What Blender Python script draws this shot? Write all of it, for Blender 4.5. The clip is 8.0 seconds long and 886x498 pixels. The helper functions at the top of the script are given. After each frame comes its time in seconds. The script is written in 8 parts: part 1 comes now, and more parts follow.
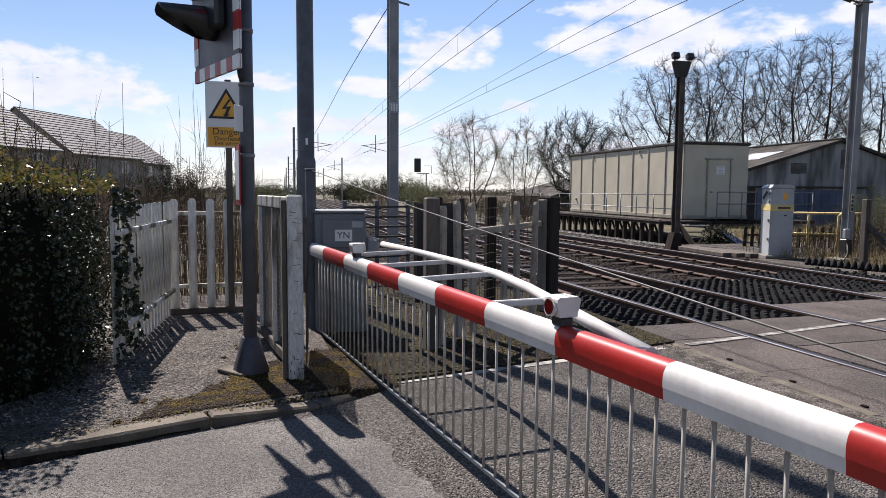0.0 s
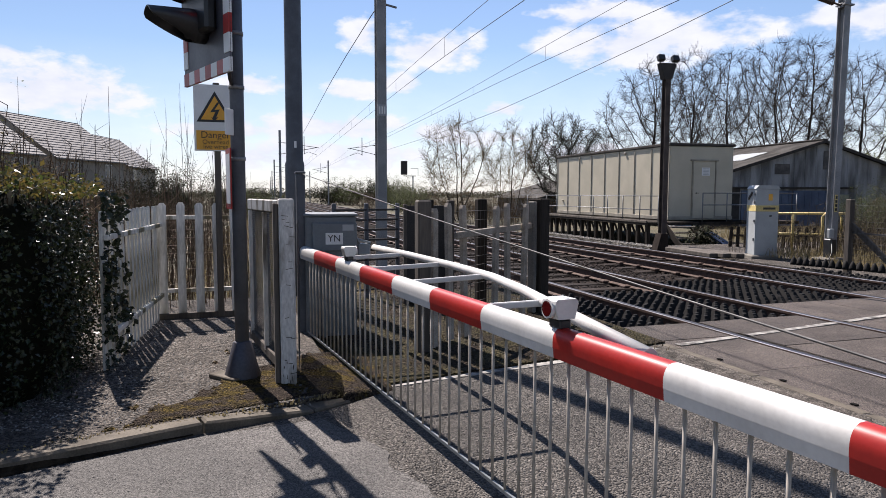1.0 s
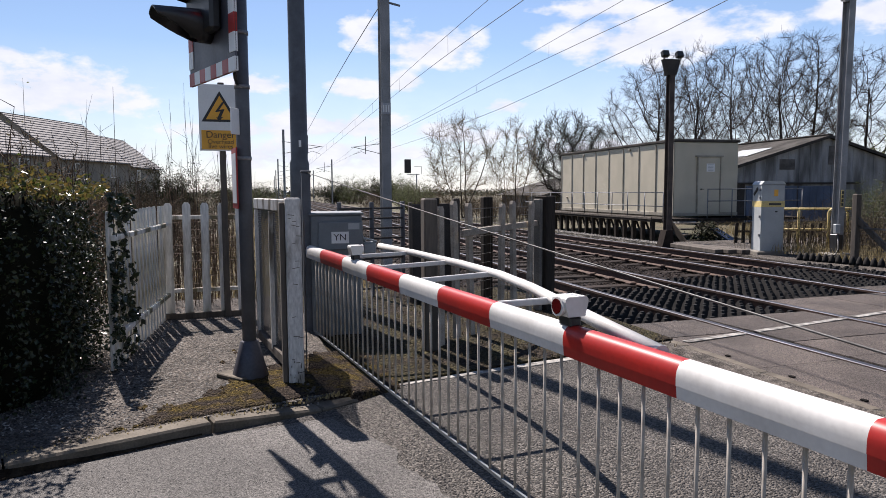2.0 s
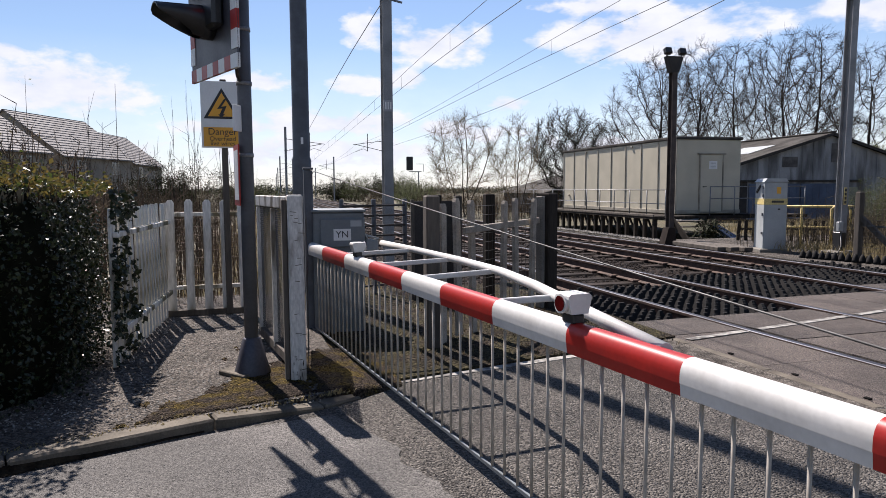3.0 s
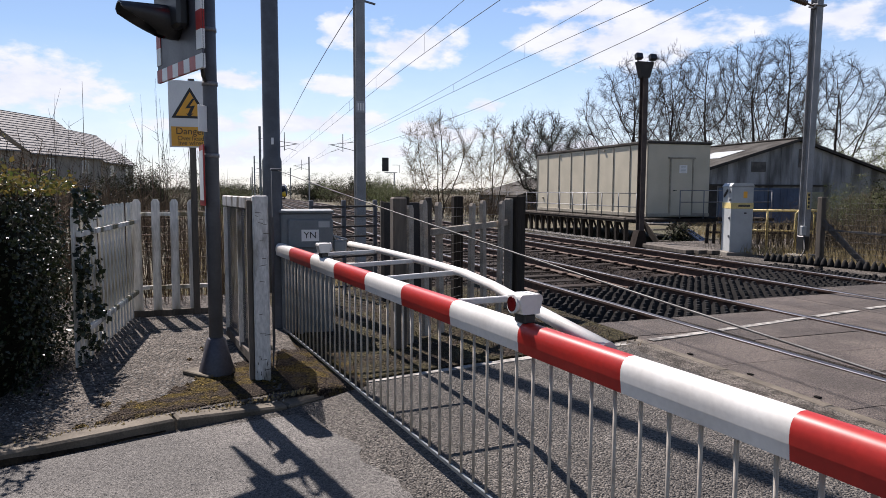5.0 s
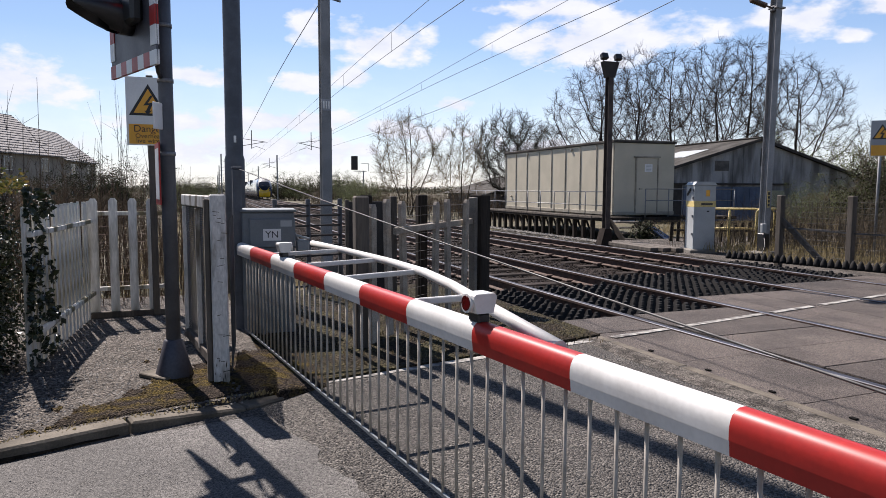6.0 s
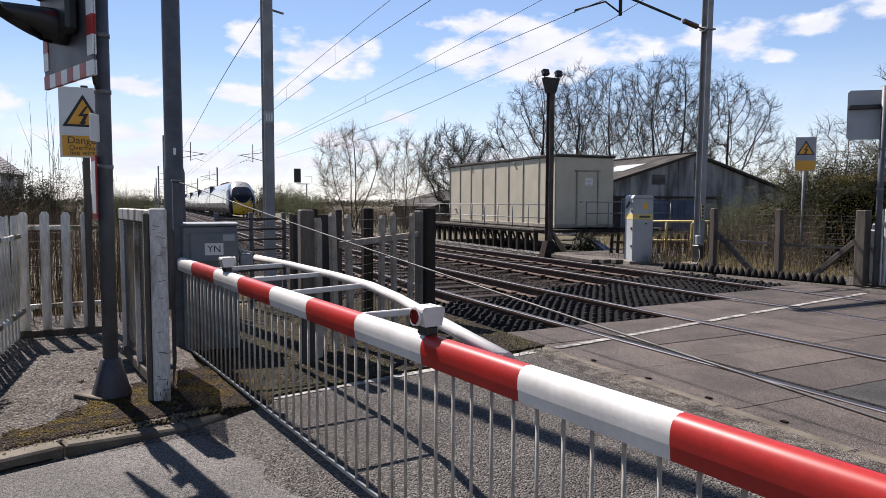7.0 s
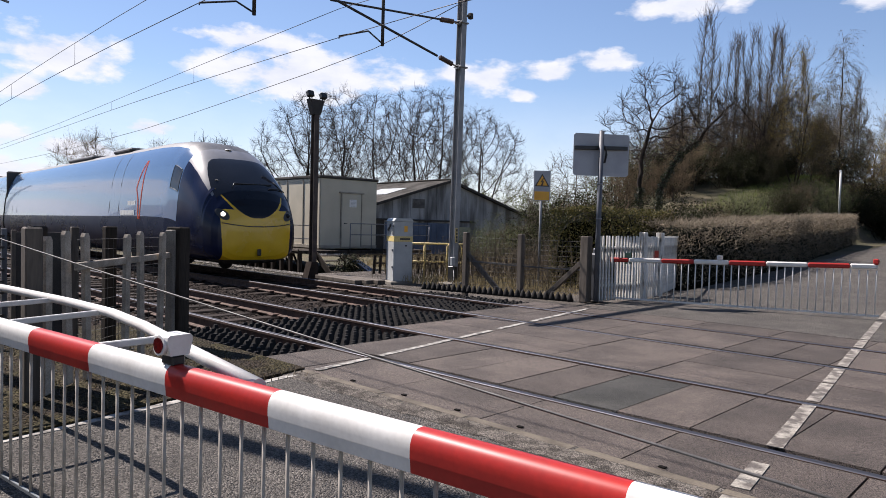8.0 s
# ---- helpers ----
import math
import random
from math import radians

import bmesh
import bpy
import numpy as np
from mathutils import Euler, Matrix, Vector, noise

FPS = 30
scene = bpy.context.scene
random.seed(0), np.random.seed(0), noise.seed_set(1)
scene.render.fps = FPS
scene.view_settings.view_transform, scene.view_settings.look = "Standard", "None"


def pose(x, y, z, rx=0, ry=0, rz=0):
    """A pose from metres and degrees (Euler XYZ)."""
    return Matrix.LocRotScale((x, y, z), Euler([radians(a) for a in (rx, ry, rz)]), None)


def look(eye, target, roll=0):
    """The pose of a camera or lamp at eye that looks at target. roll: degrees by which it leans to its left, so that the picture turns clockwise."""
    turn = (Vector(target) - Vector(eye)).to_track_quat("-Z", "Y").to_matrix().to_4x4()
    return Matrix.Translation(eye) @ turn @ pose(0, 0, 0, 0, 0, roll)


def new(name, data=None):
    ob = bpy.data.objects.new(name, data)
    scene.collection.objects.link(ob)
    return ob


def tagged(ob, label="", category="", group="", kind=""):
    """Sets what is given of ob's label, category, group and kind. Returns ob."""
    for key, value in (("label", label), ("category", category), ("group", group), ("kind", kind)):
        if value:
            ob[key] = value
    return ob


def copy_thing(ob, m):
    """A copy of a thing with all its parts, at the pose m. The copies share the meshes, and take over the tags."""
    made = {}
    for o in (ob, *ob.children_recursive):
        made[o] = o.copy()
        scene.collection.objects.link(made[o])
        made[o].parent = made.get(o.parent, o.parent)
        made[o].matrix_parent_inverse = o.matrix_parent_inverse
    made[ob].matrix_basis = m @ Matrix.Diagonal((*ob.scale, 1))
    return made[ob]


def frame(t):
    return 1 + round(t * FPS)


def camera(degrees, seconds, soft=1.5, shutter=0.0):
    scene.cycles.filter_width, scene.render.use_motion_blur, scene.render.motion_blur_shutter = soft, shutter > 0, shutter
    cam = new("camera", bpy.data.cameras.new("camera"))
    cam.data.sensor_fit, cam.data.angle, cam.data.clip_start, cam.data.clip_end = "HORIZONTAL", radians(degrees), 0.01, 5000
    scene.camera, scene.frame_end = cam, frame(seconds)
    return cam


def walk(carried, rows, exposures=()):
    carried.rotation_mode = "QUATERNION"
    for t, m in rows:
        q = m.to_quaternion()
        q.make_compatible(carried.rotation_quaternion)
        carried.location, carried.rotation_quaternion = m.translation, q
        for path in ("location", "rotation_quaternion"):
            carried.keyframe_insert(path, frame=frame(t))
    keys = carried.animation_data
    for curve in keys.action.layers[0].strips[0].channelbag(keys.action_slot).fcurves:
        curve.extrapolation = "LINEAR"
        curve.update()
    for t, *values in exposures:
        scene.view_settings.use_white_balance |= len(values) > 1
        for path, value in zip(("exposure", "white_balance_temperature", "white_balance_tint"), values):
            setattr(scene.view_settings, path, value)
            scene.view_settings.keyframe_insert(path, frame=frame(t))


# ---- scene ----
cam = camera(66.1, 8.0, soft=0.7)
PATH = [
    (0, (-4.539, 0.854, 1.324), (-3.964, 2.762, 1.154), 0.4),
    (0.5, (-4.558, 0.857, 1.325), (-3.953, 2.756, 1.158), 0.1),
    (1, (-4.575, 0.868, 1.326), (-3.963, 2.765, 1.163), 0.1),
    (1.5, (-4.588, 0.875, 1.326), (-3.984, 2.774, 1.16), -0.3),
    (3, (-4.59, 0.89, 1.323), (-3.995, 2.791, 1.147), -0.3),
    (3.5, (-4.581, 0.884, 1.323), (-3.989, 2.786, 1.143), -0.5),
    (4, (-4.571, 0.876, 1.325), (-3.96, 2.772, 1.148), -0.4),
    (5.5, (-4.504, 0.796, 1.329), (-3.806, 2.662, 1.155), 0.3),
    (6, (-4.476, 0.803, 1.33), (-3.732, 2.651, 1.154), 0.2),
    (6.5, (-4.476, 0.8, 1.331), (-3.679, 2.627, 1.165), 0.3),
    (7, (-4.497, 0.786, 1.336), (-3.604, 2.57, 1.198), 0.2),
    (7.2, (-4.51, 0.772, 1.34), (-3.549, 2.521, 1.211), 0.4),
    (7.5, (-4.511, 0.763, 1.34), (-3.406, 2.425, 1.22), 0.5),
    (7.8, (-4.499, 0.772, 1.338), (-3.193, 2.284, 1.244), 1.1),
    (8, (-4.494, 0.721, 1.355), (-3.053, 2.106, 1.287), 1.5),
]
walk(cam, [(t, look(eye, target, roll)) for t, eye, target, roll in PATH],
     [(0.0, 1.0, 6500, 18), (8.0, 1.0, 6500, 18)])

# ---- world, sun, exposure ----
SUN_AZ = math.atan2(-0.226, 0.974)      # direction to the sun in plan, from +y
SUN_EL = radians(51)

world = bpy.data.worlds.new("world")
scene.world = world
world.use_nodes = True
wn, wl = world.node_tree.nodes, world.node_tree.links
wn.clear()


def wnode(kind, **kw):
    n = wn.new(kind)
    for k, v in kw.items():
        if k == "op":
            n.operation = v
        else:
            n.inputs[k].default_value = v
    return n


sky = wn.new("ShaderNodeTexSky")
sky.sky_type, sky.sun_disc = "NISHITA", False
sky.sun_elevation, sky.sun_rotation = SUN_EL, -SUN_AZ + 0.0
sky.air_density, sky.dust_density, sky.ozone_density = 1.0, 0.1, 3.0
coord = wn.new("ShaderNodeTexCoord")
split = wn.new("ShaderNodeSeparateXYZ")
wl.new(coord.outputs["Generated"], split.inputs[0])
# heading and height of each direction, in degrees, for the clouds
head = wnode("ShaderNodeMath", op="ARCTAN2")
wl.new(split.outputs[0], head.inputs[0])
wl.new(split.outputs[1], head.inputs[1])
rise = wnode("ShaderNodeMath", op="ARCSINE")
wl.new(split.outputs[2], rise.inputs[0])
plane = wn.new("ShaderNodeCombineXYZ")
for k, nd_ in enumerate((head, rise)):
    dg_ = wnode("ShaderNodeMath", op="MULTIPLY")
    dg_.inputs[1].default_value = 57.2958
    wl.new(nd_.outputs[0], dg_.inputs[0])
    wl.new(dg_.outputs[0], plane.inputs[k])
ragged = wn.new("ShaderNodeTexNoise")
ragged.inputs["Scale"].default_value, ragged.inputs["Detail"].default_value, ragged.inputs["Roughness"].default_value = 0.36, 9, 0.56
longer = wn.new("ShaderNodeMapping")
longer.inputs["Scale"].default_value = (0.75, 1.5, 1)
wl.new(plane.outputs[0], longer.inputs[0])
wl.new(longer.outputs[0], ragged.inputs["Vector"])
# cumulus: heading, height, half width, half height
CLOUDS = [(-12.0, 7.5, 7.6, 2.5), (-14.8, 9.7, 2.0, 0.8), (2.3, 8.6, 3.3, 0.8), (11.0, 12.7, 1.7, 1.4), (16.7, 11.7, 4.4, 1.7), (10.3, 8.4, 2.3, 1.0), (14.4, 9.0, 1.9, 1.0), (33.8, 11.9, 9.2, 2.3), (30.8, 14.2, 5.0, 1.0),
          (22.8, 6.9, 2.6, 0.7), (8.1, 5.4, 9.0, 1.3), (0.5, 5.0, 5.5, 0.9), (18.4, 4.8, 6.0, 1.1), (46.7, 12.6, 1.8, 0.9), (49.4, 12.2, 3.3, 1.2), (54.7, 12.6, 3.4, 0.9), (52.3, 10.9, 1.1, 0.6), (59.1, 13.5, 2.8, 0.95), (65.0, 17.3, 5.0, 1.0), (77.7, 16.2, 2.2, 0.9),
          (7, 3.0, 14, 1.6), (-14, 3.0, 14, 1.5), (30, 3.2, 9, 1.0), (-35, 14, 14, 5), (100, 20, 16, 6), (150, 16, 18, 6), (-100, 18, 20, 6)]
heap = None
for a_, e_, w_, h_ in CLOUDS:
    o1 = wn.new("ShaderNodeVectorMath")
    o1.operation = "SUBTRACT"
    o1.inputs[1].default_value = (a_, e_, 0)
    wl.new(plane.outputs[0], o1.inputs[0])
    o2 = wn.new("ShaderNodeVectorMath")
    o2.operation = "DIVIDE"
    o2.inputs[1].default_value = (w_, h_, 1)
    wl.new(o1.outputs[0], o2.inputs[0])
    o3 = wn.new("ShaderNodeVectorMath")
    o3.operation = "LENGTH"
    wl.new(o2.outputs[0], o3.inputs[0])
    if heap is None:
        heap = o3.outputs["Value"]
    else:
        o4 = wnode("ShaderNodeMath", op="SMOOTH_MIN")
        o4.inputs[2].default_value = 0.25
        wl.new(heap, o4.inputs[0])
        wl.new(o3.outputs["Value"], o4.inputs[1])
        heap = o4.outputs[0]
body_ = wnode("ShaderNodeMath", op="MULTIPLY_ADD")
body_.inputs[1].default_value, body_.inputs[2].default_value = 2.3, -0.86
wl.new(ragged.outputs["Fac"], body_.inputs[0])
dens = wnode("ShaderNodeMath", op="SUBTRACT")
wl.new(body_.outputs[0], dens.inputs[0])
dens0 = wnode("ShaderNodeMath", op="MULTIPLY_ADD")
dens0.inputs[1].default_value, dens0.inputs[2].default_value = 0.75, -0.5
wl.new(heap, dens0.inputs[0])
wl.new(dens0.outputs[0], dens.inputs[1])
cover = wn.new("ShaderNodeValToRGB")
cover.color_ramp.elements[0].position, cover.color_ramp.elements[1].position = 0.0, 0.40
wl.new(dens.outputs[0], cover.inputs[0])
# haze near the skyline
low = wn.new("ShaderNodeMapRange")
low.inputs["From Min"].default_value, low.inputs["From Max"].default_value = 0.02, 0.20
low.inputs["To Min"].default_value, low.inputs["To Max"].default_value = 0.58, 0.0
wl.new(split.outputs[2], low.inputs["Value"])
most = wnode("ShaderNodeMath", op="MAXIMUM")
wl.new(cover.outputs[0], most.inputs[0])
wl.new(low.outputs[0], most.inputs[1])
mixsky = wn.new("ShaderNodeMix")
mixsky.data_type = "RGBA"
wl.new(most.outputs[0], mixsky.inputs["Factor"])
wl.new(sky.outputs[0], mixsky.inputs[6])
# thicker parts of the clouds are whitest, their rims and undersides a soft grey
tone = wn.new("ShaderNodeValToRGB")
tone.color_ramp.elements[0].position, tone.color_ramp.elements[1].position = 0.38, 0.62
tone.color_ramp.elements[0].color, tone.color_ramp.elements[1].color = (0.86, 0.885, 0.92, 1), (1, 1, 1, 1)
wl.new(ragged.outputs["Fac"], tone.inputs[0])
white = wn.new("ShaderNodeVectorMath")
white.operation = "MULTIPLY"
white.inputs[1].default_value = (7.7, 8.15, 8.6)
wl.new(tone.outputs[0], white.inputs[0])
wl.new(white.outputs[0], mixsky.inputs[7])
back = wn.new("ShaderNodeBackground")
back.inputs["Strength"].default_value = 0.0605
wl.new(mixsky.outputs[2], back.inputs["Color"])
outw = wn.new("ShaderNodeOutputWorld")
wl.new(back.outputs[0], outw.inputs[0])

sun = new("sun", bpy.data.lights.new("sun", "SUN"))
sun.data.energy, sun.data.angle, sun.data.color = 5.0, radians(0.55), (1.0, 0.955, 0.88)
sun.matrix_world = look((0, 0, 0), (-math.sin(SUN_AZ) * math.cos(SUN_EL), -math.cos(SUN_AZ) * math.cos(SUN_EL), -math.sin(SUN_EL)))

# ---- materials ----


def mat(name, a, b=None, scale=4.0, rough=0.7, metal=0.0, bump=0.0, fine=60.0, rand=0.0, low=0.4, high=0.62, speck=0.0, coat=0.0, stretch=(1, 1, 1), dist=0.004, grain=0.25, spec=0.5, chips=0.0):
    """Two colours mixed by a broad noise, a finer grain over them, bump and uneven gloss."""
    m = bpy.data.materials.new(name)
    m.use_nodes = True
    nt = m.node_tree
    nd, ln = nt.nodes, nt.links
    bs = nd["Principled BSDF"]
    b = b or tuple(c * 0.75 for c in a)
    tc = nd.new("ShaderNodeTexCoord")
    mp = nd.new("ShaderNodeMapping")
    mp.inputs["Scale"].default_value = stretch
    ln.new(tc.outputs["Object"], mp.inputs[0])
    n1 = nd.new("ShaderNodeTexNoise")
    n1.inputs["Scale"].default_value, n1.inputs["Detail"].default_value = scale, 5
    ln.new(mp.outputs[0], n1.inputs["Vector"])
    r1 = nd.new("ShaderNodeValToRGB")
    r1.color_ramp.elements[0].position, r1.color_ramp.elements[1].position = low, high
    r1.color_ramp.elements[0].color, r1.color_ramp.elements[1].color = (*a, 1), (*b, 1)
    ln.new(n1.outputs["Fac"], r1.inputs[0])
    n2 = nd.new("ShaderNodeTexNoise")
    n2.inputs["Scale"].default_value, n2.inputs["Detail"].default_value = fine, 3
    ln.new(mp.outputs[0], n2.inputs["Vector"])
    mr = nd.new("ShaderNodeMapRange")
    mr.inputs["From Min"].default_value, mr.inputs["From Max"].default_value = 0.25, 0.75
    mr.inputs["To Min"].default_value, mr.inputs["To Max"].default_value = 1 - grain - speck, 1 + grain + speck
    ln.new(n2.outputs["Fac"], mr.inputs["Value"])
    hv = nd.new("ShaderNodeHueSaturation")
    ln.new(r1.outputs[0], hv.inputs["Color"])
    if rand:
        oi = nd.new("ShaderNodeObjectInfo")
        rr = nd.new("ShaderNodeMapRange")
        rr.inputs["To Min"].default_value, rr.inputs["To Max"].default_value = 1 - rand, 1 + rand
        ln.new(oi.outputs["Random"], rr.inputs["Value"])
        mu = nd.new("ShaderNodeMath")
        mu.operation = "MULTIPLY"
        ln.new(mr.outputs[0], mu.inputs[0])
        ln.new(rr.outputs[0], mu.inputs[1])
        ln.new(mu.outputs[0], hv.inputs["Value"])
    else:
        ln.new(mr.outputs[0], hv.inputs["Value"])
    bs.inputs["Specular IOR Level"].default_value = spec
    height_out = n2.outputs["Fac"]
    if chips:
        vo = nd.new("ShaderNodeTexVoronoi")
        vo.inputs["Scale"].default_value = chips
        ln.new(mp.outputs[0], vo.inputs["Vector"])
        bw_ = nd.new("ShaderNodeSeparateColor")
        ln.new(vo.outputs["Color"], bw_.inputs[0])
        cr = nd.new("ShaderNodeMapRange")
        cr.inputs["To Min"].default_value, cr.inputs["To Max"].default_value = 0.35, 1.75
        ln.new(bw_.outputs[0], cr.inputs["Value"])
        sc = nd.new("ShaderNodeVectorMath")
        sc.operation = "SCALE"
        ln.new(hv.outputs[0], sc.inputs[0])
        ln.new(cr.outputs[0], sc.inputs["Scale"])
        ln.new(sc.outputs[0], bs.inputs["Base Color"])
        hm = nd.new("ShaderNodeMath")
        hm.operation = "MULTIPLY_ADD"
        hm.inputs[1].default_value = -1.6
        ln.new(vo.outputs["Distance"], hm.inputs[0])
        ln.new(bw_.outputs[1], hm.inputs[2])
        height_out = hm.outputs[0]
    else:
        ln.new(hv.outputs[0], bs.inputs["Base Color"])
    rg = nd.new("ShaderNodeMapRange")
    rg.inputs["To Min"].default_value, rg.inputs["To Max"].default_value = max(0.02, rough - 0.12), min(1, rough + 0.12)
    ln.new(n1.outputs["Fac"], rg.inputs["Value"])
    ln.new(rg.outputs[0], bs.inputs["Roughness"])
    bs.inputs["Metallic"].default_value = metal
    bs.inputs["Coat Weight"].default_value = coat
    if bump:
        bp = nd.new("ShaderNodeBump")
        bp.inputs["Strength"].default_value, bp.inputs["Distance"].default_value = bump, dist
        ln.new(height_out, bp.inputs["Height"])
        ln.new(bp.outputs[0], bs.inputs["Normal"])
    return m


def glow(name, colour, power):
    m = bpy.data.materials.new(name)
    m.use_nodes = True
    bs = m.node_tree.nodes["Principled BSDF"]
    bs.inputs["Base Color"].default_value = (*colour, 1)
    bs.inputs["Emission Color"].default_value, bs.inputs["Emission Strength"].default_value = (*colour, 1), power
    return m


def leafy(name, a, b, rough=0.55, through_light=0.25, spec=0.4):
    """Leaves: colour varies from leaf to leaf, some light comes through."""
    m = bpy.data.materials.new(name)
    m.use_nodes = True
    nd, ln = m.node_tree.nodes, m.node_tree.links
    bs = nd["Principled BSDF"]
    geo = nd.new("ShaderNodeNewGeometry")
    rp = nd.new("ShaderNodeValToRGB")
    rp.color_ramp.elements[0].color, rp.color_ramp.elements[1].color = (*a, 1), (*b, 1)
    ln.new(geo.outputs["Random Per Island"], rp.inputs[0])
    ln.new(rp.outputs[0], bs.inputs["Base Color"])
    bs.inputs["Roughness"].default_value, bs.inputs["Specular IOR Level"].default_value = rough, spec
    tr = nd.new("ShaderNodeBsdfTranslucent")
    ln.new(rp.outputs[0], tr.inputs[0])
    mx = nd.new("ShaderNodeMixShader")
    mx.inputs[0].default_value = through_light
    ln.new(bs.outputs[0], mx.inputs[1])
    ln.new(tr.outputs[0], mx.inputs[2])
    ln.new(mx.outputs[0], nd["Material Output"].inputs[0])
    return m


UNDERGROWTH = leafy("undergrowth_leaf", (0.009, 0.012, 0.005), (0.034, 0.037, 0.014), 0.7, 0.15, 0.1)
ASPHALT = mat("asphalt", (0.082, 0.077, 0.071), (0.120, 0.112, 0.103), 1.3, 0.8, bump=0.6, fine=90, grain=0.35, dist=0.006, chips=190, spec=0.3)
CHIPPED = mat("chipped_asphalt", (0.078, 0.070, 0.061), (0.112, 0.101, 0.088), 1.7, 0.85, bump=1.0, fine=62, grain=0.45, dist=0.012, chips=92, spec=0.3)
GRAVELPATH = mat("gravel_path", (0.075, 0.065, 0.055), (0.125, 0.109, 0.094), 2.2, 0.95, bump=1.0, fine=75, grain=0.4, dist=0.016, chips=62, spec=0.25)
MOSSY = mat("mossy_verge", (0.088, 0.062, 0.015), (0.050, 0.038, 0.029), 7.0, 0.95, bump=1.0, fine=70, grain=0.6, dist=0.02, spec=0.1, low=0.40, high=0.56, chips=95)
KERB = mat("kerb_concrete", (0.112, 0.093, 0.068), (0.068, 0.056, 0.040), 5, 0.9, bump=0.5, fine=90)
CONCRETE = mat("concrete", (0.17, 0.155, 0.13), (0.12, 0.11, 0.095), 4, 0.9, bump=0.5, fine=70)
DECK = mat("deck_panel", (0.092, 0.074, 0.062), (0.060, 0.049, 0.042), 1.6, 0.75, bump=0.8, fine=110, rand=0.26, dist=0.006, chips=150, spec=0.3)
BLACKRUBBER = mat("black_rubber", (0.006, 0.0058, 0.0055), (0.011, 0.010, 0.009), 8, 0.95, bump=0.3, spec=0.05)
GUARD = mat("guard_rubber", (0.0065, 0.006, 0.0057), (0.013, 0.0115, 0.0105), 9, 0.85, bump=0.4, fine=40, spec=0.25)
RAILRUST = mat("rail_rust", (0.074, 0.041, 0.029), (0.045, 0.027, 0.020), 12, 0.8, metal=0.3, bump=0.3)
RAILSHINE = mat("rail_shine", (0.075, 0.076, 0.088), (0.048, 0.047, 0.052), 20, 0.55, metal=0.8, stretch=(1, 0.05, 1))
SLEEPER = mat("sleeper", (0.030, 0.022, 0.018), (0.02, 0.015, 0.012), 6, 0.95, bump=0.5, rand=0.2, spec=0.15)
BALLAST = mat("ballast", (0.018, 0.013, 0.011), (0.030, 0.023, 0.019), 9, 0.95, bump=1.0, fine=22, grain=0.6, dist=0.05, chips=18, spec=0.1)
STONE = mat("ballast_stone", (0.020, 0.015, 0.012), (0.046, 0.036, 0.030), 15, 0.95, bump=0.4, spec=0.1)
GRASS = mat("grass_ground", (0.050, 0.046, 0.018), (0.085, 0.068, 0.036), 0.4, 0.95, bump=1.0, fine=18, grain=0.5, dist=0.06)
REDPAINT = mat("red_paint", (0.36, 0.018, 0.012), (0.30, 0.016, 0.012), 4, 0.42, grain=0.10, spec=0.35)
WHITEPAINT = mat("white_paint", (0.60, 0.585, 0.55), (0.50, 0.48, 0.445), 5, 0.35, grain=0.06, low=0.45, high=0.7)
OLDWHITE = mat("weathered_white_paint", (0.52, 0.505, 0.47), (0.15, 0.13, 0.10), 8, 0.75, bump=0.5, fine=90, stretch=(1, 1, 0.3), low=0.50, high=0.66, spec=0.2)
DIRTYWHITE = mat("dirty_white_boards", (0.62, 0.60, 0.55), (0.15, 0.12, 0.065), 8, 0.8, bump=0.3, stretch=(1, 1, 0.16), low=0.46, high=0.60)
ALGAEWHITE = mat("algae_stained_boards", (0.64, 0.62, 0.56), (0.15, 0.13, 0.07), 7, 0.85, bump=0.4, fine=70, stretch=(1, 1, 0.22), low=0.44, high=0.60, grain=0.2)
WORNLINE = mat("worn_centre_line", (0.25, 0.23, 0.195), (0.078, 0.066, 0.056), 9, 0.8, bump=0.5, fine=80, grain=0.5, low=0.40, high=0.58)
OLDPANEL = mat("old_deck_panel", (0.052, 0.050, 0.043), (0.034, 0.033, 0.029), 1.6, 0.75, bump=0.8, fine=110, dist=0.006, chips=150, spec=0.3)
LINEPAINT = mat("road_line_paint", (0.30, 0.285, 0.255), (0.085, 0.077, 0.068), 9, 0.8, bump=0.5, fine=80, low=0.42, high=0.60)
GALV = mat("galvanised_steel", (0.22, 0.225, 0.23), (0.15, 0.155, 0.165), 5, 0.55, metal=0.5, bump=0.1)
MASTGREY = mat("mast_grey", (0.26, 0.265, 0.27), (0.20, 0.205, 0.21), 3, 0.65, metal=0.2)
POLEGREY = mat("pole_grey_paint", (0.078, 0.086, 0.100), (0.058, 0.062, 0.072), 6, 0.55, grain=0.1)
BOXGREY = mat("box_grey_paint", (0.155, 0.175, 0.185), (0.12, 0.135, 0.14), 3, 0.5, grain=0.08)
BOARDGREY = mat("signal_board", (0.045, 0.046, 0.06), (0.035, 0.035, 0.045), 4, 0.5)
BLACK = mat("black_plastic", (0.012, 0.012, 0.013), (0.02, 0.02, 0.02), 6, 0.45)
DARKWOOD = mat("tarred_wood", (0.022, 0.019, 0.016), (0.042, 0.035, 0.029), 7, 0.9, bump=0.6, stretch=(1, 1, 0.15), spec=0.1)
GREYWOOD = mat("weathered_wood", (0.10, 0.083, 0.066), (0.055, 0.045, 0.036), 8, 0.9, bump=0.5, stretch=(1, 1, 0.12))
POSTCONC = mat("concrete_post", (0.36, 0.315, 0.255), (0.22, 0.185, 0.145), 6, 0.9, bump=0.5, fine=90)
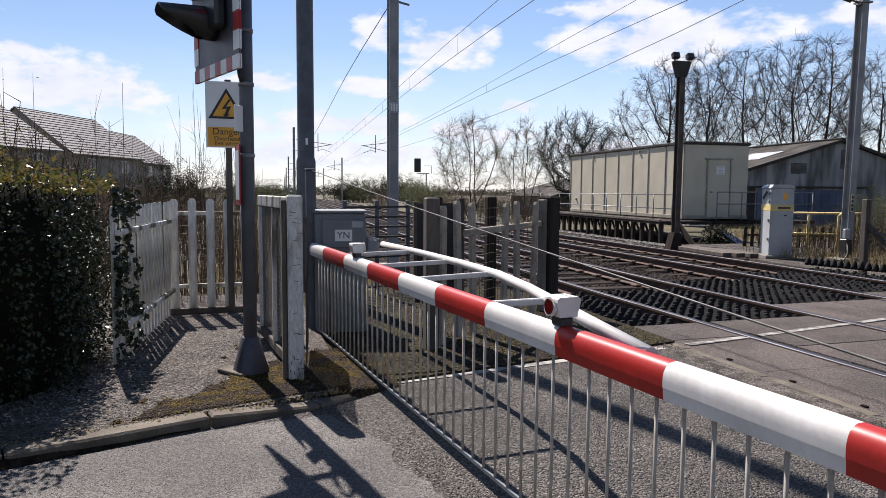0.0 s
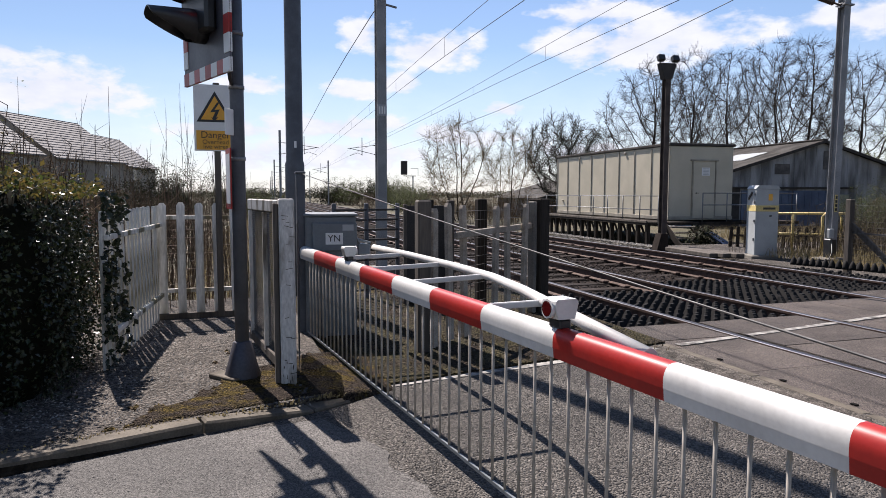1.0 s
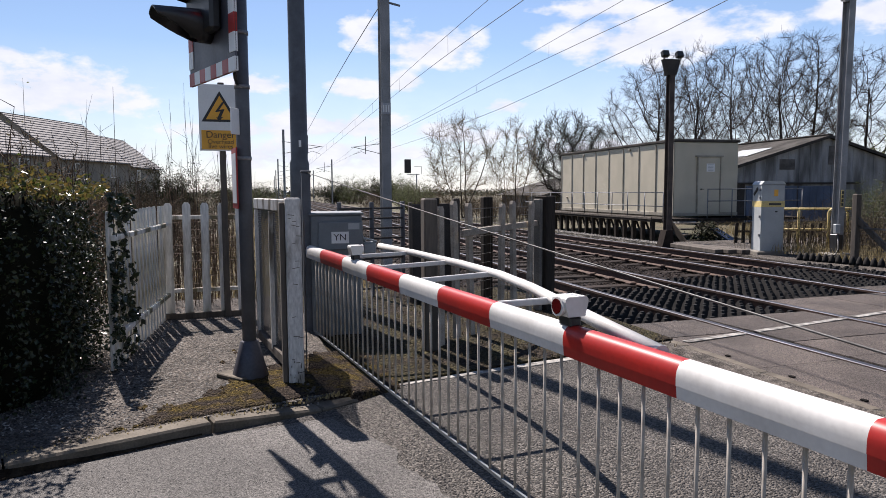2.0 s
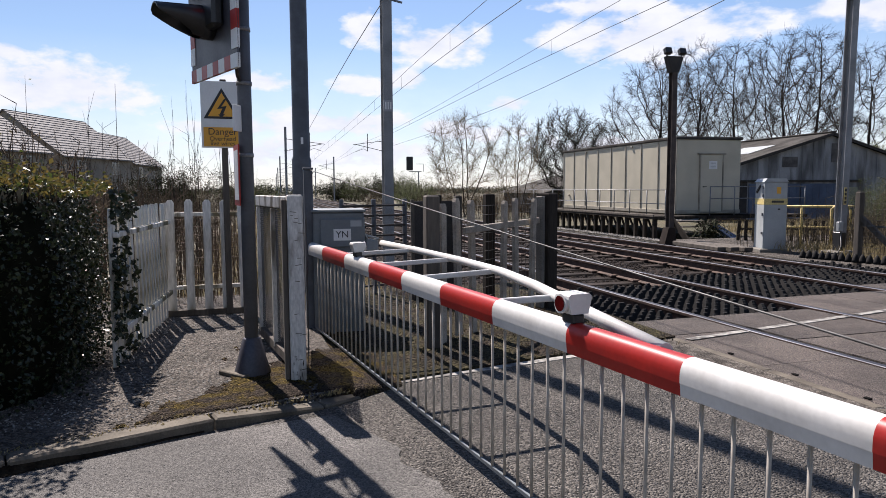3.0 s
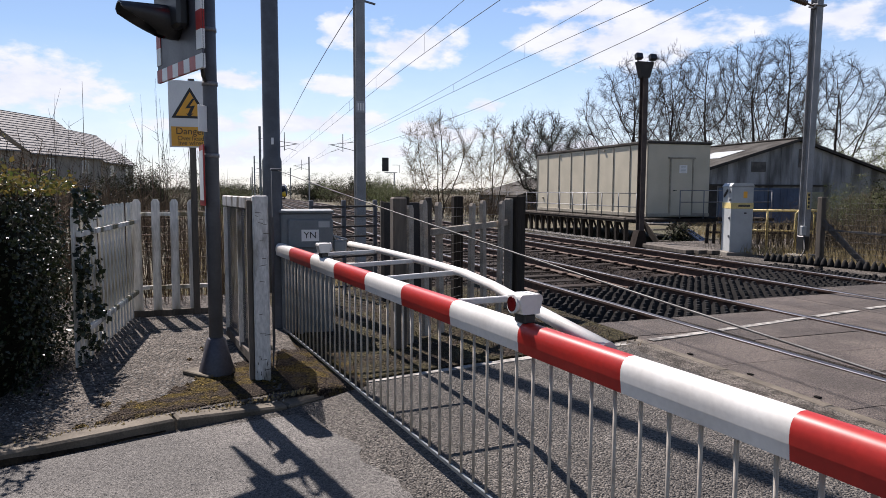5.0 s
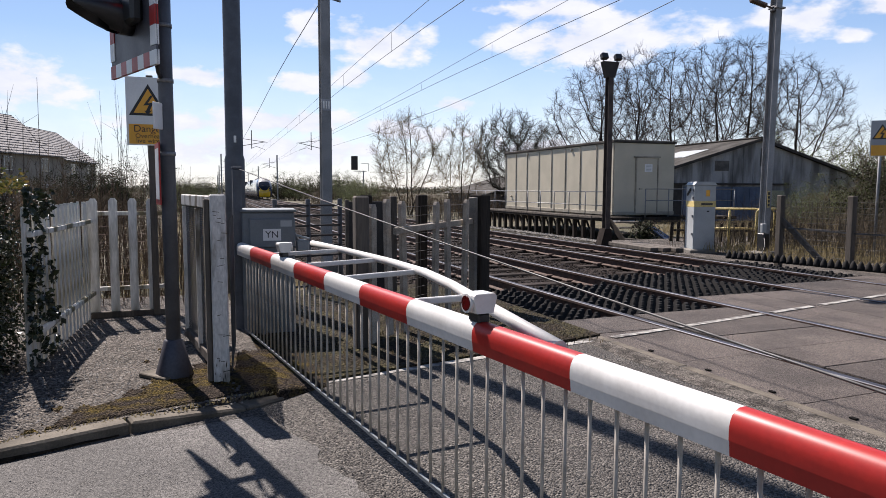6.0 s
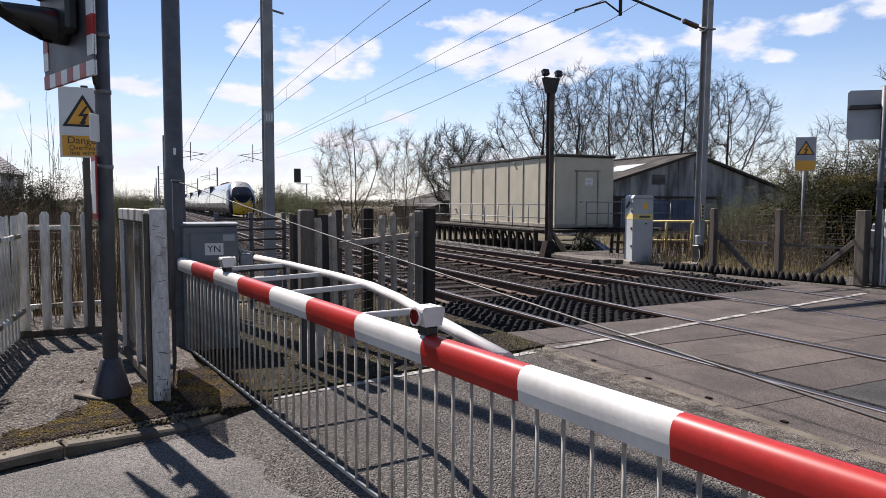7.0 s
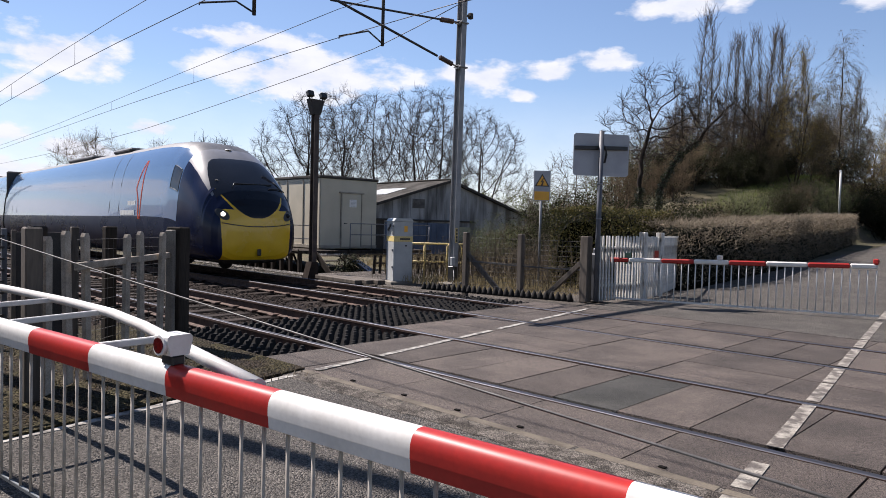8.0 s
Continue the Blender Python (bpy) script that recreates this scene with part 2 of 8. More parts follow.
WIRE = mat("wire", (0.085, 0.083, 0.08), (0.06, 0.057, 0.053), 10, 0.6, metal=0.5)
COPPER = mat("contact_wire", (0.06, 0.05, 0.045), (0.05, 0.045, 0.04), 10, 0.6, metal=0.5)
CREAM = mat("cream_cladding", (0.52, 0.47, 0.36), (0.46, 0.42, 0.32), 1.2, 0.6, grain=0.05)
CREAMDIM = mat("cream_trim", (0.33, 0.30, 0.24), (0.24, 0.215, 0.17), 3, 0.7)
BARNWALL = mat("barn_sheet", (0.33, 0.335, 0.34), (0.12, 0.12, 0.12), 1.6, 0.8, grain=0.15, stretch=(1, 1, 0.2), spec=0.2)
BARNROOF = mat("barn_roof", (0.085, 0.08, 0.073), (0.05, 0.047, 0.043), 1.0, 0.95, bump=0.5, fine=20, spec=0.05)
BARNBLUE = mat("barn_blue_door", (0.10, 0.135, 0.20), (0.075, 0.10, 0.15), 1.0, 0.7)
CABGREY = mat("cabinet_grey", (0.36, 0.38, 0.38), (0.30, 0.315, 0.315), 2.5, 0.5, grain=0.06)
YELLOWPALE = mat("faded_yellow_band", (0.60, 0.47, 0.18), (0.52, 0.41, 0.16), 4, 0.6)
SIGNWHITE = mat("sign_white", (0.72, 0.72, 0.70), (0.66, 0.66, 0.64), 3, 0.45, grain=0.04)
SIGNYELLOW = mat("sign_yellow", (0.74, 0.36, 0.03), (0.68, 0.33, 0.03), 3, 0.45, grain=0.04)
SIGNGREY = mat("sign_back_and_backlit_grey", (0.34, 0.35, 0.37), (0.28, 0.29, 0.31), 2, 0.5, grain=0.06)
BARK = mat("bark", (0.048, 0.038, 0.031), (0.027, 0.022, 0.019), 5, 0.95, bump=0.8, fine=25, stretch=(1, 1, 0.2), dist=0.02, spec=0.1)
TWIG = mat("twig", (0.044, 0.035, 0.029), (0.028, 0.022, 0.019), 1.0, 0.9, spec=0.1)
TWIGPALE = mat("pale_twig", (0.17, 0.13, 0.08), (0.11, 0.085, 0.055), 1.0, 0.9, spec=0.1)
DEADSTEM = mat("dead_stem", (0.115, 0.080, 0.052), (0.055, 0.040, 0.029), 2.0, 0.9, spec=0.1)
STRAW = leafy("straw", (0.30, 0.235, 0.12), (0.18, 0.15, 0.075), 0.8, 0.3)
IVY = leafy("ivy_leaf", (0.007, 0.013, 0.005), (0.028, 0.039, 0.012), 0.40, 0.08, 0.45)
# leaf for shrub shoots and the hedge top, sunlight painted into its paler colour
IVYSUN = leafy("sunlit_shrub_leaf", (0.045, 0.068, 0.016), (0.155, 0.105, 0.030), 0.35, 0.35)
HEDGELEAF = leafy("hedge_leaf", (0.10, 0.083, 0.055), (0.23, 0.187, 0.13), 0.7, 0.25, 0.2)
DARKHEDGE = leafy("dark_hedge_leaf", (0.020, 0.026, 0.009), (0.135, 0.115, 0.034), 0.6, 0.2, 0.2)
COWL = mat("nose_navy", (0.005, 0.009, 0.030), (0.008, 0.014, 0.042), 2, 0.2, grain=0.06, spec=0.25)
SCREEN = mat("windscreen_glass", (0.010, 0.012, 0.016), (0.016, 0.018, 0.023), 1, 0.05, grain=0.02, spec=0.4)
GRIME = mat("gutter_soil", (0.014, 0.010, 0.007), (0.030, 0.022, 0.014), 9, 1.0, bump=1.0, fine=40, grain=0.5, dist=0.02, spec=0.05)
BUDLEAF = leafy("bud_leaf", (0.10, 0.12, 0.04), (0.17, 0.15, 0.07), 0.6, 0.4)
BUDGOLD = leafy("golden_bud_leaf", (0.17, 0.14, 0.03), (0.30, 0.22, 0.06), 0.6, 0.4)
LAWN = leafy("lawn_blade", (0.075, 0.11, 0.022), (0.15, 0.18, 0.04), 0.7, 0.4)
BUDBROWN = leafy("brown_bud_leaf", (0.10, 0.085, 0.035), (0.19, 0.145, 0.06), 0.6, 0.4)
GREENBUSH = leafy("bush_leaf", (0.06, 0.085, 0.028), (0.14, 0.155, 0.055), 0.6, 0.3)
# near-black core colour: the shade between the leaves is painted in
HEDGESHADE = mat("hedge_inner_shade", (0.005, 0.006, 0.003), (0.010, 0.010, 0.006), 5, 1.0, spec=0.05)
ROOFTILE = mat("roof_tile", (0.20, 0.188, 0.18), (0.145, 0.136, 0.130), 2, 0.75, grain=0.2, spec=0.3)
RENDERWALL = mat("rendered_wall", (0.24, 0.22, 0.19), (0.19, 0.175, 0.15), 1.0, 0.9)
WINDOWGLASS = mat("window_glass", (0.03, 0.035, 0.04), (0.045, 0.05, 0.055), 1, 0.08)
REDGLASS = mat("red_lens", (0.10, 0.006, 0.006), (0.07, 0.005, 0.005), 10, 0.2)
REDLAMP = glow("red_lamp", (1.0, 0.03, 0.02), 2.0)
HEADLAMP = glow("headlamp", (1.0, 0.93, 0.78), 0.9)
NAVY = mat("navy_livery", (0.008, 0.014, 0.038), (0.011, 0.018, 0.044), 1, 0.28, grain=0.03, spec=0.18)
TEAL = mat("blue_livery", (0.052, 0.105, 0.21), (0.060, 0.115, 0.22), 0.6, 0.14, coat=0.8, grain=0.03)
TRAINYELLOW = mat("train_yellow", (0.66, 0.40, 0.012), (0.60, 0.36, 0.012), 2, 0.25, coat=0.3, grain=0.04)
TRAINROOF = mat("train_roof", (0.085, 0.087, 0.092), (0.055, 0.056, 0.060), 1.5, 0.5, spec=0.3)
# roof grey made lighter: the highlight on the nose shoulders is painted in
NOSEGREY = mat("nose_grey_highlit", (0.19, 0.19, 0.195), (0.15, 0.15, 0.155), 1.2, 0.36, grain=0.04, coat=0.3)
TRAINGLASS = mat("train_glass", (0.006, 0.008, 0.012), (0.009, 0.011, 0.016), 1, 0.06, grain=0.02, spec=0.22)
UNDER = mat("underframe", (0.03, 0.027, 0.025), (0.05, 0.043, 0.038), 3, 0.85)
ORANGE = mat("orange_stripe", (0.72, 0.12, 0.03), (0.68, 0.11, 0.03), 2, 0.3)
LONGTWIG = mat("brown_twig", (0.112, 0.09, 0.062), (0.07, 0.057, 0.041), 1.0, 0.9, spec=0.1)
BARWHITE = mat("skirt_white", (0.44, 0.40, 0.34), (0.27, 0.235, 0.19), 9, 0.5, grain=0.1)
HEDGETWIG = mat("hedge_twig", (0.25, 0.208, 0.158), (0.14, 0.116, 0.084), 3.0, 0.9, spec=0.1)
BRAMBLE = leafy("bramble_leaf", (0.045, 0.040, 0.022), (0.12, 0.092, 0.056), 0.7, 0.25, 0.2)
PALEBARK = mat("pale_bark", (0.068, 0.055, 0.041), (0.04, 0.032, 0.025), 5, 0.95, bump=0.6, fine=25, stretch=(1, 1, 0.2), spec=0.1)
SOIL = mat("verge_soil", (0.040, 0.034, 0.016), (0.030, 0.023, 0.017), 3.0, 0.95, bump=1.0, fine=60, grain=0.5, dist=0.02, chips=45, spec=0.1)
EDGEFILL = mat("broken_edge_fill", (0.125, 0.110, 0.094), (0.055, 0.048, 0.041), 7.0, 0.95, bump=0.8, fine=70, grain=0.35, dist=0.008, chips=120, spec=0.15, low=0.45, high=0.6)
PEBBLE = mat("pale_stones", (0.27, 0.25, 0.22), (0.13, 0.12, 0.105), 12, 0.95, bump=0.5)

# ---- mesh tools ----


def basis(p0, p1, up=(0, 0, 1)):
    d = Vector(p1) - Vector(p0)
    ln = d.length
    d = d / ln if ln else Vector((0, 0, 1))
    u = Vector(up)
    if abs(d.dot(u)) > 0.99:
        u = Vector((0, 1, 0))
    a = d.cross(u).normalized()
    return d, a, a.cross(d), ln


class M:
    """Collects vertices and faces for one mesh."""

    def __init__(self):
        self.v, self.f, self.s = [], [], []

    def add(self, vs, fs, smooth=False):
        k = len(self.v)
        self.v += [tuple(p) for p in vs]
        self.f += [tuple(i + k for i in f) for f in fs]
        self.s += [smooth] * len(fs)
        return self

    def box(self, c, size, b=0.0, m=None):
        hx, hy, hz = (s / 2 for s in size)
        b = min(b, hx * 0.9, hy * 0.9, hz * 0.9)
        if b <= 0:
            vs = [(x, y, z) for x in (-hx, hx) for y in (-hy, hy) for z in (-hz, hz)]
            fs = [(0, 1, 3, 2), (4, 6, 7, 5), (0, 4, 5, 1), (2, 3, 7, 6), (0, 2, 6, 4), (1, 5, 7, 3)]
        else:
            vs, idx = [], {}
            for sx in (-1, 1):
                for sy in (-1, 1):
                    for sz in (-1, 1):
                        for ax in range(3):
                            p = [sx * (hx - b), sy * (hy - b), sz * (hz - b)]
                            p[ax] = (sx * hx, sy * hy, sz * hz)[ax]
                            idx[sx, sy, sz, ax] = len(vs)
                            vs.append(tuple(p))
            fs = []
            for ax in range(3):
                o = [a for a in range(3) if a != ax]
                for sg in (-1, 1):
                    ring = []
                    for s1, s2 in ((-1, -1), (1, -1), (1, 1), (-1, 1)):
                        k = [0, 0, 0]
                        k[ax], k[o[0]], k[o[1]] = sg, s1, s2
                        ring.append(idx[(*k, ax)])
                    flip = (sg > 0) == (ax == 1)
                    fs.append(tuple(reversed(ring)) if flip else tuple(ring))
            for ax in range(3):
                o = [a for a in range(3) if a != ax]
                for s1 in (-1, 1):
                    for s2 in (-1, 1):
                        k0, k1 = [0, 0, 0], [0, 0, 0]
                        k0[ax], k1[ax] = -1, 1
                        for k in (k0, k1):
                            k[o[0]], k[o[1]] = s1, s2
                        q = (idx[(*k0, o[0])], idx[(*k1, o[0])], idx[(*k1, o[1])], idx[(*k0, o[1])])
                        fs.append(q)
            for sx in (-1, 1):
                for sy in (-1, 1):
                    for sz in (-1, 1):
                        fs.append(tuple(idx[sx, sy, sz, a] for a in range(3)))
        mm = Matrix.Translation(c) @ m if m else Matrix.Translation(c)
        return self.add([mm @ Vector(p) for p in vs], fs)

    def beam(self, p0, p1, w, h, b=0.0, up=(0, 0, 1)):
        d, a, u, ln = basis(p0, p1, up)
        mm = Matrix((a, d, u)).transposed().to_4x4()
        return self.box((Vector(p0) + Vector(p1)) / 2, (w, ln, h), b, mm)

    def cyl(self, p0, p1, r0, r1=None, n=12, caps=True):
        r1 = r0 if r1 is None else r1
        d, a, u, ln = basis(p0, p1)
        vs = []
        for p, r in ((p0, r0), (p1, r1)):
            for i in range(n):
                t = 2 * math.pi * i / n
                vs.append(Vector(p) + (a * math.cos(t) + u * math.sin(t)) * r)
        self.add(vs, [(i, (i + 1) % n, n + (i + 1) % n, n + i) for i in range(n)], True)
        if caps:
            k = len(self.v) - 2 * n
            self.f += [tuple(k + i for i in reversed(range(n))), tuple(k + n + i for i in range(n))]
            self.s += [False, False]
        return self

    def tube(self, pts, r, n=8, caps=True):
        pts = [Vector(p) for p in pts]
        rs = r if isinstance(r, (list, tuple)) else [r] * len(pts)
        vs = []
        for i, p in enumerate(pts):
            d, a, u, _ = basis(pts[max(0, i - 1)], pts[min(len(pts) - 1, i + 1)])
            vs += [p + (a * math.cos(2 * math.pi * j / n) + u * math.sin(2 * math.pi * j / n)) * rs[i] for j in range(n)]
        fs = [(i * n + j, i * n + (j + 1) % n, (i + 1) * n + (j + 1) % n, (i + 1) * n + j) for i in range(len(pts) - 1) for j in range(n)]
        self.add(vs, fs, True)
        if caps:
            k = len(self.v) - len(vs)
            self.f += [tuple(k + i for i in reversed(range(n))), tuple(k + len(vs) - n + i for i in range(n))]
            self.s += [False, False]
        return self

    def lathe(self, prof, at=(0, 0, 0), n=20):
        vs = [(at[0] + r * math.cos(2 * math.pi * j / n), at[1] + r * math.sin(2 * math.pi * j / n), at[2] + z) for r, z in prof for j in range(n)]
        fs = [(i * n + j, i * n + (j + 1) % n, (i + 1) * n + (j + 1) % n, (i + 1) * n + j) for i in range(len(prof) - 1) for j in range(n)]
        fs += [tuple(reversed(range(n))), tuple((len(prof) - 1) * n + j for j in range(n))]
        return self.add(vs, fs, True)

    def prism(self, poly, z0, z1, m=None):
        """A polygon in x, y (anticlockwise) raised from z0 to z1, then placed by m."""
        n = len(poly)
        mm = m or Matrix()
        vs = [mm @ Vector((x, y, z)) for z in (z0, z1) for x, y in poly]
        fs = [tuple(reversed(range(n))), tuple(range(n, 2 * n))] + [(i, (i + 1) % n, n + (i + 1) % n, n + i) for i in range(n)]
        return self.add(vs, fs)

    def mesh(self, name, material):
        me = bpy.data.meshes.new(name)
        me.from_pydata(self.v, [], self.f)
        me.materials.append(material)
        me.polygons.foreach_set("use_smooth", self.s)
        me.update()
        return me


def part(name, m, material, parent=None, label="", at=None):
    """One mesh object under a thing, or by itself."""
    ob = new(name, m.mesh(name, material) if isinstance(m, M) else m)
    if parent:
        ob.parent = parent
    if at is not None:
        ob.matrix_basis = at if isinstance(at, Matrix) else Matrix.Translation(at)
    if label:
        ob["label"] = label
    return ob


def thing(name, label, category, at=None, group="", kind=""):
    """An Empty at a thing's base, which carries its parts."""
    ob = new(name)
    ob.empty_display_size = 0.2
    if at is not None:
        ob.matrix_basis = at if isinstance(at, Matrix) else Matrix.Translation(at)
    return tagged(ob, label, category, group, kind)


def solid(name, m, material, label, category="", kind="", group="", at=None):
    return tagged(part(name, m, material, at=at), label, category, group, kind)


def words(text, size, m, material, parent, name="lettering"):
    """Flat lettering as a mesh, placed by m (its text runs along +x, faces +z)."""
    cu = bpy.data.curves.new("lettering", "FONT")
    cu.body, cu.size, cu.align_x, cu.align_y, cu.extrude = text, size, "CENTER", "CENTER", 0.0008
    tmp = bpy.data.objects.new("tmp", cu)
    scene.collection.objects.link(tmp)
    me = bpy.data.meshes.new_from_object(tmp)
    bpy.data.objects.remove(tmp)
    me.materials.clear()
    me.materials.append(material)
    ob = new(name, me)
    ob.parent = parent
    ob.matrix_basis = m
    return ob

# ---- ground, road, tracks ----
def bend(y):
    """Sideways shift of the railway at y: straight over the road, a gentle bend, then straight again."""
    return 0.0 if y < 3 else (y - 3) ** 2 / 800 if y < 27 else 0.72 + 0.06 * (y - 27)


def edge_y(x):
    """The road's edge line beside the signal cabin."""
    return 6.03 + 0.176 * x


def fall(y):
    """The railway falls gently away along the line."""
    return -0.0047 * max(0.0, min(y, 320) - 14)


def lane_z(x):
    """The lane beyond the tracks climbs gently."""
    return 0.035 * max(0.0, min(x, 60) - 10)


def smooth(t):
    t = max(0.0, min(1.0, t))
    return t * t * (3 - 2 * t)


def land(x, y):
    """Height of the land: level, with a wooded bank beside the lane."""
    z = -0.42 + 0.06 * noise.noise((x * 0.2, y * 0.2, 0)) + fall(y) * smooth((16 - abs(x - 2.5 - bend(y))) / 6)
    if x > 8 and y < 0.62 * (x + 4.5) + 0.7 and x < 400:
        d = math.hypot(x + 4.5, y)
        side_ = smooth((0.62 * (x + 4.5) + 0.7 - y) / 5)
        lane = smooth((abs(y - 6.2) - 3.2) / 5)
        bank = 4.2 * smooth((d - 24) / 30) * lane
        z = z * (1 - side_) + side_ * max(lane_z(x) - 0.10 + bank, z)
    return z


# one sheet to the skyline, finer near the crossing
g = M()
xs = [-3000, -900, -300, -120, -60, -30, -20] + [-14 + 2.5 * i for i in range(38)] + [90, 120, 300, 900, 3000]
ys = [-3000, -900, -200, -60, -30] + [-20 + 2.5 * i for i in range(32)] + [70, 90, 140, 220, 400, 900, 3000]
gv = [(x, y, land(x, y)) for y in ys for x in xs]
nx = len(xs)
g.add(gv, [(j * nx + i, j * nx + i + 1, (j + 1) * nx + i + 1, (j + 1) * nx + i) for j in range(len(ys) - 1) for i in range(nx - 1)], True)
solid("ground", g, GRASS, "rough grass and bare soil on level land", kind="structure")

# road on the near side, with its verge and the footway behind the kerb
KERBLINE = [(-9.2, 3.25), (-7.2, 3.93), (-5.64, 4.45), (-4.72, 4.76), (-4.1, 4.93), (-3.86, 5.06)]
rd = M()
rd.prism([(-40, -9), (-0.86, -9), (-0.86, edge_y(-0.86)), (-3.80, edge_y(-3.80) + 0.02)] + KERBLINE[::-1] + [(-20, -0.4), (-40, -7)], -0.4, 0.0)
solid("road", rd, CHIPPED, "grey chipped asphalt road leading to the crossing", kind="structure")
# smoother strip of asphalt along the kerb, on the camera's side of the barrier
st = M()
rim = [(-3.35 - 0.4 * i / 160 + 0.22 * noise.noise((0, i * 0.08, 9)) + 0.06 * noise.noise((0, i * 0.4, 9)), -4.0 + 8.2 * i / 160) for i in range(161)]
st.prism([(-9.0, -4.0)] + rim + [(-4.05, 4.80), (-4.72, 4.70), (-5.64, 4.39), (-9.0, 3.25)], 0.0, 0.006)
solid("road_strip", st, ASPHALT, "smooth worn asphalt beside the kerb", kind="structure")
pv = M()
pv.prism([(x, y + 0.12) for x, y in KERBLINE] + [(-3.86, 7.0), (-3.86, 9.4), (-9.2, 9.4)], -0.4, 0.06)
solid("pavement", pv, GRAVELPATH, "gravel footway behind a kerb", kind="structure")
def moss_z(x, y):
    """Moss lies thick along the kerb, thins out over the path, and slopes to the road by the barrier."""
    ky = 4.76 + 0.29 * (x + 4.72) + 0.125                   # back of the kerb
    base = 0.064 - 0.050 * smooth((x + 3.92) / 0.36)
    near = 1 - smooth((y - ky - 0.14 - 0.75 * smooth((x + 5.0) / 1.0)) / 0.40)
    ends = smooth((x + 5.35) / 0.5)
    patch = near * ends + 0.6 * noise.noise((x * 4.5, y * 4.5, 1)) + 0.5 * noise.noise((x * 13, y * 13, 2)) + 0.35 * noise.noise((x * 40, y * 40, 5)) - 0.45
    rim = smooth((y - ky + 0.03) / 0.07) if x < -3.88 else smooth((y - 5.02 - 0.5 * (x + 3.88)) / 0.08)
    return base - 0.03 + 0.040 * smooth(patch / 0.35 + 0.35) * rim + 0.009 * noise.noise((x * 45, y * 45, 3)) - 0.05 * (1 - rim)


ms = M()
nx_m, ny_m = 126, 132
ms.add([(-5.45 + 0.0155 * i, 4.62 + 0.0155 * j, moss_z(-5.45 + 0.0155 * i, 4.62 + 0.0155 * j)) for j in range(ny_m) for i in range(nx_m)],
       [(j * nx_m + i, j * nx_m + i + 1, (j + 1) * nx_m + i + 1, (j + 1) * nx_m + i) for j in range(ny_m - 1) for i in range(nx_m - 1)], True)
solid("moss_verge", ms, MOSSY, "yellow-brown moss and dirt by the posts", kind="structure")
vg = M()
vg.prism([(-3.855, 5.30), (-0.87, edge_y(-0.87) + 0.05), (-0.87, 9.6), (-3.855, 9.6)], -0.4, 0.02)
vg.prism([(-4.02, 5.06), (-3.80, 5.16), (-3.72, 5.32), (-3.80, 5.75), (-4.02, 5.75)], -0.3, 0.014)
solid("verge", vg, SOIL, "mossy dirt verge beside the road", kind="structure")

kerb = thing("kerb", "worn concrete kerb stones along the footway", "kerb", kind="structure")
for (x0, y0), (x1, y1) in zip(KERBLINE, KERBLINE[1:]):
    n = max(1, round(math.hypot(x1 - x0, y1 - y0) / 0.92))
    for i in range(n):
        a, b = i / n, (i + 1) / n - 0.006
        m = M()
        za, zb = (-0.095 - 0.045 * smooth((q - (-4.6)) / 0.6) for q in (x0 + (x1 - x0) * a, x0 + (x1 - x0) * b))
        m.beam((x0 + (x1 - x0) * a, y0 + (y1 - y0) * a + 0.06, za), (x0 + (x1 - x0) * b, y0 + (y1 - y0) * b + 0.06, zb), 0.125, 0.32, 0.012)
        part("kerb_stone", m, KERB, kerb)
# soil and leaf litter washed into the gutter
gt = M()
rg = random.Random(21)
gp = []
for (x0, y0), (x1, y1) in zip(KERBLINE[:4], KERBLINE[1:4]):
    k = int(math.hypot(x1 - x0, y1 - y0) / 0.04)
    gp += [(x0 + (x1 - x0) * i / k, y0 + (y1 - y0) * i / k) for i in range(k)]
for i, (x, y) in enumerate(gp):
    w = 0.035 + 0.028 * noise.noise((x * 3, y * 3, 2)) + 0.008 * noise.noise((x * 17, y * 17, 2))
    end = smooth((len(gp) - 1 - i) / 30)
    w *= end
    gt.v += [(x, y - 0.004, 0.004 + 0.046 * end + 0.010 * noise.noise((x * 6, y * 6, 7))), (x + 0.33 * w * 0.4, y - w * 0.4 - 0.006, 0.014 + 0.006 * noise.noise((x * 9, y * 9, 8))), (x + 0.33 * w, y - w - 0.01, 0.005)]
for i in range(len(gp) - 1):
    for j in range(2):
        gt.f.append((3 * i + j, 3 * i + j + 1, 3 * i + j + 4, 3 * i + j + 3))
        gt.s.append(True)
solid("gutter_soil", gt, GRIME, "dark soil and litter lying along the kerb", "soil", kind="stuff")

# road beyond the crossing
far_road = M()
st_x = [5.78, 7.6, 10, 14, 18, 24, 30, 36, 42, 50, 60]
vs_ = []
for x in st_x:
    t = smooth((x - 6) / 12)
    lo, hi = -2.5 * (1 - t) + (2.35 + 0.10 * x) * t, (7.06 + 0.12 * (x - 5.78)) if x < 8 else 7.33 + 0.045 * (x - 8)
    vs_ += [(x, lo, lane_z(x) - 0.4), (x, lo, lane_z(x)), (x, hi, lane_z(x)), (x, hi, lane_z(x) - 0.4)]
far_road.add(vs_, [(4 * i + j, 4 * i + j + 1, 4 * i + j + 5, 4 * i + j + 4) for i in range(len(st_x) - 1) for j in range(3)] + [(0, 3, 2, 1)])
far_road.f = [tuple(reversed(f)) for f in far_road.f]
solid("road_beyond", far_road, CHIPPED, "grey asphalt lane climbing gently beyond the tracks", kind="structure")

# painted lines
ln = M()


